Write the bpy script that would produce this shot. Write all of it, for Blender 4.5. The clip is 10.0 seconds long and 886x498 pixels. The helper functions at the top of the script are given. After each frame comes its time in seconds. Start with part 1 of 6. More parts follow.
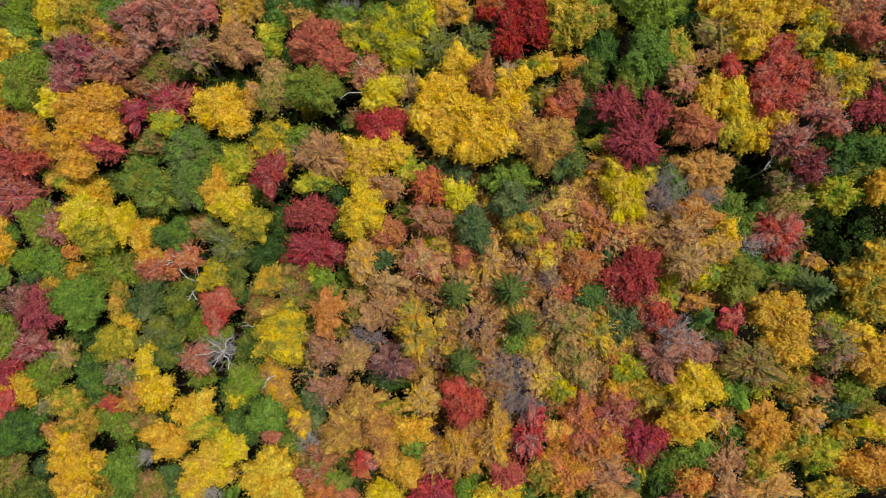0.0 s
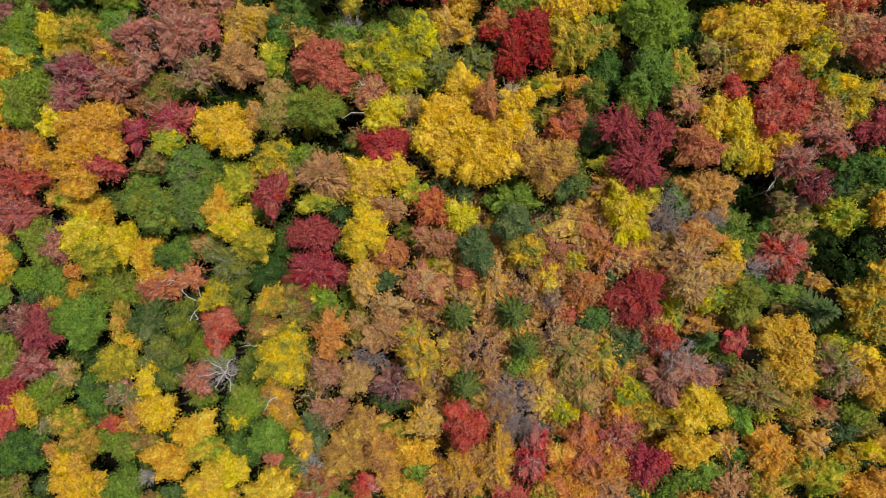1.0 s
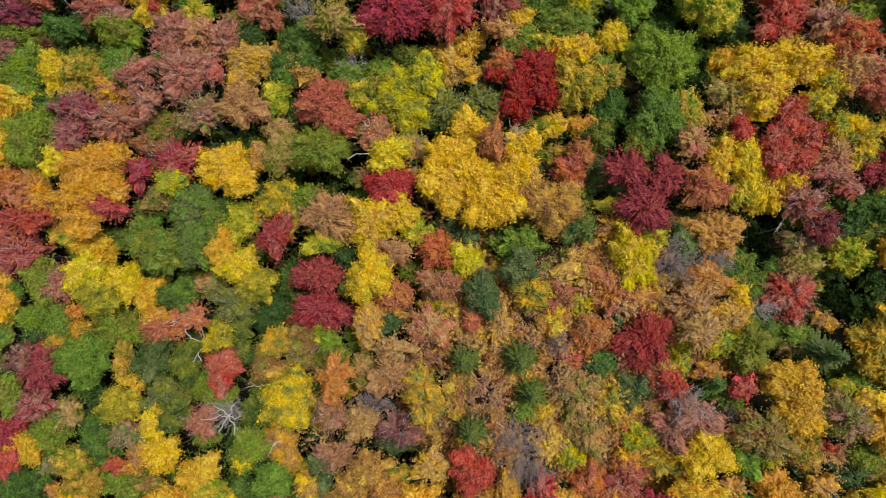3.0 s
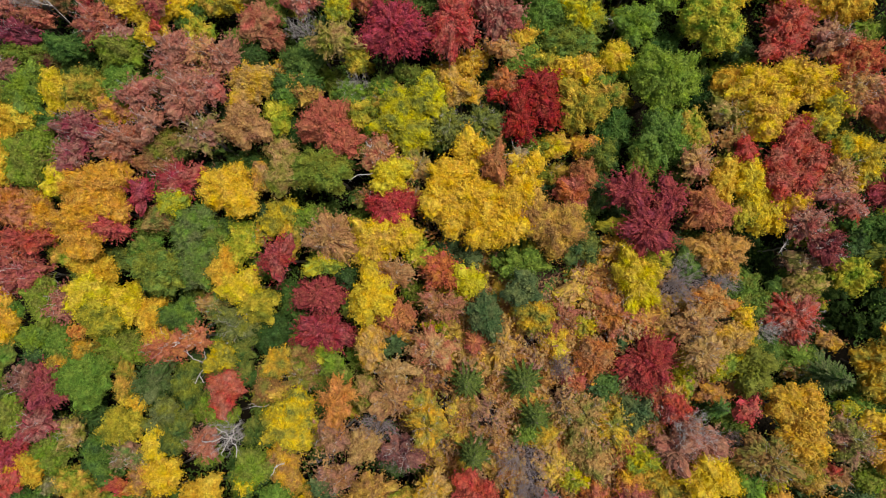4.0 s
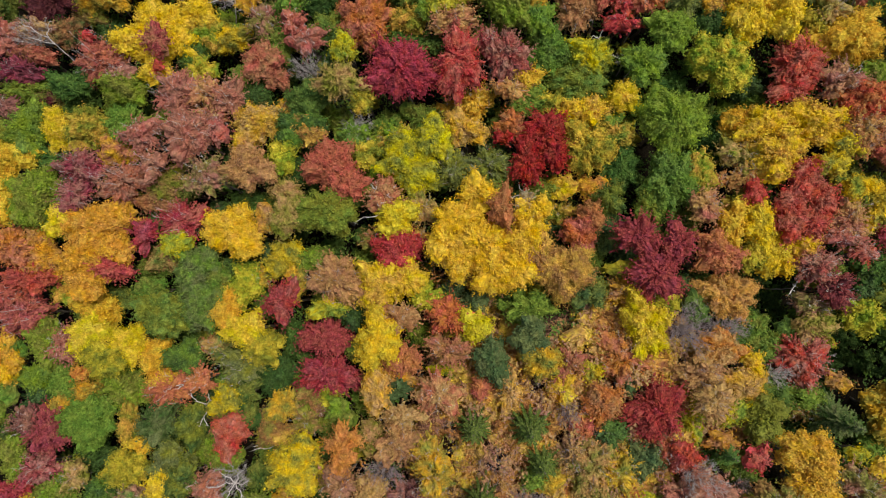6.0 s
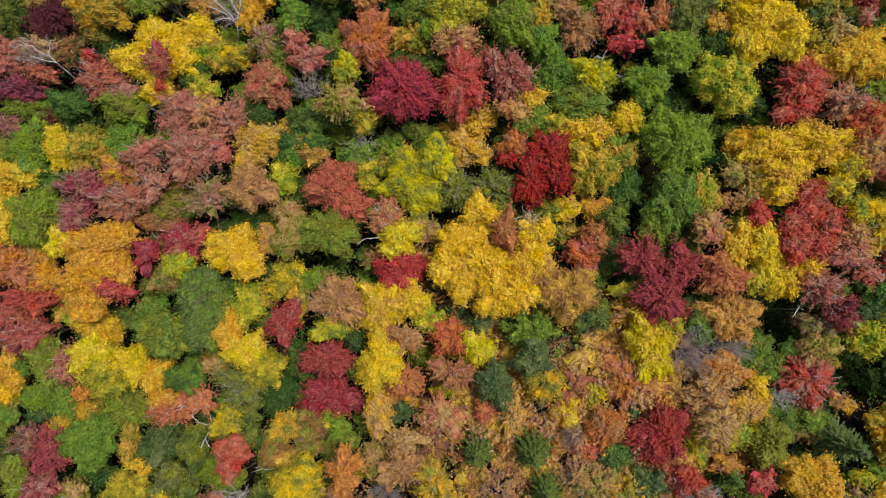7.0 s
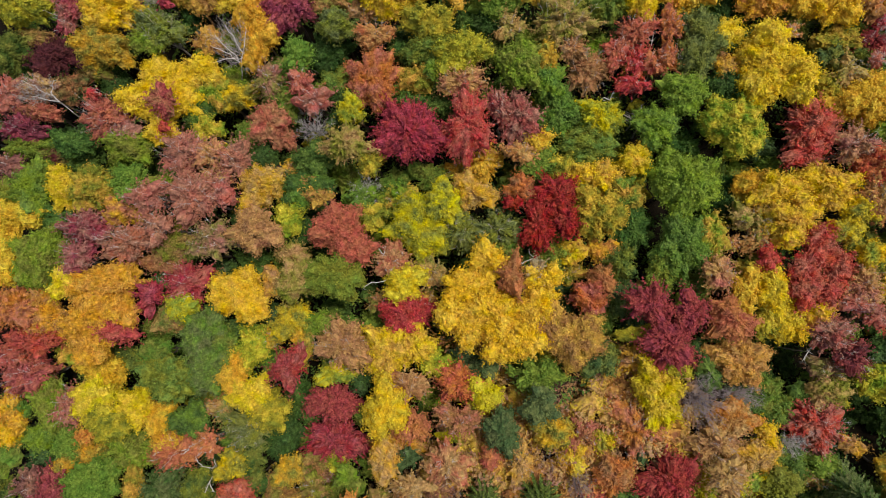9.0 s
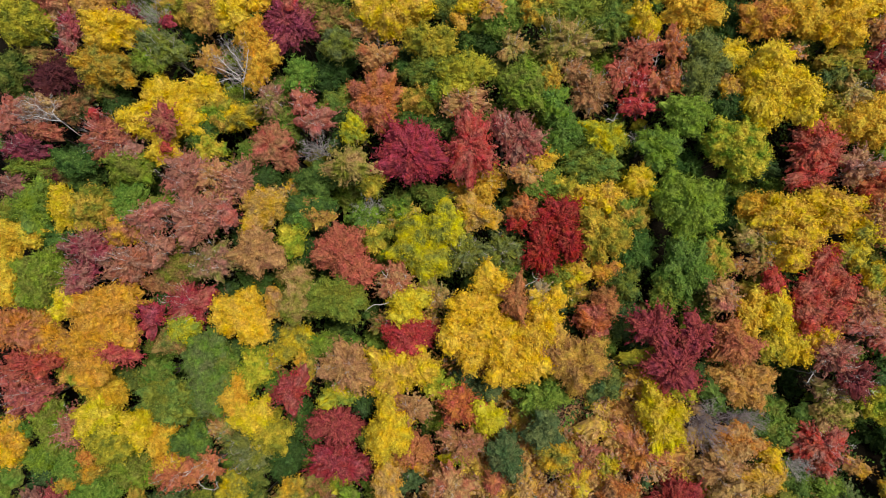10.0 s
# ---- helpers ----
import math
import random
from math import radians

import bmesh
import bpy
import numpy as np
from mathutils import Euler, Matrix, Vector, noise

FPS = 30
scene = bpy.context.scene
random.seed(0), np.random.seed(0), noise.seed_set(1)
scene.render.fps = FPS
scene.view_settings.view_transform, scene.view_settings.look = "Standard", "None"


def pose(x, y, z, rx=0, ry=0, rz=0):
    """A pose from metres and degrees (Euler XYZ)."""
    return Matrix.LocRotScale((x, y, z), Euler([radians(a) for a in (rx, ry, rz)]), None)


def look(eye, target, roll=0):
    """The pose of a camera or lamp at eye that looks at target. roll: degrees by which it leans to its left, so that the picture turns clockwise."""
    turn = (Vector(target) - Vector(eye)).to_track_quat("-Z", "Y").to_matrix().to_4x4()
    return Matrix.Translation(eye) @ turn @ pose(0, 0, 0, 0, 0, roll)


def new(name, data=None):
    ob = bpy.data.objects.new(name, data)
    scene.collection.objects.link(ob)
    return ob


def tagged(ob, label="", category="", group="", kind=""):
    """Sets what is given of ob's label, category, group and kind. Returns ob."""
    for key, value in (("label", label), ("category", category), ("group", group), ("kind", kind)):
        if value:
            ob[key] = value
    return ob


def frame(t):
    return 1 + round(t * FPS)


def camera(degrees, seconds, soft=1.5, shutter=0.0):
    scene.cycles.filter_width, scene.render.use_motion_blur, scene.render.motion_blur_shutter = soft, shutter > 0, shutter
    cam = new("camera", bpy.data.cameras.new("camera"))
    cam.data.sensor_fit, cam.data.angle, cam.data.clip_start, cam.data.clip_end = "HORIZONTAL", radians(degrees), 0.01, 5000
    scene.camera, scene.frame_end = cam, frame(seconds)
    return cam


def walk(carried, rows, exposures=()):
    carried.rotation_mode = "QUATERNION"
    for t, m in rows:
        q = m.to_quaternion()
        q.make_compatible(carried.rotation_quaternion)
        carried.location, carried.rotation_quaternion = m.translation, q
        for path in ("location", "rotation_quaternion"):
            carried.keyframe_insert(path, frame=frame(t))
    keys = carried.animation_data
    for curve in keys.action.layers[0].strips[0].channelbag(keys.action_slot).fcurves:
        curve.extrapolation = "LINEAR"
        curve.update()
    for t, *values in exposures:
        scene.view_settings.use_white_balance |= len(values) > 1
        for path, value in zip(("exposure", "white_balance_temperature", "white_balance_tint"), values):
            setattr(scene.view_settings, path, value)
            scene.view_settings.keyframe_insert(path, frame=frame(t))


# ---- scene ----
cam = camera(70.70, 10.0, soft=1.0)
PATH = [
    (0, (0.049, -0.981, 101.952), (-0.0812, -0.8091, 99.9633), -43.68),
    (0.5, (0.015, 0.450, 101.934), (-0.1149, 0.6233, 99.9457), -43.37),
    (1, (-0.009, 1.907, 101.912), (-0.1390, 2.0811, 99.9236), -43.22),
    (1.5, (-0.025, 3.384, 101.885), (-0.1548, 3.5584, 99.8966), -43.20),
    (2, (-0.033, 4.876, 101.853), (-0.1635, 5.0504, 99.8647), -43.28),
    (2.5, (-0.036, 6.378, 101.816), (-0.1664, 6.5525, 99.8278), -43.43),
    (3, (-0.033, 7.887, 101.774), (-0.1647, 8.0611, 99.7861), -43.63),
    (3.5, (-0.027, 9.399, 101.728), (-0.1596, 9.5728, 99.7399), -43.87),
    (4, (-0.019, 10.912, 101.678), (-0.1522, 11.0853, 99.6896), -44.11),
    (4.5, (-0.009, 12.423, 101.624), (-0.1438, 12.5966, 99.6358), -44.36),
    (5, (-0.000, 13.932, 101.567), (-0.1355, 14.1054, 99.5792), -44.58),
    (5.5, (0.008, 15.437, 101.508), (-0.1285, 15.6110, 99.5205), -44.78),
    (6, (0.014, 16.939, 101.449), (-0.1238, 17.1134, 99.4608), -44.94),
    (6.5, (0.016, 18.439, 101.389), (-0.1226, 18.6131, 99.4012), -45.07),
    (7, (0.013, 19.937, 101.330), (-0.1261, 20.1114, 99.3429), -45.16),
    (7.5, (0.005, 21.435, 101.275), (-0.1352, 21.6101, 99.2872), -45.21),
    (8, (-0.010, 22.936, 101.223), (-0.1511, 23.1116, 99.2357), -45.23),
    (8.5, (-0.034, 24.442, 101.177), (-0.1748, 24.6190, 99.1901), -45.23),
    (9, (-0.066, 25.959, 101.139), (-0.2073, 26.1360, 99.1520), -45.22),
    (9.5, (-0.109, 27.490, 101.111), (-0.2497, 27.6669, 99.1233), -45.21),
    (10, (-0.162, 29.040, 101.093), (-0.3030, 29.2166, 99.1063), -45.21),
]
walk(cam, [(t, look(eye, target, roll)) for t, eye, target, roll in PATH], [(0, 0.22, 6450, 8), (10, 0.22, 6450, 8)])

# ---- light ----
world = bpy.data.worlds.new("sky")
scene.world = world
world.use_nodes = True
wt = world.node_tree
sky = wt.nodes.new("ShaderNodeTexSky")
sky.sky_type = "NISHITA"
sky.sun_disc = False
sky.sun_elevation = radians(67)
sky.sun_rotation = radians(72)
sky.dust_density = 4.0
wt.links.new(sky.outputs[0], wt.nodes["Background"].inputs[0])
wt.nodes["Background"].inputs[1].default_value = 0.095
sun_data = bpy.data.lights.new("sun", "SUN")
sun_data.energy = 2.4
sun_data.angle = radians(10)
sun_data.color = (1.0, 0.93, 0.83)
sun = new("sun", sun_data)
sun.matrix_world = look((36, 12, 90), (0, 0, 0))

# ---- materials ----
# leaf colours: a fresh tone and a faded or shaded-side tone of the same leaf
LEAF = {
    "golden": ((0.79, 0.56, 0.042), (0.62, 0.415, 0.03)),
    "lemon": ((0.68, 0.53, 0.03), (0.49, 0.40, 0.022)),
    "amber": ((0.72, 0.42, 0.055), (0.53, 0.28, 0.04)),
    "orange": ((0.60, 0.225, 0.065), (0.46, 0.155, 0.05)),
    "rust": ((0.44, 0.225, 0.095), (0.30, 0.14, 0.065)),
    "tan": ((0.58, 0.355, 0.14), (0.43, 0.245, 0.095)),
    "salmon": ((0.54, 0.17, 0.12), (0.38, 0.11, 0.08)),
    "scarlet": ((0.61, 0.09, 0.075), (0.34, 0.05, 0.045)),
    "crimson": ((0.48, 0.07, 0.085), (0.24, 0.034, 0.045)),
    "ruby": ((0.48, 0.11, 0.11), (0.21, 0.045, 0.05)),
    "blood": ((0.47, 0.04, 0.045), (0.18, 0.015, 0.018)),
    "wine": ((0.38, 0.085, 0.12), (0.21, 0.046, 0.066)),
    "plum": ((0.13, 0.035, 0.0429), (0.08, 0.025, 0.0296)),
    "olive": ((0.275, 0.285, 0.045), (0.16, 0.175, 0.028)),
    "lime": ((0.275, 0.375, 0.044), (0.155, 0.235, 0.029)),
    "green": ((0.195, 0.30, 0.05), (0.10, 0.175, 0.032)),
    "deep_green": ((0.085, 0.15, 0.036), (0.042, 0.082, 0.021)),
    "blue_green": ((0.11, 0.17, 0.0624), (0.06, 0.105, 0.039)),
    "spruce": ((0.175, 0.215, 0.04), (0.055, 0.085, 0.02)),
    "grey_green": ((0.21, 0.24, 0.085), (0.12, 0.145, 0.05)),
    "dusty_pink": ((0.43, 0.205, 0.155), (0.30, 0.14, 0.105)),
    "grey": ((0.35, 0.30, 0.2028), (0.25, 0.2, 0.1326)),
    "lilac_grey": ((0.3, 0.23, 0.1716), (0.2, 0.15, 0.1092)),
}
made_materials = {}


def leaf_material(first, second):
    """Leaves of one colour, turning into a second one in patches."""
    key = first + "_" + second
    if key in made_materials:
        return made_materials[key]
    m = bpy.data.materials.new("leaf_" + key)
    m.use_nodes = True
    nt = m.node_tree
    nt.nodes.clear()
    n, link = nt.nodes.new, nt.links.new
    geo = n("ShaderNodeNewGeometry")
    patch = n("ShaderNodeTexNoise")
    patch.inputs["Scale"].default_value = 0.55
    patch.inputs["Detail"].default_value = 3.0
    link(geo.outputs["Position"], patch.inputs["Vector"])
    edge = n("ShaderNodeMapRange")
    edge.inputs["From Min"].default_value = 0.38
    edge.inputs["From Max"].default_value = 0.66
    link(patch.outputs["Fac"], edge.inputs["Value"])

    tone_range = n("ShaderNodeMapRange")
    tone_range.inputs["To Min"].default_value, tone_range.inputs["To Max"].default_value = 0.0, 1.0
    link(geo.outputs["Random Per Island"], tone_range.inputs["Value"])

    def tone(pair):
        mix = n("ShaderNodeMix")
        mix.data_type = "RGBA"
        mix.inputs["A"].default_value = (*pair[0], 1)
        mix.inputs["B"].default_value = (*pair[1], 1)
        link(tone_range.outputs["Result"], mix.inputs["Factor"])
        return mix.outputs["Result"]

    both = n("ShaderNodeMix")
    both.data_type = "RGBA"
    link(edge.outputs["Result"], both.inputs["Factor"])
    link(tone(LEAF[first]), both.inputs["A"])
    link(tone(LEAF[second]), both.inputs["B"])
    info = n("ShaderNodeObjectInfo")
    shift = n("ShaderNodeHueSaturation")
    hue = n("ShaderNodeMapRange")
    hue.inputs["To Min"].default_value, hue.inputs["To Max"].default_value = 0.491, 0.512
    link(info.outputs["Random"], hue.inputs["Value"])
    drift = n("ShaderNodeTexNoise")
    drift.inputs["Scale"].default_value = 0.8
    drift.inputs["Detail"].default_value = 5.0
    link(geo.outputs["Position"], drift.inputs["Vector"])
    sway = n("ShaderNodeMapRange")
    sway.inputs["From Min"].default_value, sway.inputs["From Max"].default_value = 0.25, 0.75
    sway.inputs["To Min"].default_value, sway.inputs["To Max"].default_value = -0.012, 0.02
    link(drift.outputs["Fac"], sway.inputs["Value"])
    whole = n("ShaderNodeMath")
    link(hue.outputs["Result"], whole.inputs[0])
    link(sway.outputs["Result"], whole.inputs[1])
    link(whole.outputs[0], shift.inputs["Hue"])
    pale = n("ShaderNodeMapRange")
    pale.inputs["From Min"].default_value, pale.inputs["From Max"].default_value = 0.3, 0.7
    pale.inputs["To Min"].default_value, pale.inputs["To Max"].default_value = 1.05, 0.95
    link(patch.outputs["Fac"], pale.inputs["Value"])
    link(pale.outputs["Result"], shift.inputs["Saturation"])
    value = n("ShaderNodeMapRange")
    value.inputs["To Min"].default_value, value.inputs["To Max"].default_value = 0.56, 1.46
    value.inputs["From Min"].default_value, value.inputs["From Max"].default_value = 0.27, 0.73
    fine = n("ShaderNodeTexNoise")
    fine.inputs["Scale"].default_value = 1.9
    fine.inputs["Detail"].default_value = 4.0
    fine.inputs["Roughness"].default_value = 0.68
    link(geo.outputs["Position"], fine.inputs["Vector"])
    link(fine.outputs["Fac"], value.inputs["Value"])
    link(value.outputs["Result"], shift.inputs["Value"])
    link(both.outputs["Result"], shift.inputs["Color"])
    front = n("ShaderNodeBsdfPrincipled")
    front.inputs["Roughness"].default_value = 0.7
    front.inputs["Specular IOR Level"].default_value = 0.06
    link(shift.outputs["Color"], front.inputs["Base Color"])
    back = n("ShaderNodeBsdfTranslucent")
    link(shift.outputs["Color"], back.inputs["Color"])
    skin = n("ShaderNodeMixShader")
    skin.inputs[0].default_value = 0.22
    link(front.outputs[0], skin.inputs[1])
    link(back.outputs[0], skin.inputs[2])
    link(skin.outputs[0], n("ShaderNodeOutputMaterial").inputs[0])
    made_materials[key] = m
    return m


def bark_material(name, light, dark, scale=6.0):
    m = bpy.data.materials.new(name)
    m.use_nodes = True
    nt = m.node_tree
    n, link = nt.nodes.new, nt.links.new
    skin = nt.nodes["Principled BSDF"]
    skin.inputs["Roughness"].default_value = 0.85
    geo = n("ShaderNodeNewGeometry")
    grain = n("ShaderNodeTexNoise")
    grain.inputs["Scale"].default_value = scale
    grain.inputs["Detail"].default_value = 6.0
    link(geo.outputs["Position"], grain.inputs["Vector"])
    mix = n("ShaderNodeMix")
    mix.data_type = "RGBA"
    mix.inputs["A"].default_value = (*dark, 1)
    mix.inputs["B"].default_value = (*light, 1)
    link(grain.outputs["Fac"], mix.inputs["Factor"])
    link(mix.outputs["Result"], skin.inputs["Base Color"])
    bump = n("ShaderNodeBump")
    bump.inputs["Strength"].default_value = 0.5
    link(grain.outputs["Fac"], bump.inputs["Height"])
    link(bump.outputs["Normal"], skin.inputs["Normal"])
    return m


BARK = bark_material("bark", (0.20, 0.16, 0.12), (0.06, 0.045, 0.035))
TWIG = {
    "grey": bark_material("grey_twig", (0.52, 0.48, 0.46), (0.30, 0.27, 0.25)),
    "lilac_grey": bark_material("lilac_grey_twig", (0.38, 0.315, 0.315), (0.23, 0.185, 0.185)),
    "dark_twig": bark_material("dark_twig", (0.32, 0.24, 0.23), (0.16, 0.115, 0.11)),
    "white": bark_material("white_wood", (0.74, 0.70, 0.66), (0.42, 0.38, 0.35)),
}


def litter_material():
    """Forest floor: earth, rotting leaves, patches of moss; painted dark for shade beyond the young stand."""
    m = bpy.data.materials.new("forest_floor")
    m.use_nodes = True
    nt = m.node_tree
    n, link = nt.nodes.new, nt.links.new
    skin = nt.nodes["Principled BSDF"]
    skin.inputs["Roughness"].default_value = 0.95
    skin.inputs["Specular IOR Level"].default_value = 0.05
    geo = n("ShaderNodeNewGeometry")
    spots = n("ShaderNodeTexVoronoi")
    spots.inputs["Scale"].default_value = 5.0
    link(geo.outputs["Position"], spots.inputs["Vector"])
    ramp = n("ShaderNodeValToRGB")
    ramp.color_ramp.elements[0].color = (0.025, 0.015, 0.011, 1)
    ramp.color_ramp.elements[1].color = (0.13, 0.07, 0.052, 1)
    link(spots.outputs["Color"], ramp.inputs["Fac"])
    wide = n("ShaderNodeTexNoise")
    wide.inputs["Scale"].default_value = 0.15
    wide.inputs["Detail"].default_value = 5.0
    link(geo.outputs["Position"], wide.inputs["Vector"])
    mix = n("ShaderNodeMix")
    mix.data_type = "RGBA"
    # dry, pale litter under the young stand; near-black elsewhere, deep shade put in colour
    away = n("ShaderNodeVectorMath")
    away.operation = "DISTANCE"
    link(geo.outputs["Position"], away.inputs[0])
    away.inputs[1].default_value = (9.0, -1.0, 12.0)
    far_shade = n("ShaderNodeMapRange")
    far_shade.inputs["From Min"].default_value, far_shade.inputs["From Max"].default_value = 18.0, 34.0
    link(away.outputs["Value"], far_shade.inputs["Value"])
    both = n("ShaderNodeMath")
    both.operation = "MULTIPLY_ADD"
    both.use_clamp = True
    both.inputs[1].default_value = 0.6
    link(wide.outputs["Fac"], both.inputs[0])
    link(far_shade.outputs["Result"], both.inputs[2])
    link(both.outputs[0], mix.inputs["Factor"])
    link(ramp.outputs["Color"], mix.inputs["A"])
    # floor colour darkened to stand in for shade under the old trees
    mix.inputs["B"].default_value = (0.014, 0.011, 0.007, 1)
    link(mix.outputs["Result"], skin.inputs["Base Color"])
    bump = n("ShaderNodeBump")
    bump.inputs["Distance"].default_value = 0.08
    link(spots.outputs["Distance"], bump.inputs["Height"])
    link(bump.outputs["Normal"], skin.inputs["Normal"])
    return m


# ---- ground ----
HEADING = radians(-6.6)
PX, PY = Vector((math.cos(HEADING), math.sin(HEADING))), Vector((-math.sin(HEADING), math.cos(HEADING)))
SLOPE = (15.8, 0.0, 0.0, 0.0)
TREE = 16.5
# steep wooded dips in the ground, added to deepen the hollows' shade: place, reach, depth
SHADE_DIPS = ((58.0, 4.0, 7.0, 9.0), (51.5, 0.0, 6.0, 6.0), (40.0, 13.0, 5.5, 6.0), (-10.4, 20.7, 3.0, 3.0))


def ground_z(x, y):
    """Nearly level ground with small hollows and a broad rise under the young, open stand."""
    xx = max(-75.0, min(75.0, x))
    yy = max(-60.0, min(110.0, y))
    base = SLOPE[0] + SLOPE[1] * xx + SLOPE[2] * yy + SLOPE[3] * xx * xx
    bumps = 0.8 * noise.noise((x * 0.06, y * 0.06, 1.7)) + 0.25 * noise.noise((x * 0.25, y * 0.25, 4.1))
    dips = sum(d * math.exp(-((x - h) ** 2 + (y - k) ** 2) / (r * r)) for h, k, r, d in SHADE_DIPS)
    rise = 13.0 * min(1.0, 1.3 * math.exp(-(((x - 9) / 26) ** 2 + ((y + 1) / 23) ** 2)))
    return base - TREE + bumps - dips + rise


def steps(lo, hi, fine):
    """Even steps inside, growing ones out to the horizon."""
    inner = list(np.arange(lo, hi + 0.01, fine))
    out = [fine * 1.35 ** k for k in range(1, 23)]
    return [lo - o for o in reversed(out)] + inner + [hi + o for o in out]


def build_ground():
    xs, ys = steps(-84, 84, 2.0), steps(-60, 116, 2.0)
    verts = [(x, y, ground_z(x, y)) for y in ys for x in xs]
    w = len(xs)
    faces = [(j * w + i, j * w + i + 1, (j + 1) * w + i + 1, (j + 1) * w + i) for j in range(len(ys) - 1) for i in range(w - 1)]
    me = bpy.data.meshes.new("ground")
    me.from_pydata(verts, [], faces)
    me.polygons.foreach_set("use_smooth", [True] * len(faces))
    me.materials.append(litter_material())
    tagged(new("ground", me), "brown forest floor of earth, moss and fallen leaves", "ground", kind="structure")


build_ground()

# ---- trees: how each kind grows ----
rng = np.random.default_rng(7)


def leaf_tris(centre, along, across):
    """Small pointed leaves, as triangles."""
    return np.stack([centre + along * 1.25, centre - along * 0.75 + across * 1.15, centre - along * 0.75 - across * 1.15], axis=1)


def foliage(name, tris, mat):
    """One mesh of loose triangles: leaves and the leafy layer under them."""
    n = len(tris)
    me = bpy.data.meshes.new(name)
    me.vertices.add(3 * n)
    me.loops.add(3 * n)
    me.polygons.add(n)
    me.vertices.foreach_set("co", tris.astype(np.float32).ravel())
    me.loops.foreach_set("vertex_index", np.arange(3 * n, dtype=np.int32))
    me.polygons.foreach_set("loop_start", np.arange(0, 3 * n, 3, dtype=np.int32))
    me.update(calc_edges=True)
    me.materials.append(mat)
    return me


def blades(name, centre, along, across, mat):
    return foliage(name, leaf_tris(centre, along, across), mat)


def tubes(name, segs, mat, sides=5, tips=()):
    """One mesh of tapered rods; segs holds rows of start, end, and both radii; tips are fine pointed twigs: start, end, radius."""
    s = np.asarray(segs, dtype=float).reshape(-1, 8)
    p, q, r0, r1 = s[:, 0:3], s[:, 3:6], s[:, 6], s[:, 7]
    d = q - p
    d /= np.linalg.norm(d, axis=1, keepdims=True) + 1e-9
    ref = np.where(np.abs(d[:, 2:3]) > 0.9, [[1.0, 0, 0]], [[0, 0, 1.0]])
    u = np.cross(d, ref)
    u /= np.linalg.norm(u, axis=1, keepdims=True) + 1e-9
    v = np.cross(d, u)
    a = np.arange(sides) * 2 * math.pi / sides
    ring = np.cos(a)[None, :, None] * u[:, None, :] + np.sin(a)[None, :, None] * v[:, None, :]
    co = np.concatenate([p[:, None] + ring * r0[:, None, None], q[:, None] + ring * r1[:, None, None]], axis=1).reshape(-1, 3)
    base = np.arange(len(s))[:, None] * 2 * sides
    k = np.arange(sides)
    k2 = (k + 1) % sides
    quad = np.stack([base + k, base + k2, base + k2 + sides, base + k + sides], axis=2).reshape(-1, 4)
    verts, faces = co.tolist(), quad.tolist()
    if len(tips):
        f = np.asarray(tips, dtype=float)
        p, q, r = f[:, 0:3], f[:, 3:6], f[:, 6:7]
        d = unit(q - p)
        u = unit(np.cross(d, [[0.31, 0.2, 0.93]]))
        v = np.cross(d, u)
        tri = np.stack([p + u * r, p + (v * 0.87 - u * 0.5) * r, p - (v * 0.87 + u * 0.5) * r, q], axis=1).reshape(-1, 3)
        at = len(verts) + np.arange(len(f))[:, None] * 4
        verts += tri.tolist()
        faces += np.concatenate([at + k for k in ([0, 1, 3], [1, 2, 3], [2, 0, 3])]).tolist()
    me = bpy.data.meshes.new(name)
    me.from_pydata(verts, [], faces)
    me.polygons.foreach_set("use_smooth", [True] * len(faces))
    me.materials.append(mat)
    return me


def part(name, me, parent, label=""):
    ob = new(name, me)
    ob.parent = parent
    return tagged(ob, label) if label else ob


def unit(v):
    return v / (np.linalg.norm(v, axis=-1, keepdims=True) + 1e-9)


def oriented(normal, size, stretch):
    """Two half-axes of leaves that face along the normals, turned at random."""
    n = unit(normal)
    t = unit(np.cross(n, rng.normal(size=n.shape)))
    b = np.cross(n, t)
    return t * (size * stretch)[:, None], b * (size / stretch)[:, None]


def outline(theta, ph):
    """How far an uneven crown reaches in each direction."""
    return 1 + 0.11 * np.sin(2 * theta + ph[0]) + 0.11 * np.sin(3 * theta + ph[1]) + 0.09 * np.sin(5 * theta + ph[2]) + 0.07 * np.sin(8 * theta + ph[3]) + 0.05 * np.sin(13 * theta + ph[0] * 3)


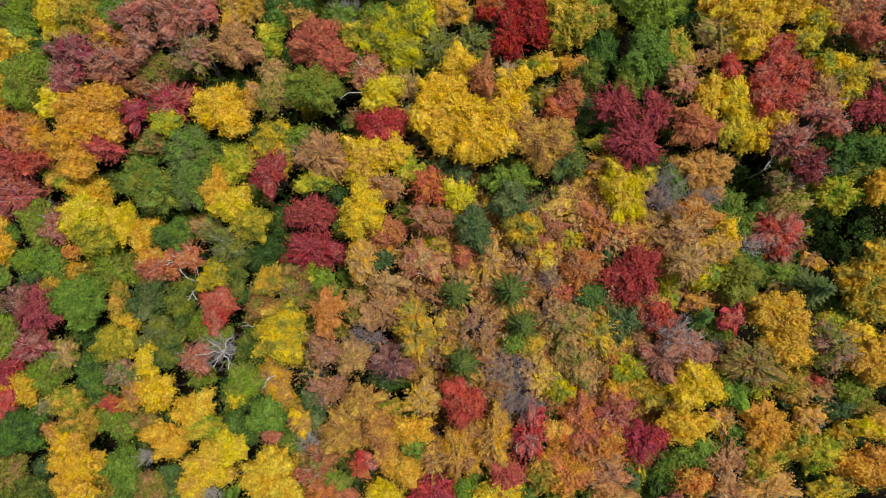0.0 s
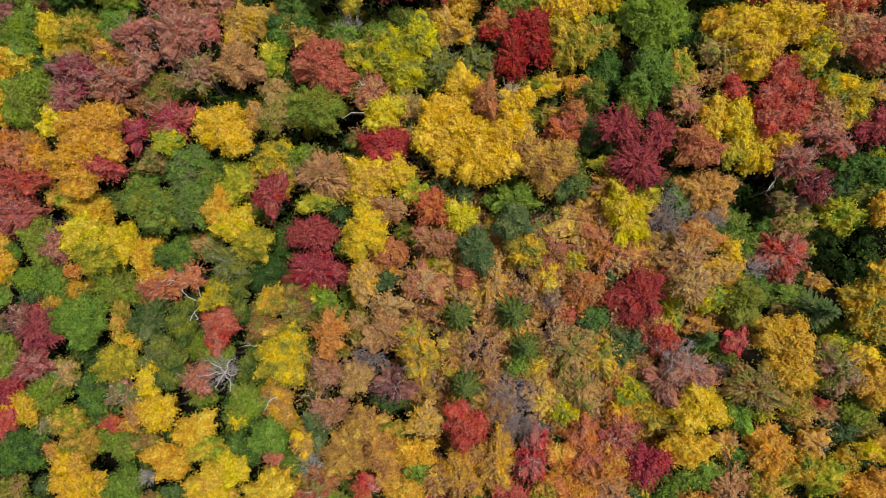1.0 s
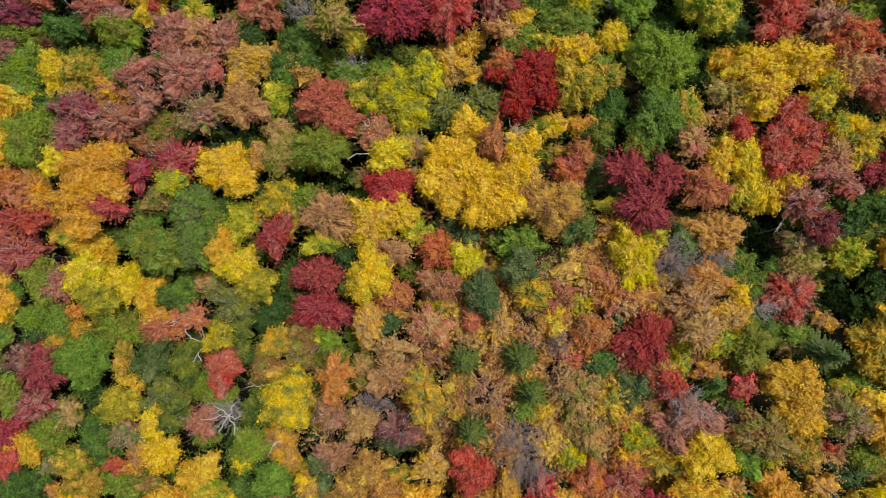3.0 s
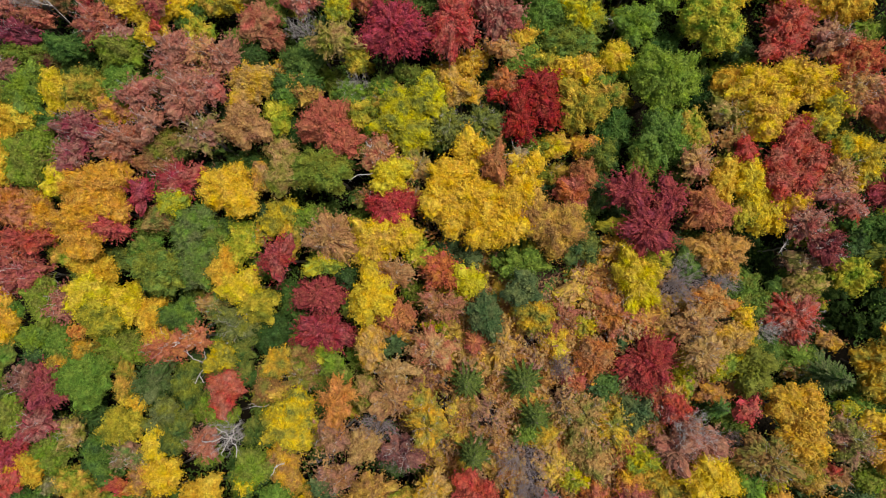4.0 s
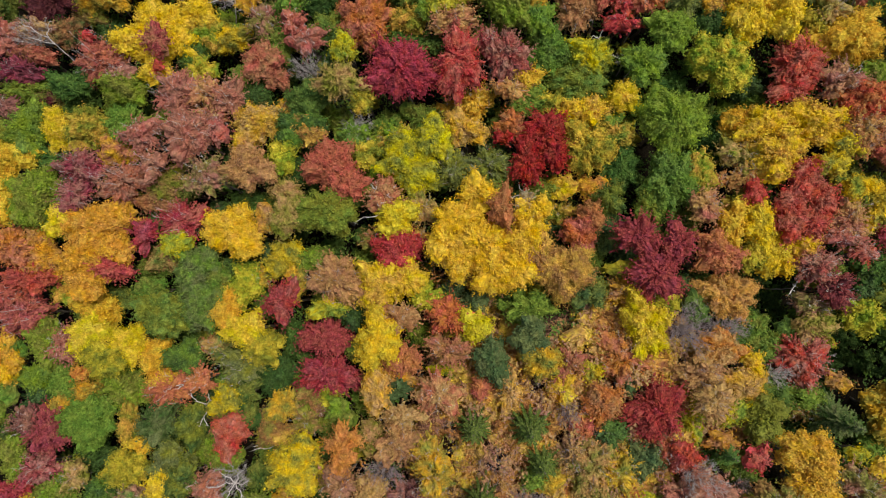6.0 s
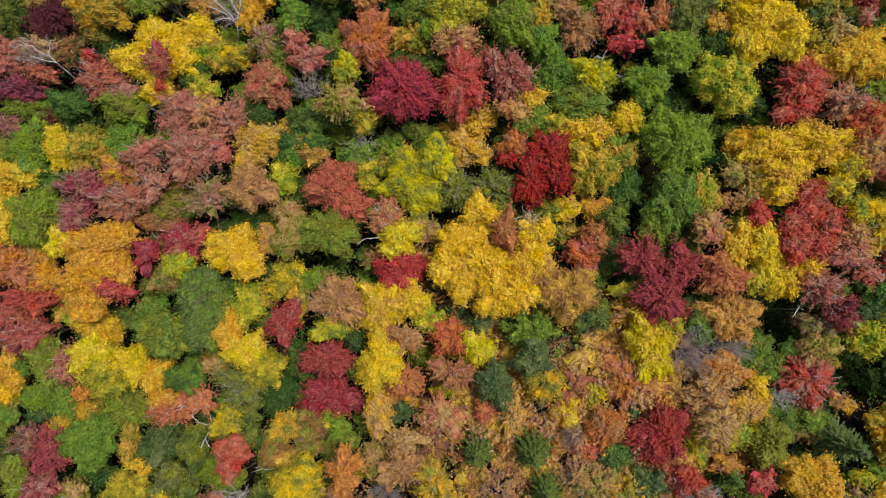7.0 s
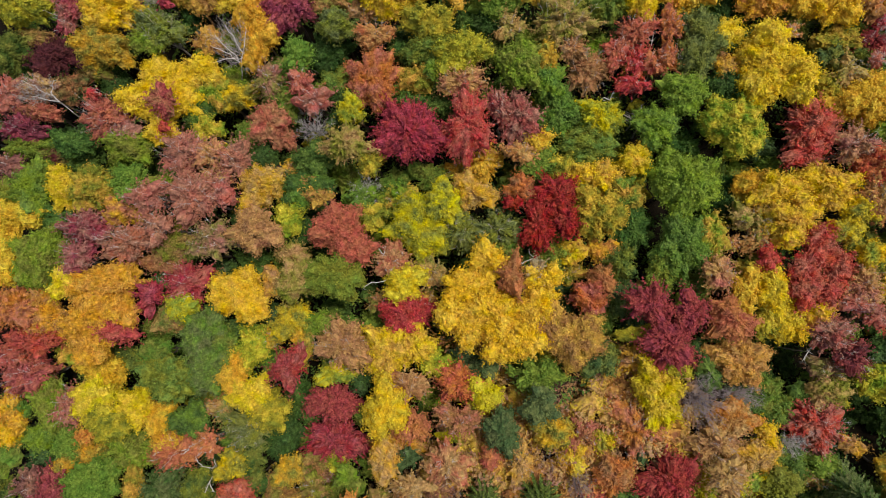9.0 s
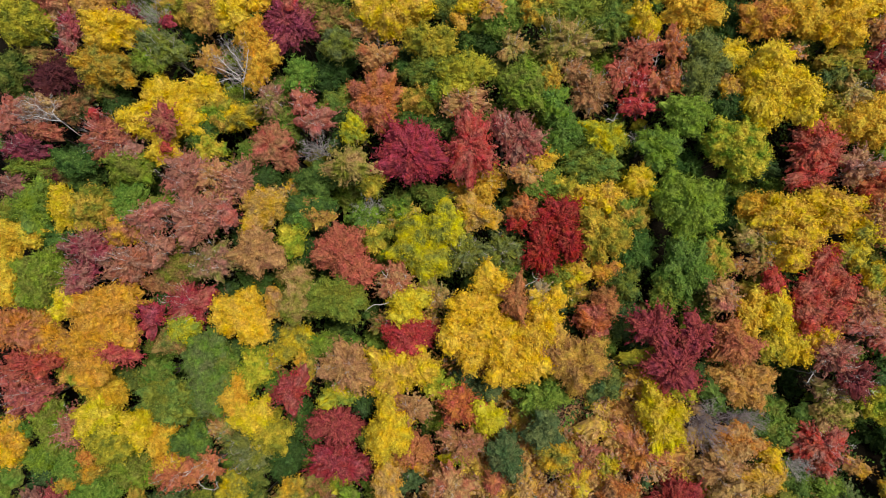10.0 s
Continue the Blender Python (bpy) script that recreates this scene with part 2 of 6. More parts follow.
class Crown:
    """One uneven, domed crown of rounded boughs with leafy swellings on them, of half-axes a, b and c."""

    def __init__(self, a, b, c, bough=1.7, lumps=(0.3, 0.2), cell=0.3):
        self.axes, self.cell, self.lumps = np.array([a, b, c]), cell, lumps
        self.ph = rng.uniform(0, 6.3, 4)
        count = max(7, int(1.7 * math.pi * a * b / bough))
        k = np.arange(count)
        z = 1.02 - 1.25 * (k + 0.5) / count
        turn = k * 2.39996 + self.ph[0]
        self.bough = unit(np.stack([np.cos(turn) * np.sqrt(np.clip(1 - z * z, 0, 1)), np.sin(turn) * np.sqrt(np.clip(1 - z * z, 0, 1)), z], axis=1) + rng.normal(size=(count, 3)) * 0.3 / count ** 0.5)
        gap = math.sqrt(2 * math.pi * 1.2 / count)
        self.wide = gap * rng.uniform(0.6, 0.95, count)
        self.tall = self.wide * rng.uniform(0.65, 1.0, count)
        self.base = rng.uniform(-0.2, 0.08, count) * min(1.0, 1.6 / math.sqrt(a * b) + 0.35)
        self.waves = [(unit(rng.normal(size=(4, 3))) * 2 * math.pi / (size * rng.uniform(0.7, 1.4, (4, 1))), rng.uniform(0, 6.3, 4)) for size in (2.0, 1.1)]

    def place(self, d):
        """Places in the directions d, and the way out of the bough there."""
        near = d @ self.bough.T
        left = 1 - (2 - 2 * near) / self.wide ** 2
        bump = np.where(left > 0, self.base + self.tall * np.sqrt(np.maximum(left, 0)), -0.12)
        best = bump.argmax(axis=1)
        row = np.arange(len(d))
        reach = 0.63 + bump[row, best]
        # the rim runs in bays and tongues; the top is rounder
        side = np.clip(1.3 * np.hypot(d[:, 0], d[:, 1]), 0, 1)
        reach = reach * (1 + side * (outline(np.arctan2(d[:, 1], d[:, 0]), self.ph) - 1))
        p = d * reach[:, None] * self.axes
        way = unit(d / self.axes)
        for (k, ph), size in zip(self.waves, self.lumps):
            p = p + way * (size * (np.abs(np.sin(p @ k.T + ph).sum(axis=1)) * 0.6 - 0.5))[:, None]
        own = np.where((left[row, best] > 0)[:, None], (d - self.bough[best]) / self.wide[best][:, None], 0)
        return p, unit(way + 1.0 * own)

    def sample(self, n, lowest=-0.15, highest=1.0):
        """Random places all over the dome, somewhat more of them near the top."""
        z = rng.uniform(lowest, highest, int(n * 1.15 * (highest - lowest)))
        z = z[rng.uniform(0, 1, len(z)) < 0.5 + 0.5 * z]
        turn = rng.uniform(0, 2 * math.pi, len(z))
        flat = np.sqrt(1 - z * z)
        return self.place(np.stack([flat * np.cos(turn), flat * np.sin(turn), z], axis=1))

    def under(self, sunk):
        """The leafy layer below the outer leaves: small tilted facets, no two of one height."""
        size = float(self.axes.mean())
        rows = max(4, int(1.75 * size / self.cell))
        cols = max(8, int(2 * math.pi * size * 0.85 / self.cell))
        polar, turn = np.meshgrid(np.linspace(0.02, 1.72, rows + 1), np.arange(cols) * 2 * math.pi / cols, indexing="ij")
        polar = polar + rng.uniform(-0.3, 0.3, polar.shape) * 1.7 / rows
        turn = turn + rng.uniform(-0.3, 0.3, turn.shape) * 2 * math.pi / cols
        d = np.stack([np.sin(polar) * np.cos(turn), np.sin(polar) * np.sin(turn), np.cos(polar)], axis=2).reshape(-1, 3)
        p, _ = self.place(d)
        p = p * (1 - (sunk + rng.uniform(-0.08, 0.08, (len(p), 1))) / np.maximum(np.linalg.norm(p, axis=1, keepdims=True), sunk + 0.3))
        i, j = np.meshgrid(np.arange(rows), np.arange(cols), indexing="ij")
        q = [(i * cols + j).ravel(), (i * cols + (j + 1) % cols).ravel(), ((i + 1) * cols + (j + 1) % cols).ravel(), ((i + 1) * cols + j).ravel()]
        return np.concatenate([p[np.stack([q[0], q[1], q[2]], axis=1)], p[np.stack([q[0], q[2], q[3]], axis=1)]])


def turned(v):
    """From a crown's own axes into the heading of the plan."""
    return np.stack([v[..., 0] * PX.x + v[..., 1] * PY.x, v[..., 0] * PX.y + v[..., 1] * PY.y, v[..., 2]], axis=-1)


DENSITY = 55.0


def puffs(a, b, c, share=1.0, sunk=0.26):
    """A leafy crown of rounded boughs with fine twigs' tufts all over."""
    fine = rng.uniform(0.8, 1.25)
    dome = Crown(a, b, c, 1.9 * fine, (0.3 * fine, 0.2), 0.33 if share > 0.6 else 0.46)
    area = math.pi * a * b * 1.35
    p, out = dome.sample(int(area * DENSITY * share * 0.52))
    p = p + out * rng.normal(size=(len(p), 1)) * 0.08 + rng.normal(size=p.shape) * 0.05
    nor = out + rng.normal(size=p.shape) * 0.5 + [0, 0, 0.15]
    # short leafy shoots that stand out of the surface
    q, qo = dome.sample(int(area * 4.6 * share))
    m, per = len(q), max(4, int(DENSITY * 0.42 / 4.6))
    way = unit(unit(q) * 0.6 + qo * 0.6 + [0, 0, 0.2] + rng.normal(size=q.shape) * 0.3)
    s = rng.uniform(-0.1, 0.55, (m, per, 1))
    tuft = (q[:, None] + way[:, None] * s + rng.normal(size=(m, per, 3)) * 0.085).reshape(-1, 3)
    tn = (qo[:, None] + rng.normal(size=(m, per, 3)) * 0.5 + [0, 0, 0.2]).reshape(-1, 3)
    p, nor = np.concatenate([p, tuft]), np.concatenate([nor, tn])
    size = rng.uniform(0.062, 0.136, len(p)) * (1.0 if share > 0.6 else 1.25)
    u, v = oriented(nor, size, 1.2)
    return turned(np.concatenate([leaf_tris(p, u, v), dome.under(sunk)]))


def sprays(a, b, c, share=1.0, sunk=0.6):
    """Long narrow sprays that point outwards from the middle, as maples hold them, over a shaded inner layer."""
    small = min(1.0, 0.45 + 0.25 * min(a, b))
    dome = Crown(a, b, c, 2.2, (0.3, 0.15), 0.3)
    area = math.pi * a * b * 1.3
    q, qo = dome.sample(max(10, int(area * 3.4 * share)))
    m, per = len(q), max(6, int(DENSITY * 0.92 / 3.4))
    q = q + rng.uniform(-0.7, 0.3, (m, 1)) * qo * small
    flat = np.linalg.norm(q[:, :2], axis=1, keepdims=True)
    way = unit(np.concatenate([q[:, :2] / (flat + 0.35), np.full((m, 1), 0.42)], axis=1) + qo * 0.3 + rng.normal(size=q.shape) * 0.2)
    s = rng.uniform(-0.5, 0.6, (m, per, 1))
    side = rng.normal(size=(m, per, 3)) * [1, 1, 0.6] * 0.09 * (1.15 - np.abs(s + 0.2))
    p = q[:, None] + way[:, None] * s * (rng.uniform(0.9, 1.7, (m, 1, 1)) * small) + side
    p[..., 2] -= 0.18 * s[..., 0] ** 2
    p = p.reshape(-1, 3)
    nor = (qo[:, None] * 0.7 + side * 2.5 + rng.normal(size=side.shape) * 0.25 + [0, 0, 0.35]).reshape(-1, 3)
    loose, lo = dome.sample(int(area * DENSITY * 0.12 * share))
    loose = loose + rng.normal(size=loose.shape) * 0.12
    p, nor = np.concatenate([p, loose]), np.concatenate([nor, lo + rng.normal(size=lo.shape) * 0.3])
    u, v = oriented(nor, rng.uniform(0.06, 0.13, len(p)), 1.25)
    return turned(np.concatenate([leaf_tris(p, u, v), dome.under(sunk * small)]) if sunk else leaf_tris(p, u, v))


def limb_segs(start, end, r0, r1, bends=4, wobble=0.18):
    """A bent, tapering limb as a chain of rods."""
    start, end = np.asarray(start, float), np.asarray(end, float)
    ln = np.linalg.norm(end - start)
    pts = [start + (end - start) * k / bends + (rng.normal(size=3) * wobble * ln / bends if 0 < k < bends else 0) for k in range(bends + 1)]
    rr = np.linspace(r0, r1, bends + 1)
    return [[*pts[k], *pts[k + 1], rr[k], rr[k + 1]] for k in range(bends)]


def stem(tree, base_z, top, lobes, bark=None):
    """The trunk and one limb or more for each part of the crown, in the tree's own space."""
    bark = bark or BARK
    h = top - base_z
    r = 0.045 + 0.011 * h
    lean = rng.normal(size=2) * 0.25
    head = np.array([lean[0], lean[1], h * 0.8])
    part("trunk", tubes("trunk", limb_segs((0, 0, -0.3), head, r * 1.2, r * 0.35, 6, 0.06), bark, 7), tree)
    for k, (x, y, z, a, b) in enumerate(lobes):
        for j in range(3 if len(lobes) == 1 else 2):
            ang = rng.uniform(0, 6.3)
            reach = rng.uniform(0.35, 0.6)
            end = (x + a * reach * math.cos(ang), y + b * reach * math.sin(ang), z + 0.15 * min(a, b))
            low = np.array([lean[0], lean[1], h]) * rng.uniform(0.45, 0.62)
            part("limb", tubes("limb", limb_segs(low, end, r * 0.45, r * 0.1, 4), bark, 5), tree)


WORDS = {
    "golden": "golden yellow", "lemon": "lemon yellow", "amber": "amber", "orange": "orange", "rust": "rust brown", "tan": "tan",
    "salmon": "salmon red", "scarlet": "scarlet", "crimson": "crimson", "ruby": "dull wine red", "blood": "deep red", "wine": "wine purple", "plum": "dark plum",
    "olive": "olive", "lime": "yellow green", "green": "green", "deep_green": "dark green", "blue_green": "bluish green",
    "spruce": "mid green", "grey_green": "grey green", "dusty_pink": "dusty pink", "grey": "pale grey", "lilac_grey": "lilac grey",
    "dark_twig": "dark brown", "white": "bleached white",
}


KIND = {
    "golden": "birch_tree", "lemon": "birch_tree", "amber": "beech_tree", "rust": "beech_tree", "tan": "oak_tree", "orange": "maple_tree",
    "salmon": "maple_tree", "scarlet": "maple_tree", "crimson": "maple_tree", "lime": "aspen_tree", "olive": "aspen_tree",
}


def colours(first, second):
    return WORDS[first] if first == second else WORDS[first] + " and " + WORDS[second]


canopy = []


def begin(name, lobes):
    """The empty at a tree's foot, and its lobes in its own space."""
    canopy.extend(lobes)
    x = sum(p[0] * p[3] * p[4] for p in lobes) / sum(p[3] * p[4] for p in lobes)
    y = sum(p[1] * p[3] * p[4] for p in lobes) / sum(p[3] * p[4] for p in lobes)
    g = ground_z(x, y)
    tree = new(name)
    tree.empty_display_size = 0.5
    tree.location = (x, y, g)
    return tree, [(p[0] - x, p[1] - y, p[2] - g, p[3], p[4]) for p in lobes]


def height_of(a, b):
    return min(max(0.92 * math.sqrt(a * b), 1.1), 4.6)


def crown(tree, local, grow, first, second, share):
    tris = [grow(a, b, height_of(a, b), share) + np.array([x, y, z - 0.1 * math.sqrt(a * b)]) for x, y, z, a, b in local]
    part("crown", foliage("crown", np.concatenate(tris), leaf_material(first, second)), tree)


def size_word(local):
    big = max(max(p[3], p[4]) for p in local)
    tall = max(p[2] for p in local)
    return ("low " if tall < 10.5 else "tall " if tall > 16 else "") + ("broad" if big > 3.6 else "slender" if big < 1.8 else "rounded")


def dense(first, second, *lobes):
    low = max(p[2] for p in lobes) < 8.5
    tree, local = begin("sapling" if max(p[2] - ground_z(p[0], p[1]) for p in lobes) < 6 else KIND.get(first, "broadleaf_tree"), lobes)
    stem(tree, 0, max(p[2] for p in local), local)
    crown(tree, local, puffs, first, second, 0.55 if low else 1.0)
    tagged(tree, size_word(local) + " crown of dense " + colours(first, second) + " leaves", "tree", "autumn forest trees")


def feathery(first, second, *lobes):
    tree, local = begin("maple_tree", lobes)
    stem(tree, 0, max(p[2] for p in local), local)
    crown(tree, local, sprays, first, second, 1.0)
    tagged(tree, size_word(local) + " maple with " + colours(first, second) + " leaf sprays", "tree", "autumn forest trees")


def branch_rods(a, b, c, thick, k, fans, third):
    """One branch of a fan that rises from a fork and splits into ever finer twigs: rods and pointed tips."""
    ang = k * 2.4 + rng.uniform(-0.4, 0.4)
    reach = math.sqrt((k + 0.5) / fans) * rng.uniform(0.75, 1.0)
    lx, ly = a * reach * math.cos(ang), b * reach * math.sin(ang)
    end = np.array([lx * PX.x + ly * PY.x, lx * PX.y + ly * PY.y, c * (1.0 - 0.75 * reach * reach) * rng.uniform(0.85, 1.0)])
    foot = np.array([end[0] * 0.08, end[1] * 0.08, -c * rng.uniform(0.9, 1.3)])
    main = limb_segs(foot, end, thick, thick * 0.35, 4, 0.09)
    segs, tips = list(main), []
    for s in main[1:]:
        axis = np.array(s[3:6]) - np.array(s[0:3])
        for j in range(third):
            p = np.array(s[0:3]) + axis * rng.uniform(0, 1)
            d = unit(unit(axis) + rng.normal(size=3) * 0.4)
            q = p + d * rng.uniform(0.6, 1.2) * max(0.7, 0.33 * min(a, b))
            tips.append([*p, *q, thick * 0.5])
            for i in range(4):
                w = p + (q - p) * rng.uniform(0.1, 0.85)
                e = w + unit(d + rng.normal(size=3) * 0.5) * rng.uniform(0.3, 0.9)
                tips.append([*w, *e, thick * 0.3])
    return segs, tips


def branch_fan(tree, place, a, b, c, thick, fans, third, mat, label=""):
    for k in range(fans):
        segs, tips = branch_rods(a, b, c, thick, k, fans, third)
        part("branch", tubes("branch", segs, mat, 3, tips), tree, label).location = place


def thin(first, second, *lobes):
    tree, local = begin("thinning_tree", lobes)
    stem(tree, 0, max(p[2] for p in local), local, TWIG["grey"] if first in ("dusty_pink", "olive") else None)
    crown(tree, local, sprays, first, ("grey_green" if first == "olive" else "tan") if second == "grey" else second, 0.8)
    for x, y, z, a, b in local:
        branch_fan(tree, (x, y, z), a * 0.95, b * 0.95, height_of(a, b) * 1.7, 0.034, max(6, int(2.2 * max(a, b))), 3, TWIG["white" if first in ("salmon", "dusty_pink", "scarlet", "crimson", "ruby") else "grey"], "pale bare branch")
    tagged(tree, size_word(local) + " tree with thinning " + colours(first, second) + " leaves", "tree", "autumn forest trees")


def sparse(first, second, *lobes):
    """A spindly tree that has lost most of its leaves: fine dark twigs and a few leaves held far apart."""
    tree, local = begin("spindly_tree", lobes)
    stem(tree, 0, max(p[2] for p in local), local)
    tris = [sprays(a, b, height_of(a, b), 0.42, 0) + np.array([x, y, z - 0.1 * math.sqrt(a * b)]) for x, y, z, a, b in local]
    part("crown", foliage("crown", np.concatenate(tris), leaf_material(first, second)), tree)
    for x, y, z, a, b in local:
        branch_fan(tree, (x, y, z), a * 0.95, b * 0.95, height_of(a, b) * 1.3, 0.026, max(7, int(3.0 * max(a, b))), 3, TWIG["lilac_grey"], "fine bare branch")
    tagged(tree, size_word(local) + " spindly tree with few remaining " + colours(first, second) + " leaves", "tree", "autumn forest trees")


def bare(first, second, *lobes):
    tree, local = begin("bare_tree", lobes)
    top = max(p[2] for p in local)
    h = top
    for x, y, z, a, b in local:
        c = height_of(a, b)
        part("trunk", tubes("trunk", limb_segs((0, 0, -0.3), (x, y, z - c * 0.9), 0.06 + 0.01 * h, 0.07, 5, 0.05), TWIG[first], 7), tree)
        pale = first == "grey"
        branch_fan(tree, (x, y, z), a, b, c, 0.03 if pale else 0.024, max(14, int((7 if pale else 13) * max(a, b))), 5 if pale else 4, TWIG[first])
    tagged(tree, size_word(local) + " leafless tree with fanned " + WORDS[first] + " twigs", "tree", "leafless forest trees")


def conifer(first, second, *lobes):
    tree, local = begin("conifer_tree", lobes)
    x, y, z, a, b = local[0]
    r = math.sqrt(a * b)
    apex = z + 0.9 * r
    wood = limb_segs((0, 0, -0.3), (0, 0, apex), 0.2, 0.03, 6, 0.005)
    cs, al, ac, bough = [], [], [], []
    low = max(1.5, apex - 3.6 * r)
    levels = max(6, int((apex - low) / 0.75))
    for k in range(levels):
        f = (k + 0.35) / levels
        for j in range(7):
            ang = k * 0.45 + j * 0.898 + rng.uniform(-0.12, 0.12)
            ln = r * 1.15 * f ** 0.7 * rng.uniform(0.78, 1.12)
            n = max(5, int(ln / 0.11))
            s = np.linspace(0.08, 1, n)
            d = np.array([math.cos(ang), math.sin(ang)])
            top = apex - (apex - low) * f
            px = np.stack([s * ln * d[0], s * ln * d[1], top + 0.22 * ln * s - 0.4 * ln * s * s], axis=1)
            bough.append([0, 0, top, *px[n // 2], 0.03, 0.02])
            bough.append([*px[n // 2], *px[-1], 0.02, 0.008])
            for side in (-1, 1):
                w = 0.27 * (1.05 - 0.75 * s) * min(1.3, 0.4 + 0.5 * ln)
                dirs = np.stack([d[0] * 0.75 - side * d[1] * 0.65 + s * 0, d[1] * 0.75 + side * d[0] * 0.65 + s * 0, -0.1 + s * 0], axis=1)
                dirs = unit(dirs + rng.normal(size=dirs.shape) * 0.12)
                half = dirs * (w * rng.uniform(0.7, 1.1, n))[:, None]
                cs.append(px + half * 0.8)
                al.append(half)
                ac.append(unit(np.cross(half, [0, 0, 1.0])) * 0.055 + rng.normal(size=half.shape) * 0.025)
    part("crown", blades("crown", np.concatenate(cs), np.concatenate(al), np.concatenate(ac), leaf_material(first, second)), tree)
    part("trunk", tubes("trunk", wood + bough, BARK, 5), tree)
    tagged(tree, "pointed " + WORDS[first] + " conifer with tiered drooping boughs", "tree", "forest conifers")


def snag(base, *limbs):
    """A dead tree: a bleached trunk from the ground to a fork, and bent limbs, each given by the points it passes."""
    tree = new("dead_tree")
    g = ground_z(base[0], base[1])
    tree.location = (base[0], base[1], g)
    o = np.array([base[0], base[1], g])
    fork = np.array(limbs[0][0]) - o
    part("trunk", tubes("trunk", limb_segs((0, 0, -0.3), fork, 0.15, 0.075, 6, 0.05), TWIG["white"], 7), tree)
    for limb in limbs:
        pts = [np.array(q) - o for q in limb]
        rods = []
        for k in range(len(pts) - 1):
            w = 0.072 * (1 - 0.6 * k / len(pts))
            rods += limb_segs(pts[k], pts[k + 1], w, w * 0.75, 3, 0.18)
        tips = []
        for row in rods[1:]:
            q = np.array(row[3:6])
            tips.append([*q, *(q + unit(q - np.array(row[0:3]) + rng.normal(size=3) * 0.5) * rng.uniform(0.4, 1.1)), 0.032])
        part("limb", tubes("limb", rods, TWIG["white"], 5, tips), tree)
    tagged(tree, "dead tree with crooked bleached bare limbs", "tree", "leafless forest trees")


edge_wood = []


def edge(first, second, *lobes):
    """A tree of the surrounding wood, kept for the one mesh of the forest's edge."""
    for x, y, z, a, b in lobes:
        tris = puffs(a, b, height_of(a, b), 0.28) + np.array([x, y, z])
        edge_wood.append((tris, leaf_material(first, second), (x, y, z)))


# -- trees, each by its place --
dense("olive", "lemon", (-67.2, 79.8, 12.5, 5.6, 4.6))
thin("dusty_pink", "crimson", (-59.1, 76.2, 13.8, 1.9, 4.3))
dense("salmon", "tan", (-60.3, 80.7, 14.2, 3.6, 1.7))
dense("golden", "golden", (-52.1, 75.1, 15.0, 4.6, 4.1))
dense("amber", "olive", (-54.3, 70.5, 13.4, 5.3, 4.0))
dense("deep_green", "olive", (-71.9, 73.0, 10.7, 3.9, 4.1))
dense("rust", "olive", (-67.6, 75.5, 9.9, 2.2, 1.3))
feathery("plum", "plum", (-61.4, 69.9, 13.6, 4.3, 3.4))
dense("tan", "amber", (-54.7, 80.0, 14.6, 3.4, 1.5))
feathery("wine", "plum", (-49.6, 77.2, 14.1, 2.2, 2.1))
bare("grey", "grey", (-45.7, 77.1, 14.3, 4.3, 2.1))
feathery("crimson", "crimson", (-43.3, 75.2, 14.7, 1.1, 0.9))
dense("olive", "amber", (-41.9, 77.7, 12.7, 3.4, 2.8))
dense("rust", "amber", (-37.3, 76.3, 13.2, 3.3, 3.4))
thin("olive", "grey", (-45.1, 71.7, 13.7, 4.9, 3.7))
dense("lime", "olive", (-46.9, 69.6, 14.4, 2.4, 1.9))
dense("deep_green", "deep_green", (-41.9, 75.7, 8.9, 2.6, 2.6))
thin("rust", "amber", (-38.1, 69.2, 12.1, 2.6, 2.4))
dense("golden", "golden", (-45.5, 63.0, 12.6, 6.7, 5.4), (-38.9, 64.6, 13.3, 2.8, 2.0), (-45.1, 55.8, 14.6, 2.4, 2.0), (-49.9, 61.0, 14.8, 1.8, 1.8), (-42.0, 60.2, 13.8, 2.4, 2.8))
feathery("ruby", "rust", (-43.7, 59.2, 17.2, 2.5, 2.3))
dense("scarlet", "scarlet", (-43.9, 55.6, 17.0, 0.8, 0.8))
thin("salmon", "dusty_pink", (-69.9, 65.1, 13.1, 3.0, 3.0))
thin("dusty_pink", "grey", (-64.7, 65.8, 12.8, 4.0, 2.1))
bare("grey", "grey", (-64.8, 64.7, 13.5, 4.3, 2.6))
dense("salmon", "rust", (-66.0, 62.1, 12.1, 3.4, 1.7))
thin("wine", "plum", (-67.9, 59.5, 13.1, 4.0, 2.1))
dense("rust", "deep_green", (-60.6, 65.4, 11.7, 3.3, 2.5))
dense("deep_green", "deep_green", (-55.5, 66.5, 8.7, 2.8, 2.4))
dense("olive", "rust", (-57.3, 68.1, 10.9, 2.5, 1.4))
thin("salmon", "ruby", (-54.7, 59.9, 12.5, 4.5, 4.3))
thin("dusty_pink", "dusty_pink", (-51.5, 56.7, 13.3, 2.0, 1.9))
dense("scarlet", "scarlet", (-56.0, 62.9, 14.0, 1.0, 0.7))
dense("olive", "lime", (-68.7, 57.7, 11.0, 5.0, 2.1))
dense("deep_green", "green", (-60.6, 56.3, 12.7, 3.2, 2.4))
dense("lime", "olive", (-51.1, 54.7, 13.1, 3.7, 3.0))
dense("lime", "amber", (-37.8, 61.2, 12.3, 2.8, 2.4))
dense("green", "deep_green", (-40.9, 58.7, 11.9, 2.8, 2.6))
dense("lime", "golden", (-38.9, 55.6, 13.6, 2.0, 1.8))
thin("dusty_pink", "salmon", (-41.6, 51.6, 15.7, 4.3, 3.8))
dense("golden", "golden", (-33.7, 76.1, 13.5, 3.5, 3.0))
dense("golden", "golden", (-29.0, 75.7, 14.9, 1.6, 1.2))
dense("amber", "golden", (-30.8, 71.7, 14.2, 2.6, 2.4), (-30.0, 67.6, 13.7, 2.6, 4.4))
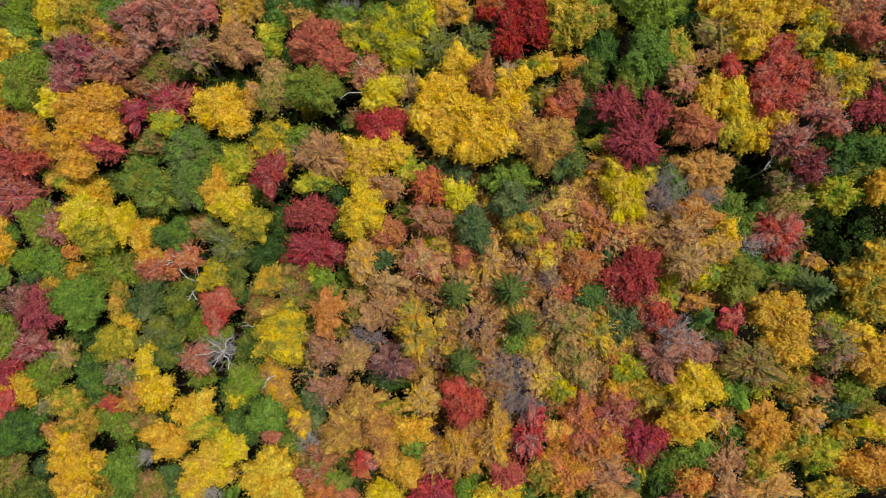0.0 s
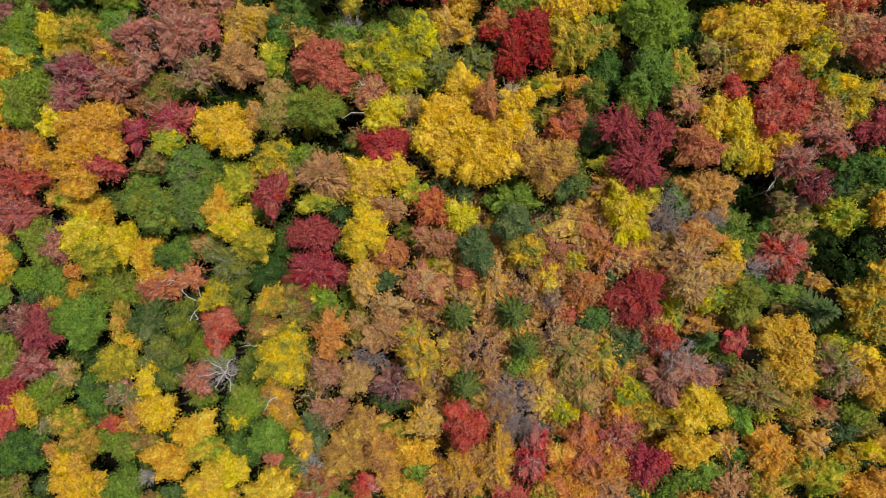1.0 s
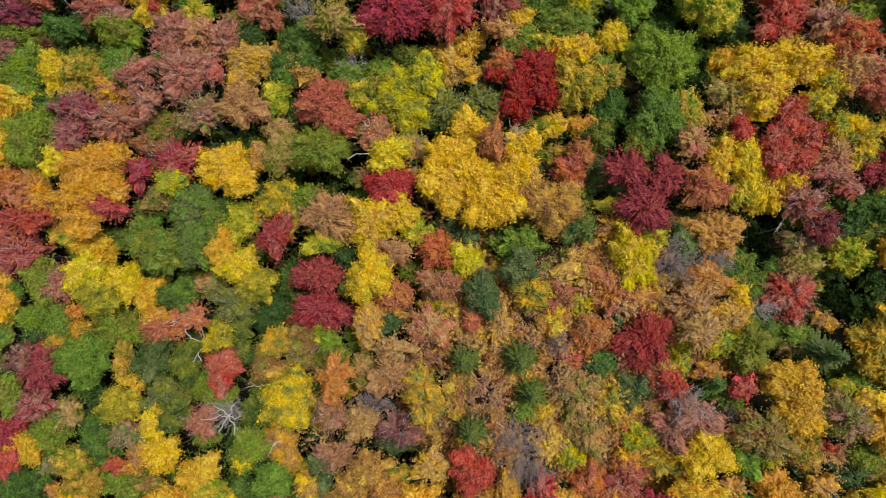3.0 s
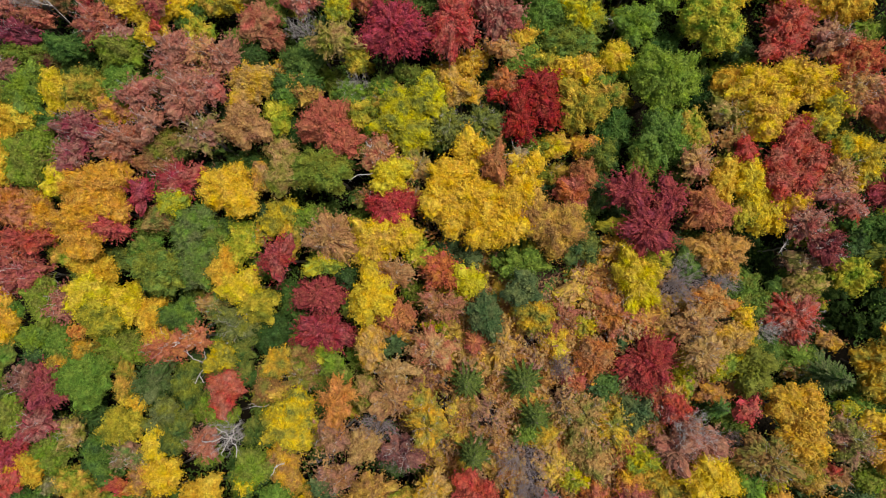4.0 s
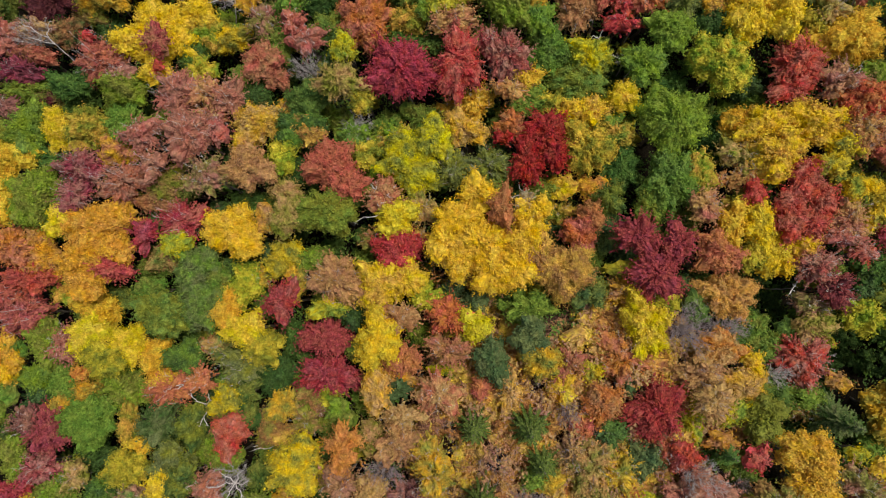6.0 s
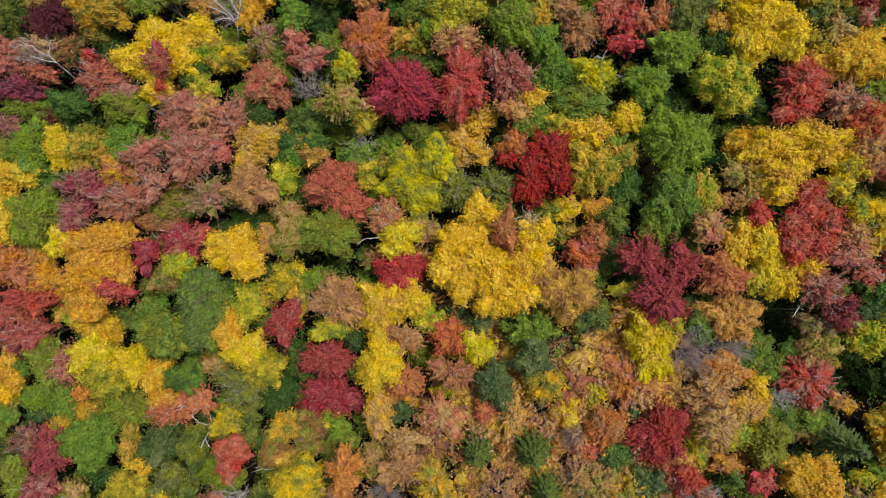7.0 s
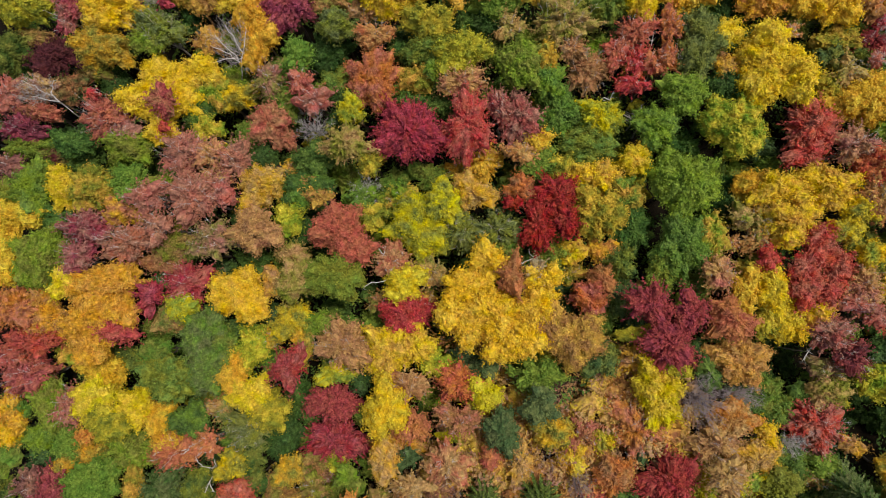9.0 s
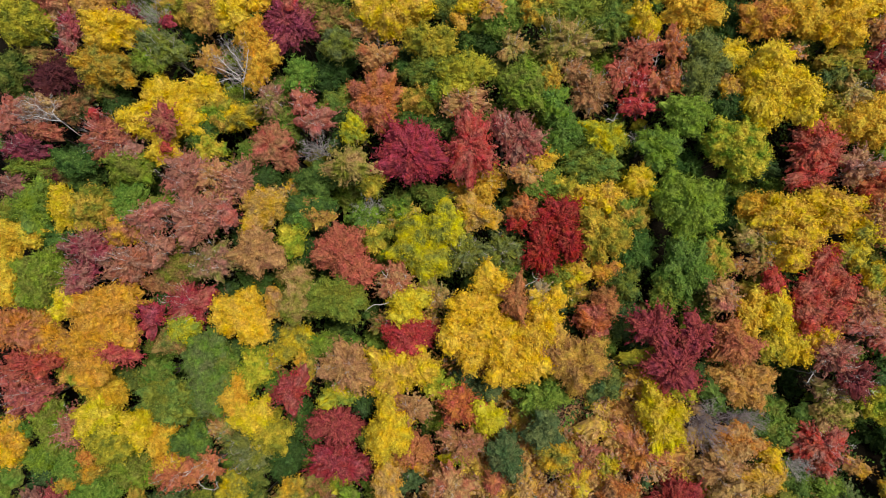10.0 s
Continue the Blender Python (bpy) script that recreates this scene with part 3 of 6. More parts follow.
bare("grey", "grey", (-33.5, 67.4, 13.6, 4.1, 4.8))
feathery("wine", "ruby", (-25.6, 72.8, 13.0, 5.6, 4.8))
dense("scarlet", "salmon", (-24.1, 74.5, 16.0, 1.2, 0.9))
dense("olive", "rust", (-22.2, 74.8, 13.4, 3.0, 1.8))
dense("rust", "olive", (-18.9, 73.1, 12.1, 3.0, 2.0))
dense("olive", "grey_green", (-18.4, 68.8, 12.6, 3.7, 2.6))
dense("deep_green", "deep_green", (-20.9, 66.4, 8.7, 3.5, 2.9))
dense("golden", "amber", (-10.0, 72.4, 13.7, 6.2, 4.7))
thin("rust", "tan", (-14.0, 70.6, 12.2, 3.1, 1.7))
thin("tan", "orange", (-12.6, 65.9, 14.0, 3.2, 2.2))
dense("orange", "salmon", (-13.7, 59.5, 13.6, 4.7, 4.5))
dense("green", "lime", (-24.1, 63.9, 14.4, 2.5, 2.7))
dense("golden", "olive", (-34.6, 60.3, 11.9, 3.2, 2.4))
thin("dusty_pink", "olive", (-28.7, 61.0, 14.4, 2.5, 2.9))
thin("salmon", "salmon", (-24.0, 60.0, 14.9, 2.3, 1.8))
thin("salmon", "dusty_pink", (-22.1, 57.0, 15.2, 2.8, 2.0))
bare("grey", "grey", (-22.6, 53.1, 14.5, 3.2, 2.7))
dense("olive", "green", (-20.1, 59.9, 11.9, 2.4, 1.8))
dense("green", "olive", (-27.2, 57.9, 12.5, 2.8, 2.8))
dense("salmon", "rust", (-28.9, 54.5, 15.7, 2.5, 2.7))
dense("salmon", "rust", (-27.5, 52.4, 14.4, 2.2, 2.0))
dense("lemon", "lime", (-16.7, 54.7, 15.9, 1.9, 2.0))
dense("deep_green", "deep_green", (-18.7, 58.3, 11.4, 2.2, 1.3))
feathery("olive", "tan", (-18.0, 49.5, 17.3, 3.6, 3.3))
feathery("crimson", "crimson", (-9.3, 50.6, 15.4, 5.6, 6.1))
dense("deep_green", "olive", (-7.5, 63.9, 10.2, 3.4, 3.2))
dense("olive", "lemon", (-4.6, 66.4, 14.2, 3.8, 3.2))
dense("olive", "green", (-5.5, 62.6, 13.9, 3.2, 2.1))
dense("olive", "amber", (-7.1, 58.9, 13.2, 3.2, 2.0))
dense("green", "deep_green", (-9.1, 57.1, 11.4, 2.9, 1.8))
dense("lime", "green", (-4.4, 59.2, 14.9, 1.5, 1.8))
dense("olive", "deep_green", (-2.0, 72.0, 11.7, 2.0, 2.4))
dense("lemon", "golden", (1.4, 70.9, 15.2, 1.8, 1.2))
thin("amber", "rust", (4.2, 70.2, 15.2, 1.9, 1.2))
dense("amber", "amber", (-0.3, 69.0, 14.4, 1.1, 1.2))
dense("deep_green", "green", (0.0, 68.5, 9.8, 3.0, 2.4))
dense("green", "lime", (5.2, 69.3, 12.5, 3.4, 2.7))
dense("deep_green", "deep_green", (3.9, 66.9, 10.1, 3.3, 2.0))
thin("tan", "olive", (6.6, 63.9, 14.6, 2.1, 2.1))
dense("amber", "lime", (11.2, 68.5, 14.7, 2.6, 2.1))
dense("olive", "lime", (15.6, 68.2, 14.3, 4.1, 2.3))
thin("olive", "tan", (14.2, 63.5, 14.9, 5.4, 3.7))
dense("olive", "green", (21.5, 66.0, 13.2, 3.7, 3.5))
dense("lemon", "golden", (25.0, 65.1, 14.8, 2.1, 3.5))
dense("olive", "lemon", (-0.6, 60.5, 15.8, 4.4, 3.5))
dense("lime", "olive", (7.5, 58.0, 15.6, 3.5, 4.3))
dense("deep_green", "olive", (4.8, 61.4, 11.8, 2.0, 2.5))
dense("lime", "green", (11.1, 55.5, 14.8, 2.4, 2.4))
dense("green", "green", (12.0, 51.3, 12.3, 4.1, 5.0))
thin("rust", "tan", (16.8, 56.0, 13.6, 3.7, 3.7), (14.9, 59.2, 15.1, 2.4, 1.7))
dense("amber", "olive", (11.4, 58.4, 15.6, 1.4, 1.7))
thin("salmon", "scarlet", (20.9, 58.0, 14.4, 1.7, 2.8))
thin("salmon", "scarlet", (23.9, 60.5, 14.6, 3.3, 2.3))
thin("scarlet", "scarlet", (23.5, 56.7, 14.2, 1.9, 2.3))
thin("scarlet", "scarlet", (22.4, 53.4, 13.7, 2.4, 1.4))
thin("salmon", "orange", (26.2, 56.1, 14.3, 2.4, 2.1))
dense("lemon", "lime", (18.0, 49.6, 13.0, 3.2, 2.6))
dense("olive", "green", (16.3, 47.4, 12.1, 4.6, 2.1))
thin("tan", "salmon", (-0.9, 56.5, 15.7, 4.0, 2.4))
feathery("scarlet", "salmon", (-0.7, 50.1, 15.9, 4.3, 5.5))
feathery("ruby", "dusty_pink", (6.5, 50.5, 15.1, 3.1, 4.3))
thin("dusty_pink", "crimson", (4.0, 52.3, 15.5, 1.7, 2.8))
dense("amber", "golden", (8.5, 47.1, 14.9, 1.9, 1.6))
bare("grey", "grey", (24.1, 50.3, 7.6, 2.0, 1.9))
dense("lime", "green", (24.9, 47.2, 14.0, 2.7, 3.4))
dense("amber", "golden", (31.8, 65.2, 15.4, 3.9, 2.7))
dense("deep_green", "deep_green", (39.4, 64.8, 10.0, 3.3, 3.6))
dense("amber", "orange", (41.9, 63.1, 13.9, 3.8, 3.4))
dense("amber", "golden", (46.7, 63.0, 14.3, 2.7, 2.6))
dense("golden", "golden", (51.2, 61.2, 14.3, 3.9, 4.4))
dense("golden", "golden", (55.9, 62.3, 14.9, 1.9, 1.2))
thin("rust", "orange", (56.2, 59.9, 13.6, 1.9, 1.9))
thin("crimson", "plum", (56.1, 55.5, 12.1, 2.6, 1.9))
thin("crimson", "crimson", (57.2, 57.6, 12.8, 1.0, 1.2))
thin("orange", "salmon", (28.7, 60.6, 15.2, 1.7, 2.2))
thin("orange", "salmon", (27.9, 56.3, 14.8, 1.4, 2.6))
dense("amber", "golden", (31.1, 62.1, 13.3, 1.7, 1.7))
dense("grey_green", "olive", (32.0, 57.6, 14.6, 3.6, 5.7))
dense("golden", "golden", (36.0, 58.4, 14.8, 2.1, 2.4))
dense("amber", "rust", (35.2, 54.8, 14.0, 1.7, 1.4))
dense("golden", "golden", (40.0, 53.2, 14.7, 4.7, 6.4), (43.8, 51.7, 15.2, 3.5, 4.7), (41.0, 56.6, 16.6, 2.3, 2.0))
dense("olive", "deep_green", (47.7, 60.4, 11.2, 2.8, 2.3))
dense("olive", "amber", (51.6, 56.5, 11.7, 4.0, 1.7))
thin("tan", "orange", (44.1, 57.5, 15.0, 1.4, 1.1))
dense("blue_green", "olive", (50.0, 54.1, 12.2, 1.9, 1.4))
thin("tan", "olive", (51.1, 51.3, 13.9, 2.0, 2.2))
dense("olive", "deep_green", (54.9, 53.9, 10.9, 2.6, 2.1))
dense("olive", "golden", (49.4, 49.6, 12.7, 2.2, 2.2))
dense("amber", "golden", (53.4, 47.5, 12.5, 5.0, 5.0))
thin("salmon", "salmon", (54.9, 52.2, 14.4, 1.2, 1.2))
dense("lime", "lime", (29.0, 50.8, 15.5, 3.9, 3.0))
dense("deep_green", "deep_green", (35.5, 51.8, 13.0, 2.8, 2.3))
dense("lime", "golden", (35.4, 45.8, 14.0, 4.8, 5.1))
feathery("scarlet", "salmon", (45.9, 44.6, 12.9, 4.6, 3.9), (44.1, 40.7, 13.7, 3.0, 1.9))
thin("dusty_pink", "grey", (50.9, 40.9, 13.7, 3.5, 2.9))
dense("scarlet", "orange", (53.8, 38.0, 13.8, 3.9, 3.1))
thin("dusty_pink", "plum", (-70.4, 54.0, 13.7, 2.6, 1.9))
dense("plum", "olive", (-65.7, 55.4, 10.6, 2.3, 1.4))
dense("deep_green", "green", (-61.5, 55.6, 8.9, 4.1, 2.2))
dense("lime", "green", (-67.4, 50.4, 12.4, 4.1, 4.7))
dense("lemon", "golden", (-62.7, 50.1, 12.4, 2.4, 3.8))
dense("olive", "amber", (-57.2, 49.1, 13.3, 3.3, 3.9))
dense("green", "lime", (-51.8, 49.0, 13.1, 3.1, 3.5))
dense("olive", "lime", (-71.6, 50.3, 13.1, 1.7, 2.1))
dense("amber", "golden", (-69.9, 46.2, 13.4, 4.3, 2.8), (-71.1, 40.2, 13.8, 2.2, 5.5))
dense("lime", "olive", (-65.5, 39.6, 14.0, 4.6, 5.5))
dense("deep_green", "green", (-65.4, 46.1, 10.9, 3.0, 1.9))
thin("wine", "dusty_pink", (-58.3, 43.1, 13.7, 4.2, 3.3), (-59.1, 39.1, 14.6, 2.7, 2.9))
thin("dusty_pink", "salmon", (-47.0, 45.7, 16.9, 3.3, 2.6))
dense("amber", "salmon", (-52.4, 44.8, 13.7, 2.7, 2.2))
thin("salmon", "dusty_pink", (-51.4, 40.1, 14.2, 4.7, 3.6))
thin("dusty_pink", "salmon", (-45.9, 41.4, 16.9, 2.3, 2.3))
dense("lime", "olive", (-46.9, 48.1, 13.6, 2.4, 1.3))
thin("dusty_pink", "salmon", (-40.4, 44.9, 16.8, 4.2, 4.7))
thin("tan", "salmon", (-37.3, 50.8, 17.0, 2.3, 2.3))
thin("salmon", "tan", (-37.6, 47.7, 15.4, 2.3, 2.0))
dense("olive", "rust", (-45.5, 39.1, 13.3, 3.1, 2.7))
dense("deep_green", "olive", (-43.0, 38.0, 12.0, 2.0, 2.0))
thin("dusty_pink", "olive", (-37.9, 38.6, 17.3, 3.3, 3.3))
dense("rust", "rust", (-48.1, 36.8, 12.2, 3.3, 1.5))
thin("crimson", "salmon", (-43.7, 33.1, 13.3, 4.0, 4.0))
feathery("crimson", "ruby", (-48.9, 31.8, 14.7, 2.1, 2.5))
dense("lemon", "golden", (-61.7, 35.5, 14.8, 1.4, 2.0))
dense("amber", "amber", (-56.3, 34.1, 13.5, 6.6, 4.2), (-58.8, 29.9, 14.1, 4.5, 3.6), (-58.2, 25.8, 14.7, 3.6, 2.5), (-55.3, 30.3, 14.1, 4.5, 3.6))
feathery("salmon", "scarlet", (-54.4, 27.6, 14.2, 3.2, 2.7))
feathery("orange", "salmon", (-70.9, 32.7, 13.4, 5.1, 3.5))
dense("amber", "rust", (-67.1, 32.3, 11.8, 2.8, 3.5), (-65.9, 29.0, 12.1, 2.8, 2.4))
dense("lemon", "lime", (-44.3, 30.0, 14.8, 2.3, 1.8))
thin("dusty_pink", "salmon", (-34.1, 49.6, 16.2, 3.5, 2.6))
dense("deep_green", "deep_green", (-30.7, 49.6, 14.5, 2.3, 2.3))
dense("amber", "tan", (-30.9, 45.5, 15.3, 4.1, 3.4))
thin("amber", "rust", (-27.8, 47.5, 12.3, 2.4, 2.2))
dense("tan", "rust", (-32.0, 39.3, 16.4, 3.5, 3.8))
thin("salmon", "dusty_pink", (-36.4, 45.3, 16.4, 1.9, 3.0))
dense("lime", "lemon", (-27.5, 41.0, 13.9, 2.3, 2.3))
dense("rust", "amber", (-23.7, 44.1, 14.3, 2.3, 2.0))
dense("green", "deep_green", (-25.0, 44.7, 13.9, 3.9, 3.2))
dense("deep_green", "green", (-23.3, 48.9, 14.1, 2.9, 2.7))
dense("olive", "golden", (-15.0, 47.3, 15.2, 1.9, 2.3))
bare("grey", "grey", (-16.0, 43.5, 14.0, 2.8, 2.5))
dense("lime", "green", (-17.2, 42.4, 13.9, 2.3, 1.9))
thin("lime", "amber", (-11.1, 41.6, 12.6, 3.0, 2.0))
dense("olive", "golden", (-15.8, 39.6, 14.2, 1.9, 1.9))
dense("salmon", "scarlet", (-19.9, 37.5, 16.0, 4.5, 4.5), (-17.5, 34.8, 17.3, 2.2, 2.0))
dense("deep_green", "deep_green", (-27.4, 39.2, 10.5, 2.2, 2.2))
dense("lemon", "olive", (-9.2, 37.3, 14.8, 4.7, 6.1), (-5.7, 39.8, 16.0, 2.6, 3.4))
dense("olive", "tan", (-27.6, 35.6, 14.9, 2.8, 1.4))
dense("olive", "tan", (-27.2, 31.7, 15.9, 2.6, 3.1))
dense("olive", "lime", (-21.2, 31.5, 16.3, 5.0, 4.3))
dense("golden", "golden", (-35.4, 30.6, 14.7, 4.8, 4.4))
dense("amber", "rust", (-30.7, 31.7, 14.7, 1.8, 1.6))
dense("golden", "olive", (-28.7, 26.2, 13.1, 3.0, 2.8))
dense("lime", "olive", (-24.8, 25.4, 13.6, 2.3, 1.9))
thin("salmon", "grey", (-13.2, 32.7, 15.0, 3.3, 2.8))
dense("golden", "lemon", (-11.8, 29.7, 15.7, 3.4, 2.6))
dense("scarlet", "scarlet", (-12.2, 25.3, 14.5, 4.3, 3.1))
thin("tan", "olive", (-7.9, 30.5, 14.9, 2.2, 2.4))
thin("rust", "olive", (-15.8, 27.4, 12.6, 2.5, 1.6))
thin("rust", "amber", (-9.3, 26.8, 13.2, 1.9, 1.4))
thin("amber", "golden", (0.9, 45.7, 11.2, 3.2, 2.7))
thin("amber", "olive", (-2.6, 45.0, 10.9, 2.4, 2.0))
dense("amber", "tan", (-1.4, 41.0, 14.2, 3.8, 2.4))
thin("tan", "orange", (6.0, 45.8, 14.7, 2.9, 1.6))
dense("green", "lime", (8.6, 44.2, 13.8, 2.8, 2.3))
dense("olive", "green", (15.8, 45.2, 13.6, 3.8, 1.7))
dense("lemon", "golden", (21.6, 42.9, 13.4, 2.2, 2.1))
dense("lime", "green", (20.2, 40.3, 11.7, 1.4, 1.2))
dense("olive", "golden", (11.5, 42.7, 13.9, 2.3, 1.9))
dense("orange", "rust", (5.6, 40.5, 15.4, 2.2, 1.9))
feathery("blood", "blood", (9.9, 38.8, 15.9, 3.5, 3.4), (7.0, 35.0, 16.5, 2.8, 3.9), (10.9, 35.4, 16.5, 2.0, 2.5), (4.2, 38.4, 17.0, 1.2, 1.3))
dense("golden", "amber", (15.8, 41.0, 15.1, 3.6, 2.4))
dense("olive", "golden", (15.2, 36.0, 15.3, 3.7, 4.7))
dense("green", "amber", (20.0, 38.3, 11.5, 2.3, 2.3))
dense("deep_green", "green", (20.6, 34.0, 8.7, 3.1, 4.2))
thin("olive", "grey", (-3.1, 35.8, 13.8, 3.0, 3.8))
thin("olive", "grey", (1.6, 35.4, 14.6, 3.4, 2.9))
dense("green", "olive", (2.5, 32.6, 13.8, 2.8, 1.9))
dense("olive", "lime", (8.9, 31.1, 13.6, 2.4, 1.4))
dense("lemon", "amber", (11.2, 31.1, 14.1, 1.9, 1.4))
dense("amber", "orange", (15.5, 31.0, 12.6, 2.1, 1.6))
dense("rust", "orange", (15.3, 27.2, 12.5, 2.1, 1.9))
dense("orange", "salmon", (13.3, 24.6, 12.0, 2.3, 2.6))
thin("olive", "amber", (11.2, 28.4, 9.2, 2.9, 1.8))
dense("golden", "golden", (-0.2, 30.8, 18.1, 3.0, 2.3), (-3.7, 28.0, 17.9, 3.5, 2.6), (-0.9, 24.7, 17.1, 5.1, 3.8), (0.6, 20.7, 17.4, 3.8, 3.9), (5.6, 24.6, 17.7, 3.4, 3.3), (3.8, 20.4, 18.0, 2.4, 3.2), (-5.6, 25.1, 18.4, 2.0, 2.1), (7.0, 28.0, 18.4, 2.1, 1.9), (-4.2, 22.6, 17.2, 2.8, 2.6))
dense("rust", "orange", (2.6, 28.5, 19.1, 1.8, 2.7))
thin("grey", "tan", (5.9, 28.8, 18.0, 1.6, 1.8))
dense("olive", "deep_green", (17.7, 29.2, 12.6, 2.4, 2.4))
dense("olive", "lime", (23.3, 27.1, 12.6, 2.4, 2.7))
dense("blue_green", "green", (17.5, 24.4, 10.6, 2.8, 3.2))
dense("rust", "olive", (19.9, 24.3, 10.1, 1.6, 1.4))
dense("lime", "lime", (27.9, 39.0, 13.3, 5.5, 6.0))
dense("green", "green", (26.4, 30.2, 12.9, 4.3, 6.5))
dense("lime", "amber", (30.6, 30.8, 12.1, 2.2, 3.8))
dense("deep_green", "deep_green", (34.6, 36.5, 8.5, 2.7, 3.6))
dense("amber", "golden", (37.3, 37.1, 11.4, 2.3, 2.6))
dense("golden", "amber", (39.9, 36.0, 13.8, 3.7, 3.2), (40.7, 31.9, 13.6, 4.2, 3.4), (46.3, 36.0, 13.4, 4.5, 4.0))
thin("olive", "tan", (36.7, 32.6, 12.3, 3.1, 2.9))
thin("tan", "orange", (33.6, 29.9, 11.4, 1.1, 1.2))
thin("tan", "orange", (36.6, 29.8, 12.0, 2.2, 1.7))
dense("golden", "olive", (50.3, 32.1, 13.8, 2.2, 2.0), (47.7, 29.8, 13.6, 2.2, 2.0))
thin("tan", "orange", (52.5, 34.1, 13.5, 2.7, 3.7))
dense("scarlet", "salmon", (44.4, 28.8, 13.2, 2.5, 2.8), (46.3, 25.7, 13.3, 1.8, 2.3), (41.5, 24.9, 13.3, 2.3, 2.2), (41.4, 22.3, 13.3, 2.2, 2.0), (44.4, 22.3, 13.0, 2.0, 2.8))
dense("scarlet", "scarlet", (37.3, 27.3, 13.6, 1.3, 1.7))
dense("deep_green", "deep_green", (40.7, 29.3, 9.4, 2.1, 1.6))
dense("olive", "amber", (36.9, 26.5, 10.5, 2.3, 1.7))
dense("golden", "lemon", (37.3, 22.8, 13.3, 2.3, 3.5))
thin("tan", "salmon", (30.3, 26.0, 14.6, 2.7, 2.5))
dense("amber", "golden", (33.7, 23.2, 13.6, 2.0, 2.8))
feathery("wine", "crimson", (20.2, 22.9, 16.6, 3.4, 2.9), (21.8, 17.8, 16.6, 4.2, 3.8), (25.2, 21.3, 17.1, 2.4, 3.0))
thin("tan", "salmon", (49.5, 22.1, 11.7, 3.5, 3.7))
dense("golden", "lime", (51.6, 26.2, 12.6, 2.2, 1.7))
thin("salmon", "dusty_pink", (47.9, 19.9, 12.6, 2.7, 1.7))
feathery("scarlet", "crimson", (-68.0, 27.4, 13.3, 4.4, 2.4))
thin("salmon", "ruby", (-70.2, 22.6, 11.1, 4.7, 4.3))
thin("salmon", "crimson", (-72.2, 25.9, 12.8, 2.4, 2.2))
dense("deep_green", "deep_green", (-66.1, 27.3, 8.2, 1.7, 1.5))
dense("lime", "amber", (-64.9, 25.2, 10.0, 1.6, 1.6))
dense("olive", "deep_green", (-55.8, 23.3, 9.1, 3.0, 1.9))
dense("tan", "green", (-47.4, 28.2, 11.5, 3.1, 2.0))
dense("green", "grey_green", (-41.7, 26.1, 13.9, 3.7, 3.4), (-42.3, 20.6, 13.4, 3.9, 4.4))
dense("olive", "green", (-46.7, 20.1, 15.4, 3.8, 3.7))
dense("green", "olive", (-49.2, 23.9, 13.4, 2.3, 1.8))
dense("amber", "golden", (-58.9, 22.0, 10.9, 3.9, 3.3))
dense("lemon", "golden", (-59.4, 18.2, 12.8, 3.3, 3.6))
dense("olive", "lemon", (-57.4, 14.7, 13.1, 3.6, 3.1))
dense("lemon", "golden", (-53.3, 16.5, 13.1, 2.5, 3.4))
dense("amber", "golden", (-50.8, 14.7, 11.7, 2.7, 2.7))
dense("lime", "olive", (-66.7, 17.9, 11.8, 2.8, 4.2))
thin("dusty_pink", "salmon", (-63.8, 17.3, 11.9, 2.6, 3.5))
dense("amber", "golden", (-49.1, 9.9, 11.1, 2.7, 2.7))
dense("lime", "olive", (-56.7, 9.9, 9.0, 4.3, 3.9))
dense("green", "deep_green", (-45.8, 13.3, 11.6, 3.3, 2.7))
thin("tan", "orange", (-43.0, 14.8, 9.6, 2.2, 1.3))
dense("golden", "amber", (-74.7, 15.7, 10.8, 3.0, 4.3))
dense("green", "olive", (-73.5, 17.2, 9.9, 1.7, 1.9))
dense("lime", "green", (-70.7, 12.8, 9.3, 2.6, 2.5))
dense("green", "lime", (-65.9, 11.9, 9.8, 3.0, 2.6))
dense("blue_green", "deep_green", (-70.9, 9.6, 8.2, 3.0, 2.1))
dense("amber", "olive", (-62.1, 10.1, 9.7, 3.0, 1.7))
dense("lime", "lemon", (-35.4, 23.0, 12.3, 2.7, 3.6))
thin("amber", "olive", (-33.2, 23.7, 11.6, 2.0, 1.8))
dense("green", "deep_green", (-36.9, 25.8, 11.3, 2.5, 2.0))
dense("amber", "golden", (-38.0, 19.5, 14.0, 2.1, 2.8))
dense("green", "olive", (-39.5, 23.5, 12.7, 2.5, 2.7))
feathery("crimson", "ruby", (-29.0, 19.9, 16.6, 2.6, 3.0))
dense("amber", "olive", (-27.4, 22.4, 14.3, 1.6, 2.3))
dense("lemon", "golden", (-35.0, 16.6, 14.6, 2.8, 2.8))
dense("olive", "lemon", (-33.4, 13.9, 13.6, 3.2, 3.0))
thin("tan", "rust", (-21.3, 21.8, 14.5, 5.4, 4.3))
dense("lemon", "lime", (-22.8, 18.1, 15.0, 2.2, 1.4))
dense("golden", "amber", (-15.1, 20.5, 14.6, 4.1, 4.8), (-11.2, 20.8, 15.0, 2.4, 3.1))
dense("golden", "lemon", (-16.0, 13.3, 16.3, 3.9, 4.7))
feathery("ruby", "crimson", (-24.2, 14.0, 13.1, 4.5, 3.4))
feathery("crimson", "ruby", (-24.4, 8.9, 12.4, 5.0, 3.5))
thin("olive", "grey", (-37.2, 11.4, 12.4, 4.3, 3.2))
dense("deep_green", "deep_green", (-33.2, 9.2, 9.3, 2.9, 3.7))
thin("tan", "green", (-41.3, 14.5, 10.3, 2.4, 1.8))
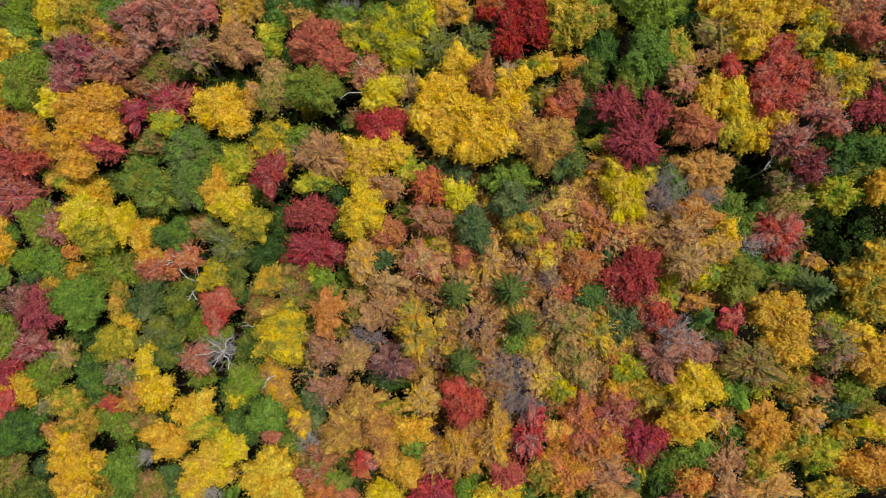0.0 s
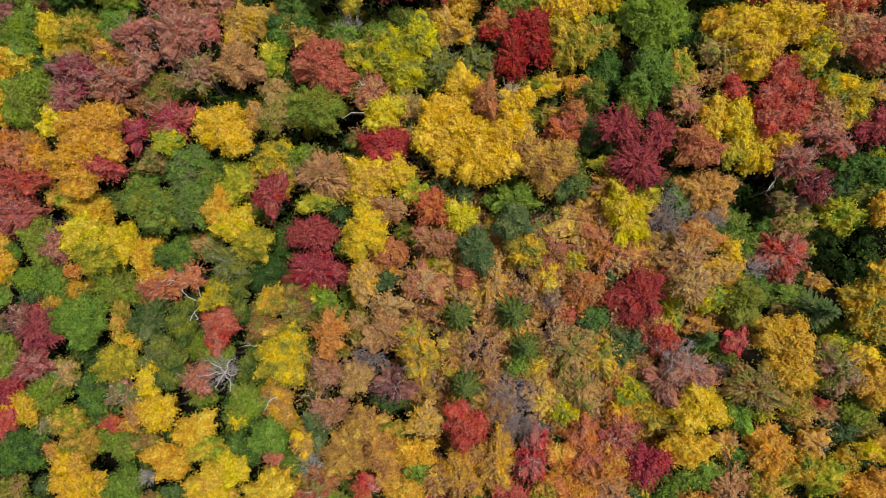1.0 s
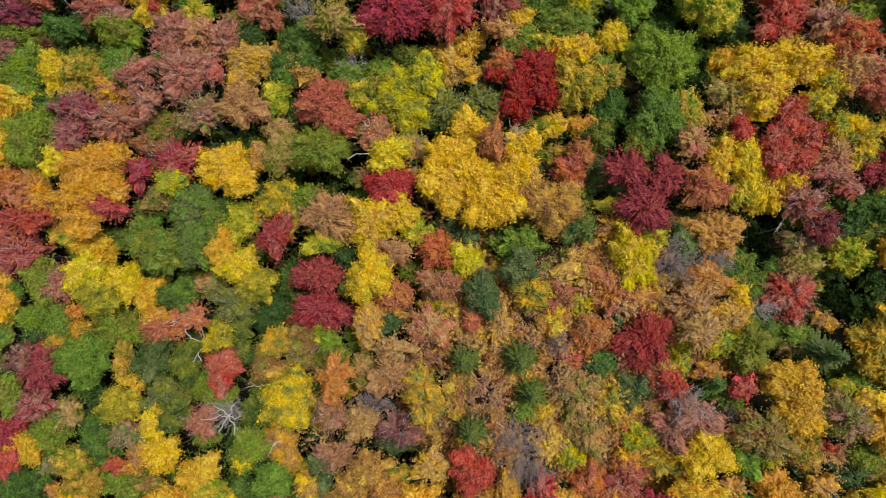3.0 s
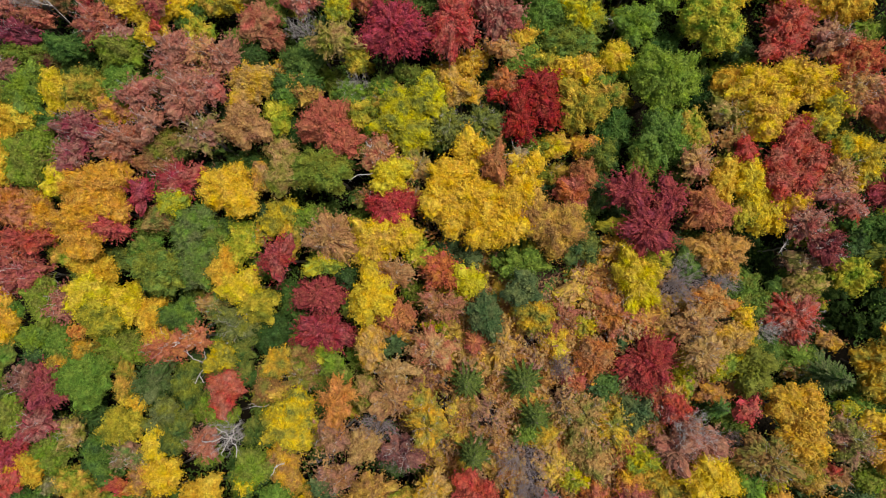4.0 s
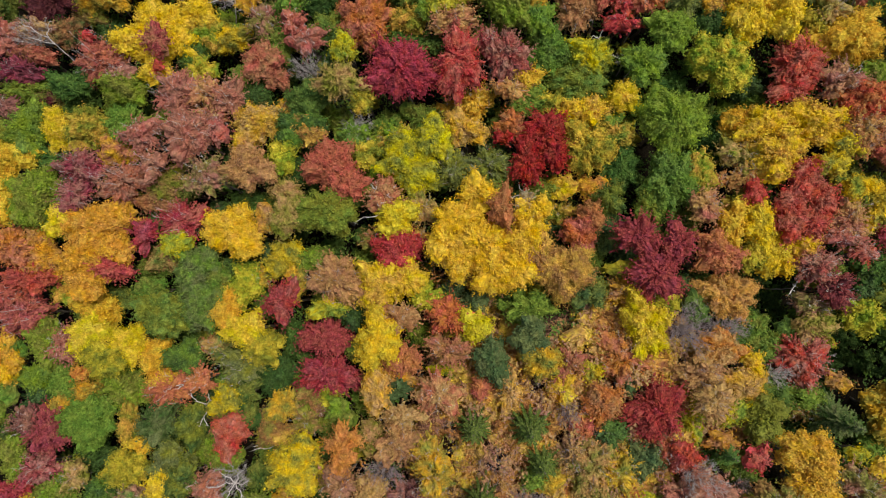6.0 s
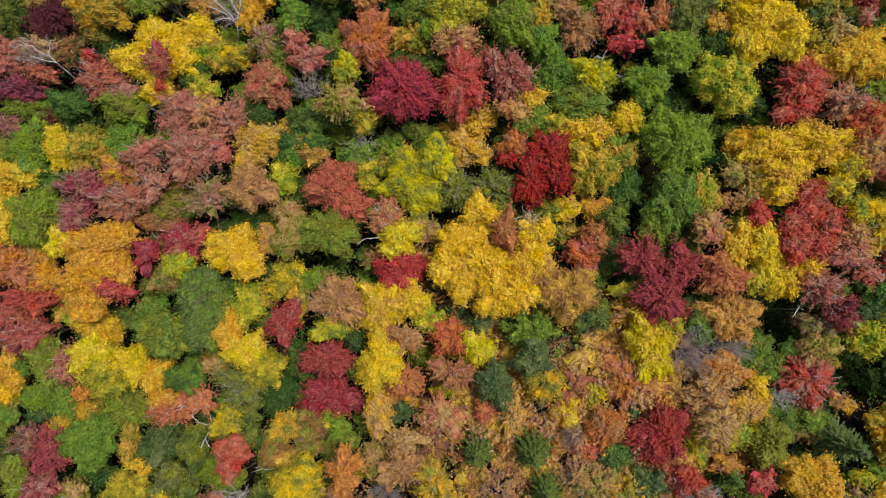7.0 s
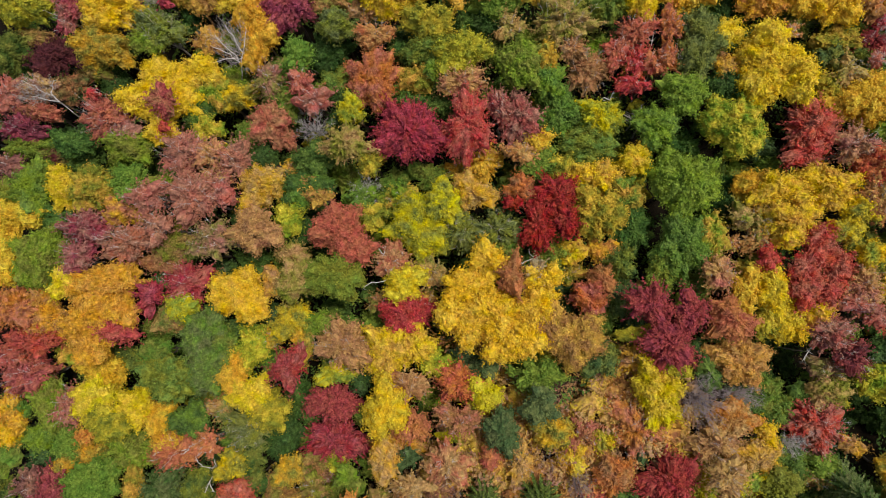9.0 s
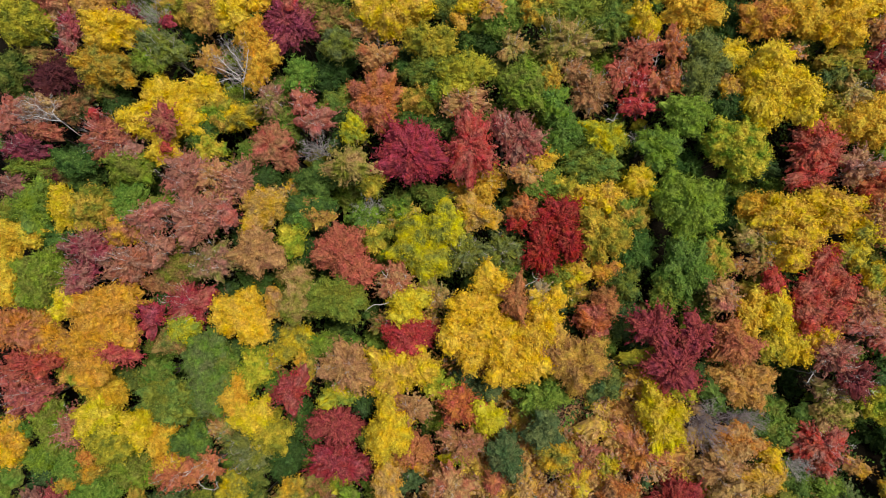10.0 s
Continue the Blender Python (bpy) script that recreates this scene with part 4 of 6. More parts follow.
thin("rust", "tan", (-12.7, 15.8, 16.2, 3.0, 2.2))
dense("salmon", "orange", (-13.2, 10.0, 14.2, 2.4, 2.2))
thin("amber", "tan", (-14.8, 7.0, 13.4, 2.7, 1.7))
dense("lime", "lemon", (-9.1, 18.2, 14.4, 2.1, 2.2))
feathery("orange", "scarlet", (-5.9, 15.3, 15.0, 3.4, 3.0))
dense("blue_green", "grey_green", (-2.7, 16.8, 13.7, 2.2, 1.9))
dense("blue_green", "blue_green", (-5.5, 18.2, 12.4, 2.1, 1.4))
dense("lemon", "lemon", (-2.6, 13.6, 16.1, 2.2, 2.0))
dense("lemon", "lime", (-4.4, 12.0, 14.6, 1.3, 0.8))
dense("rust", "amber", (9.8, 19.6, 16.3, 4.8, 4.9), (6.6, 21.8, 17.4, 2.5, 3.3))
dense("green", "lime", (4.8, 14.9, 14.3, 3.2, 2.7))
dense("grey_green", "blue_green", (4.3, 11.8, 18.4, 2.5, 2.4))
dense("blue_green", "olive", (13.2, 16.4, 15.1, 2.3, 2.8))
sparse("tan", "rust", (1.2, 14.2, 10.8, 2.5, 2.1))
sparse("rust", "amber", (-5.8, 20.9, 12.4, 3.3, 2.3))
thin("rust", "salmon", (-6.7, 10.7, 16.3, 3.5, 2.5))
dense("lemon", "lime", (-7.8, 7.8, 13.0, 1.9, 0.9))
dense("blue_green", "grey_green", (-0.9, 8.8, 17.3, 2.6, 2.8))
thin("amber", "rust", (18.2, 15.6, 12.6, 2.7, 2.6))
dense("lemon", "golden", (19.6, 11.0, 15.7, 3.6, 4.7))
thin("orange", "salmon", (16.3, 6.9, 14.8, 4.4, 4.3))
dense("blue_green", "blue_green", (16.8, 3.7, 14.6, 1.5, 1.3))
dense("golden", "olive", (12.0, 5.8, 14.3, 2.2, 1.8))
thin("rust", "salmon", (9.2, 7.1, 14.9, 2.8, 2.2))
dense("amber", "olive", (5.7, 8.2, 16.2, 3.3, 2.8))
dense("salmon", "orange", (31.2, 19.7, 13.8, 3.2, 3.0))
dense("tan", "amber", (32.7, 13.6, 10.1, 4.3, 3.9))
dense("golden", "lemon", (39.8, 18.7, 11.1, 2.9, 4.3))
dense("olive", "golden", (36.3, 19.0, 12.3, 1.9, 2.2))
dense("golden", "salmon", (43.1, 19.6, 11.8, 2.7, 2.0))
thin("ruby", "dusty_pink", (44.4, 16.6, 11.6, 3.5, 3.0))
thin("ruby", "plum", (47.6, 12.7, 10.1, 2.6, 2.6))
thin("dusty_pink", "olive", (45.7, 11.0, 7.5, 2.3, 1.9))
bare("lilac_grey", "lilac_grey", (24.7, 10.3, 17.9, 3.6, 4.3))
bare("lilac_grey", "lilac_grey", (30.8, 9.5, 13.7, 3.6, 2.0))
dense("orange", "tan", (29.0, 7.2, 15.0, 3.6, 2.3))
thin("tan", "rust", (26.2, 4.3, 15.7, 4.0, 2.7))
dense("amber", "tan", (30.9, 2.2, 15.4, 3.2, 2.4))
dense("golden", "amber", (32.7, 4.0, 15.1, 1.6, 2.3))
thin("scarlet", "dusty_pink", (43.0, 3.4, 6.9, 4.0, 4.7))
bare("grey", "grey", (37.2, 2.3, 11.9, 2.5, 1.8))
dense("olive", "tan", (45.3, 7.8, 7.1, 2.5, 2.6))
dense("green", "lime", (42.2, -2.3, 6.7, 3.9, 1.9))
thin("salmon", "tan", (56.6, 33.4, 13.5, 3.8, 2.3))
dense("salmon", "scarlet", (56.0, 30.7, 13.1, 2.4, 2.1))
thin("rust", "orange", (52.4, 32.8, 13.4, 3.0, 3.0))
dense("golden", "olive", (54.0, 24.2, 10.5, 3.2, 3.9))
dense("olive", "rust", (58.3, 29.4, 10.3, 2.0, 1.8))
thin("amber", "rust", (58.2, 25.4, 9.8, 2.0, 1.4))
feathery("ruby", "crimson", (56.4, 19.5, 11.9, 2.8, 3.0))
thin("scarlet", "dusty_pink", (50.9, 17.5, 12.3, 2.1, 1.4))
dense("deep_green", "green", (57.6, 14.3, 7.1, 2.9, 2.4))
dense("deep_green", "green", (54.3, 16.3, 7.0, 2.4, 2.0))
dense("olive", "deep_green", (56.3, 11.0, 6.7, 3.1, 1.6))
dense("amber", "golden", (57.2, 8.3, 9.0, 2.3, 2.5))
dense("lime", "lemon", (52.0, 8.5, 7.1, 3.4, 2.9))
dense("deep_green", "green", (50.0, 8.7, 3.3, 2.7, 2.7))
dense("orange", "amber", (-61.4, 12.8, 12.4, 1.5, 1.2))
thin("salmon", "orange", (-48.3, 9.1, 11.8, 3.5, 2.8))
thin("salmon", "orange", (-43.5, 9.9, 12.5, 2.2, 2.2))
dense("lemon", "olive", (-39.9, 6.6, 12.4, 2.4, 2.2))
dense("amber", "olive", (-66.7, 8.3, 9.8, 1.9, 1.7))
dense("green", "lime", (-62.2, 5.7, 10.3, 4.6, 5.3))
thin("dusty_pink", "plum", (-71.1, 6.5, 11.1, 2.7, 2.7))
feathery("wine", "ruby", (-67.9, 4.8, 10.8, 3.8, 4.2))
thin("ruby", "dusty_pink", (-69.7, -0.4, 10.7, 3.4, 2.7))
dense("olive", "amber", (-55.2, 4.5, 11.0, 1.6, 3.4))
feathery("deep_green", "grey_green", (-50.6, 4.4, 11.4, 3.9, 3.7))
dense("olive", "deep_green", (-45.4, 3.5, 11.4, 2.4, 3.5))
dense("scarlet", "salmon", (-39.4, 2.0, 13.4, 2.5, 2.7))
dense("lime", "olive", (-74.2, 0.8, 10.2, 2.1, 3.4))
dense("deep_green", "deep_green", (-64.0, -0.4, 5.8, 3.6, 2.8))
thin("olive", "tan", (-65.0, -2.5, 9.9, 2.3, 2.5))
dense("lime", "olive", (-69.5, -4.9, 8.4, 3.7, 3.7))
dense("olive", "lemon", (-55.6, -1.6, 12.4, 3.5, 3.5))
dense("amber", "golden", (-53.5, 1.5, 11.7, 2.0, 1.3))
dense("olive", "grey_green", (-48.4, -1.0, 12.7, 3.7, 2.6))
dense("olive", "deep_green", (-46.1, -3.5, 14.8, 2.3, 2.3))
dense("golden", "golden", (-50.3, -4.2, 13.0, 2.1, 2.7))
dense("lime", "olive", (-41.7, -2.3, 10.4, 2.8, 2.6))
thin("salmon", "dusty_pink", (-43.1, -4.9, 13.6, 2.9, 2.7))
bare("grey", "grey", (-38.7, -4.0, 14.3, 3.6, 3.2))
feathery("crimson", "crimson", (-73.4, -3.2, 10.8, 2.7, 1.7))
dense("green", "deep_green", (-60.8, -5.6, 10.4, 3.2, 3.2))
thin("dusty_pink", "green", (-54.8, -6.0, 11.9, 3.3, 2.2))
dense("amber", "lemon", (-73.0, -6.6, 9.3, 3.1, 3.1))
feathery("ruby", "crimson", (-74.5, -4.3, 10.9, 1.9, 2.1))
dense("scarlet", "salmon", (-74.6, -8.9, 10.9, 1.5, 2.1))
dense("green", "deep_green", (-73.1, -13.0, 9.6, 4.4, 4.6))
dense("olive", "grey", (-70.3, -9.7, 7.5, 2.1, 1.9))
dense("lime", "amber", (-65.2, -9.5, 9.5, 2.5, 2.3))
dense("olive", "amber", (-63.5, -13.1, 9.7, 4.7, 3.6))
dense("amber", "rust", (-68.9, -13.5, 9.2, 1.2, 1.3))
dense("deep_green", "green", (-61.2, -9.2, 7.8, 2.5, 2.1))
dense("orange", "scarlet", (-56.7, -10.3, 11.9, 1.7, 1.1))
dense("amber", "rust", (-53.6, -9.6, 12.3, 1.8, 1.8))
dense("golden", "golden", (-50.9, -9.2, 11.3, 3.5, 3.5))
dense("lime", "olive", (-56.8, -13.1, 10.8, 3.2, 2.8))
dense("deep_green", "olive", (-56.7, -17.6, 7.3, 2.7, 2.7))
dense("rust", "olive", (-52.9, -13.3, 10.4, 1.7, 1.7))
dense("amber", "golden", (-44.0, -12.2, 13.2, 3.4, 2.9))
dense("lime", "golden", (-42.2, -14.8, 13.6, 2.7, 2.1))
dense("amber", "golden", (-48.4, -16.1, 12.5, 4.0, 2.7))
dense("golden", "amber", (-63.2, -19.0, 11.4, 4.8, 4.4), (-64.4, -15.4, 12.0, 2.4, 1.7), (-62.6, -21.8, 13.7, 3.0, 1.8))
dense("golden", "amber", (-42.2, -20.1, 12.7, 4.5, 3.9), (-44.6, -22.8, 14.1, 2.3, 1.8))
dense("olive", "rust", (-74.5, -18.8, 11.1, 2.8, 2.8))
dense("deep_green", "olive", (-70.4, -22.2, 10.0, 3.6, 2.1))
dense("green", "lime", (-56.0, -20.1, 11.5, 3.7, 3.8))
dense("olive", "rust", (-51.3, -23.0, 12.6, 2.9, 2.3))
bare("grey", "grey", (-52.6, -18.4, 11.8, 2.4, 1.4))
dense("blue_green", "green", (-48.3, -22.4, 11.8, 2.0, 2.5))
bare("grey", "grey", (-41.8, -23.8, 14.5, 1.9, 1.2))
thin("olive", "amber", (-60.5, -22.9, 10.3, 2.2, 1.7))
dense("deep_green", "olive", (-37.3, 7.7, 11.2, 2.4, 2.0))
dense("deep_green", "deep_green", (-33.1, 9.4, 9.1, 2.8, 3.4))
dense("amber", "olive", (-31.3, 5.1, 12.3, 2.4, 2.4))
dense("rust", "olive", (-27.9, 6.0, 10.9, 1.9, 1.9))
dense("lime", "lemon", (-24.5, 6.2, 11.0, 2.6, 2.0))
dense("deep_green", "olive", (-38.0, 3.9, 10.9, 2.6, 2.4))
dense("rust", "olive", (-34.4, 1.6, 10.8, 2.2, 2.6))
dense("rust", "amber", (-31.3, 0.5, 11.5, 1.8, 2.0))
thin("olive", "rust", (-28.3, 2.6, 12.4, 2.4, 2.4))
thin("dusty_pink", "rust", (-26.7, 3.5, 9.9, 1.9, 1.7))
dense("lime", "olive", (-22.8, 3.4, 13.8, 1.6, 1.8))
feathery("orange", "orange", (-22.0, -0.3, 18.3, 2.6, 3.2))
dense("golden", "olive", (-29.7, -3.0, 14.6, 4.8, 4.1))
dense("amber", "tan", (-17.1, 6.3, 16.1, 2.4, 2.6))
dense("blue_green", "blue_green", (-14.1, 6.0, 15.0, 1.5, 1.2))
dense("olive", "tan", (-18.7, -0.0, 14.9, 2.4, 2.4))
thin("rust", "tan", (-14.1, 2.6, 16.8, 3.2, 2.2))
thin("tan", "rust", (-14.5, -0.9, 16.9, 3.6, 3.1))
bare("lilac_grey", "lilac_grey", (-17.2, -4.4, 16.9, 3.9, 2.4))
thin("amber", "olive", (-10.0, -2.3, 18.6, 2.3, 2.3), (-10.2, -4.9, 18.3, 3.1, 2.7))
thin("salmon", "tan", (-8.8, 5.0, 16.2, 3.2, 3.3))
sparse("rust", "orange", (-8.2, 0.1, 14.2, 2.3, 1.7))
sparse("olive", "rust", (-7.7, -3.2, 14.5, 1.9, 1.9))
thin("dusty_pink", "rust", (-23.4, -5.7, 15.7, 3.1, 2.4))
dense("tan", "rust", (-19.3, -6.9, 16.9, 2.2, 2.4))
bare("dark_twig", "dark_twig", (-14.4, -8.2, 16.9, 3.2, 2.9))
thin("dusty_pink", "plum", (-14.2, -8.0, 17.0, 3.0, 2.7))
dense("lime", "olive", (-36.0, -9.0, 13.6, 3.0, 3.6))
dense("amber", "rust", (-31.9, -9.3, 12.4, 3.1, 4.0))
dense("deep_green", "olive", (-35.8, -4.7, 12.1, 2.4, 1.8))
dense("lemon", "golden", (-37.0, -11.2, 14.5, 1.2, 1.1))
dense("green", "lime", (-32.9, -14.1, 13.5, 3.0, 2.7))
dense("deep_green", "green", (-38.3, -15.8, 11.3, 3.3, 3.1))
dense("salmon", "salmon", (-32.7, -16.7, 14.3, 1.3, 1.0))
dense("olive", "amber", (-29.9, -13.4, 11.3, 2.0, 1.6))
dense("golden", "rust", (-28.0, -15.2, 14.5, 1.6, 1.9))
dense("green", "olive", (-30.5, -18.1, 10.8, 2.5, 2.4))
bare("grey", "grey", (-27.1, -18.0, 14.4, 2.6, 1.9))
dense("blue_green", "grey_green", (-26.0, -13.3, 13.7, 1.8, 2.5))
sparse("tan", "rust", (-25.2, -8.7, 15.1, 2.8, 2.1))
thin("rust", "dusty_pink", (-23.8, -11.1, 14.4, 3.1, 2.4))
dense("rust", "amber", (-22.0, -16.9, 14.3, 4.0, 4.0), (-19.1, -13.2, 15.8, 2.9, 2.4))
dense("rust", "amber", (-16.6, -18.9, 15.2, 3.1, 3.1), (-17.1, -16.0, 15.9, 2.4, 2.2))
dense("lime", "amber", (-15.6, -14.7, 14.5, 1.7, 1.5))
dense("amber", "golden", (-12.8, -17.8, 15.8, 3.0, 2.2))
dense("green", "lime", (-12.2, -19.7, 16.3, 1.5, 1.3))
thin("amber", "tan", (-10.6, -13.2, 16.6, 2.5, 3.0))
thin("rust", "plum", (-10.1, -19.2, 13.4, 1.7, 1.4))
thin("rust", "amber", (-10.1, -21.7, 15.8, 1.9, 2.5))
dense("amber", "amber", (-14.5, -22.5, 15.3, 3.1, 2.4))
dense("scarlet", "orange", (-20.1, -21.8, 15.7, 1.5, 1.5))
thin("salmon", "salmon", (-18.4, -21.2, 15.9, 1.3, 1.1))
thin("salmon", "olive", (-26.7, -22.1, 14.1, 3.1, 2.6))
dense("lime", "olive", (-23.9, -23.4, 14.2, 1.7, 1.4))
dense("orange", "salmon", (-25.4, -25.2, 14.4, 3.6, 1.9))
dense("deep_green", "deep_green", (-23.2, -26.1, 9.5, 3.1, 2.4))
dense("lemon", "golden", (-17.3, -25.7, 15.1, 2.5, 1.9))
thin("olive", "rust", (-14.9, -27.1, 11.1, 2.3, 1.8))
dense("scarlet", "crimson", (-10.5, -26.0, 15.0, 3.2, 2.4))
dense("amber", "golden", (-33.5, -22.1, 13.7, 4.7, 4.2), (-30.4, -24.1, 15.2, 2.2, 1.9))
dense("lemon", "golden", (-38.7, -17.8, 13.8, 2.3, 2.1))
dense("deep_green", "deep_green", (-32.4, -21.1, 10.1, 2.2, 1.6))
thin("rust", "amber", (-30.3, -21.3, 11.3, 2.2, 1.4))
thin("rust", "orange", (-25.6, -20.1, 13.9, 2.3, 1.4))
thin("amber", "tan", (0.9, 4.2, 15.6, 2.1, 2.6))
dense("salmon", "orange", (-2.9, 5.4, 16.0, 1.4, 1.3))
conifer("spruce", "spruce", (-4.4, 0.1, 18.9, 2.6, 3.1))
conifer("spruce", "spruce", (2.9, -0.4, 20.1, 3.4, 3.2))
conifer("spruce", "spruce", (3.9, -5.0, 19.9, 3.1, 2.7))
sparse("tan", "dusty_pink", (5.2, 4.4, 15.1, 3.1, 2.4))
dense("amber", "lemon", (7.9, 4.1, 15.0, 1.5, 1.9))
bare("dark_twig", "dark_twig", (8.2, 0.9, 16.5, 2.2, 2.5))
dense("orange", "rust", (12.6, 1.6, 16.2, 2.4, 2.7))
feathery("crimson", "crimson", (19.6, 0.0, 16.4, 4.2, 4.5))
sparse("tan", "dusty_pink", (-2.0, -4.6, 17.8, 4.0, 3.8))
conifer("spruce", "spruce", (-4.5, -9.1, 20.3, 2.7, 2.9))
bare("lilac_grey", "lilac_grey", (1.6, -10.9, 16.2, 5.2, 3.9))
bare("lilac_grey", "lilac_grey", (2.3, -15.3, 15.8, 4.4, 2.7))
dense("green", "lime", (2.6, -7.3, 16.4, 1.8, 1.3))
dense("amber", "olive", (4.9, -7.5, 15.9, 1.9, 1.4))
sparse("tan", "rust", (7.7, -4.1, 17.2, 2.2, 3.2))
thin("tan", "olive", (10.5, -5.9, 15.6, 4.0, 3.5))
thin("amber", "olive", (13.8, -7.4, 15.7, 2.5, 2.9))
dense("tan", "olive", (10.6, -11.0, 14.5, 3.9, 3.4))
sparse("amber", "rust", (12.3, -2.2, 14.8, 1.9, 1.5))
dense("blue_green", "green", (13.7, -2.4, 15.6, 1.9, 1.7))
dense("grey_green", "blue_green", (17.1, -6.1, 15.3, 2.4, 3.0))
dense("lemon", "lime", (24.3, -2.1, 13.0, 2.2, 3.1))
thin("salmon", "orange", (19.8, -5.3, 15.1, 2.4, 1.7))
dense("scarlet", "ruby", (22.1, -6.0, 17.0, 2.1, 1.9))
thin("dusty_pink", "salmon", (21.3, -11.2, 16.3, 3.0, 3.1))
bare("grey", "grey", (23.0, -8.2, 19.5, 3.7, 2.9))
dense("orange", "rust", (15.4, -11.6, 13.8, 1.7, 1.5))
dense("lemon", "lime", (17.4, -12.3, 14.9, 2.4, 1.7))
dense("salmon", "orange", (10.0, -1.5, 15.3, 1.4, 1.3))
dense("scarlet", "scarlet", (-5.1, -14.3, 17.5, 3.6, 3.0))
dense("amber", "rust", (-6.5, -20.8, 15.1, 3.7, 4.4), (-1.9, -19.5, 15.7, 3.2, 4.0))
dense("lemon", "lime", (8.1, -14.3, 13.6, 2.4, 2.2))
thin("scarlet", "dusty_pink", (3.2, -19.7, 15.3, 3.0, 4.0))
dense("salmon", "scarlet", (-0.6, -24.7, 15.6, 2.8, 2.3))
dense("orange", "amber", (6.7, -20.2, 14.7, 1.7, 2.0))
dense("deep_green", "blue_green", (6.8, -17.2, 11.8, 1.7, 1.6))
dense("orange", "salmon", (10.5, -19.5, 14.0, 3.7, 4.4))
dense("olive", "deep_green", (-76.4, 14.0, 9.7, 2.3, 2.5))
dense("amber", "olive", (-75.0, 15.1, 10.7, 1.9, 1.9))
dense("green", "olive", (-75.3, 12.0, 10.7, 1.9, 1.7))
dense("lime", "olive", (-76.7, 10.0, 9.8, 2.3, 2.3))
dense("green", "olive", (-76.3, 17.9, 10.1, 2.5, 2.3))
dense("olive", "deep_green", (-77.5, 4.8, 9.2, 2.3, 2.5))
dense("olive", "deep_green", (-75.0, -22.1, 10.2, 3.8, 2.4))
dense("green", "deep_green", (-47.2, -23.5, 11.1, 2.0, 2.0))
dense("orange", "amber", (13.7, -21.1, 14.8, 2.5, 2.3))
thin("orange", "rust", (12.3, -23.6, 14.5, 4.0, 2.5))
thin("dusty_pink", "orange", (12.6, -26.3, 14.6, 3.5, 2.3))
dense("amber", "orange", (7.4, -25.1, 14.5, 3.7, 3.7))
dense("olive", "amber", (4.3, -24.8, 15.5, 2.2, 2.5))
dense("amber", "orange", (15.3, -15.5, 14.1, 1.9, 2.0))
thin("orange", "rust", (15.3, -12.7, 13.7, 1.5, 1.4))
dense("amber", "olive", (17.3, -15.0, 13.6, 1.7, 1.5))
thin("ruby", "salmon", (14.8, -18.5, 14.4, 3.4, 3.1))
feathery("crimson", "crimson", (17.8, -21.8, 15.5, 2.9, 2.7))
dense("amber", "olive", (20.2, -15.8, 13.8, 2.5, 2.2))
conifer("blue_green", "blue_green", (16.2, -27.5, 14.3, 2.5, 2.3))
dense("green", "deep_green", (20.5, -27.8, 11.6, 2.1, 2.9))
dense("lime", "green", (-6.4, -26.4, 14.6, 2.2, 1.7))
dense("golden", "lemon", (-1.8, -27.0, 15.3, 3.2, 1.7))
dense("orange", "tan", (13.1, -28.4, 15.1, 2.5, 1.3))
thin("tan", "rust", (26.0, 0.7, 18.8, 3.4, 2.4))
dense("lemon", "lime", (29.4, -1.3, 14.2, 2.4, 2.4))
dense("olive", "olive", (33.2, -2.1, 15.4, 3.0, 3.2))
thin("tan", "rust", (32.6, -4.0, 12.4, 2.4, 1.7))
thin("rust", "olive", (41.9, -3.8, 7.2, 3.1, 1.6))
dense("amber", "rust", (49.0, -0.9, 3.4, 1.5, 1.5))
conifer("deep_green", "grey_green", (44.4, -4.7, 14.6, 3.8, 3.5))
dense("amber", "olive", (54.1, -4.7, 6.6, 4.3, 4.0), (55.9, -1.3, 7.6, 2.3, 2.3), (53.7, -8.3, 7.4, 3.0, 2.3))
dense("amber", "amber", (37.6, -7.4, 16.1, 4.6, 3.4), (37.6, -11.4, 16.8, 3.0, 3.0))
dense("lemon", "lime", (46.0, -9.0, 12.2, 1.3, 1.1))
thin("dusty_pink", "olive", (42.8, -12.0, 17.6, 3.2, 3.2))
dense("golden", "amber", (48.6, -11.1, 12.9, 1.7, 1.3))
dense("amber", "amber", (50.5, -14.6, 12.2, 3.7, 4.1))
conifer("deep_green", "green", (27.8, -6.4, 17.6, 2.6, 2.4))
dense("scarlet", "salmon", (31.5, -7.3, 16.2, 1.3, 1.6))
thin("dusty_pink", "salmon", (24.3, -9.9, 18.1, 3.4, 2.9))
thin("rust", "olive", (32.4, -13.1, 17.4, 4.0, 3.7))
bare("dark_twig", "dark_twig", (29.1, -10.9, 15.4, 1.7, 1.7))
dense("amber", "rust", (27.3, -4.9, 15.3, 1.8, 1.1))
dense("golden", "golden", (25.3, -15.0, 16.5, 4.5, 3.6))
dense("amber", "golden", (23.8, -20.6, 14.7, 3.4, 2.6))
dense("amber", "amber", (34.2, -22.0, 14.0, 3.4, 3.6))
dense("lime", "green", (30.7, -16.6, 15.2, 1.6, 2.3))
dense("green", "deep_green", (30.1, -22.9, 12.8, 1.7, 1.7))
thin("amber", "tan", (28.9, -20.9, 13.2, 2.4, 1.9))
dense("olive", "amber", (38.6, -16.1, 12.8, 3.0, 2.0))
dense("amber", "tan", (40.0, -18.3, 11.1, 2.4, 2.2))
dense("lemon", "lime", (34.0, -17.0, 14.8, 1.1, 1.2))
dense("blue_green", "blue_green", (38.8, -21.3, 10.6, 1.7, 1.7))
thin("amber", "tan", (40.5, -21.6, 13.3, 2.0, 1.8))
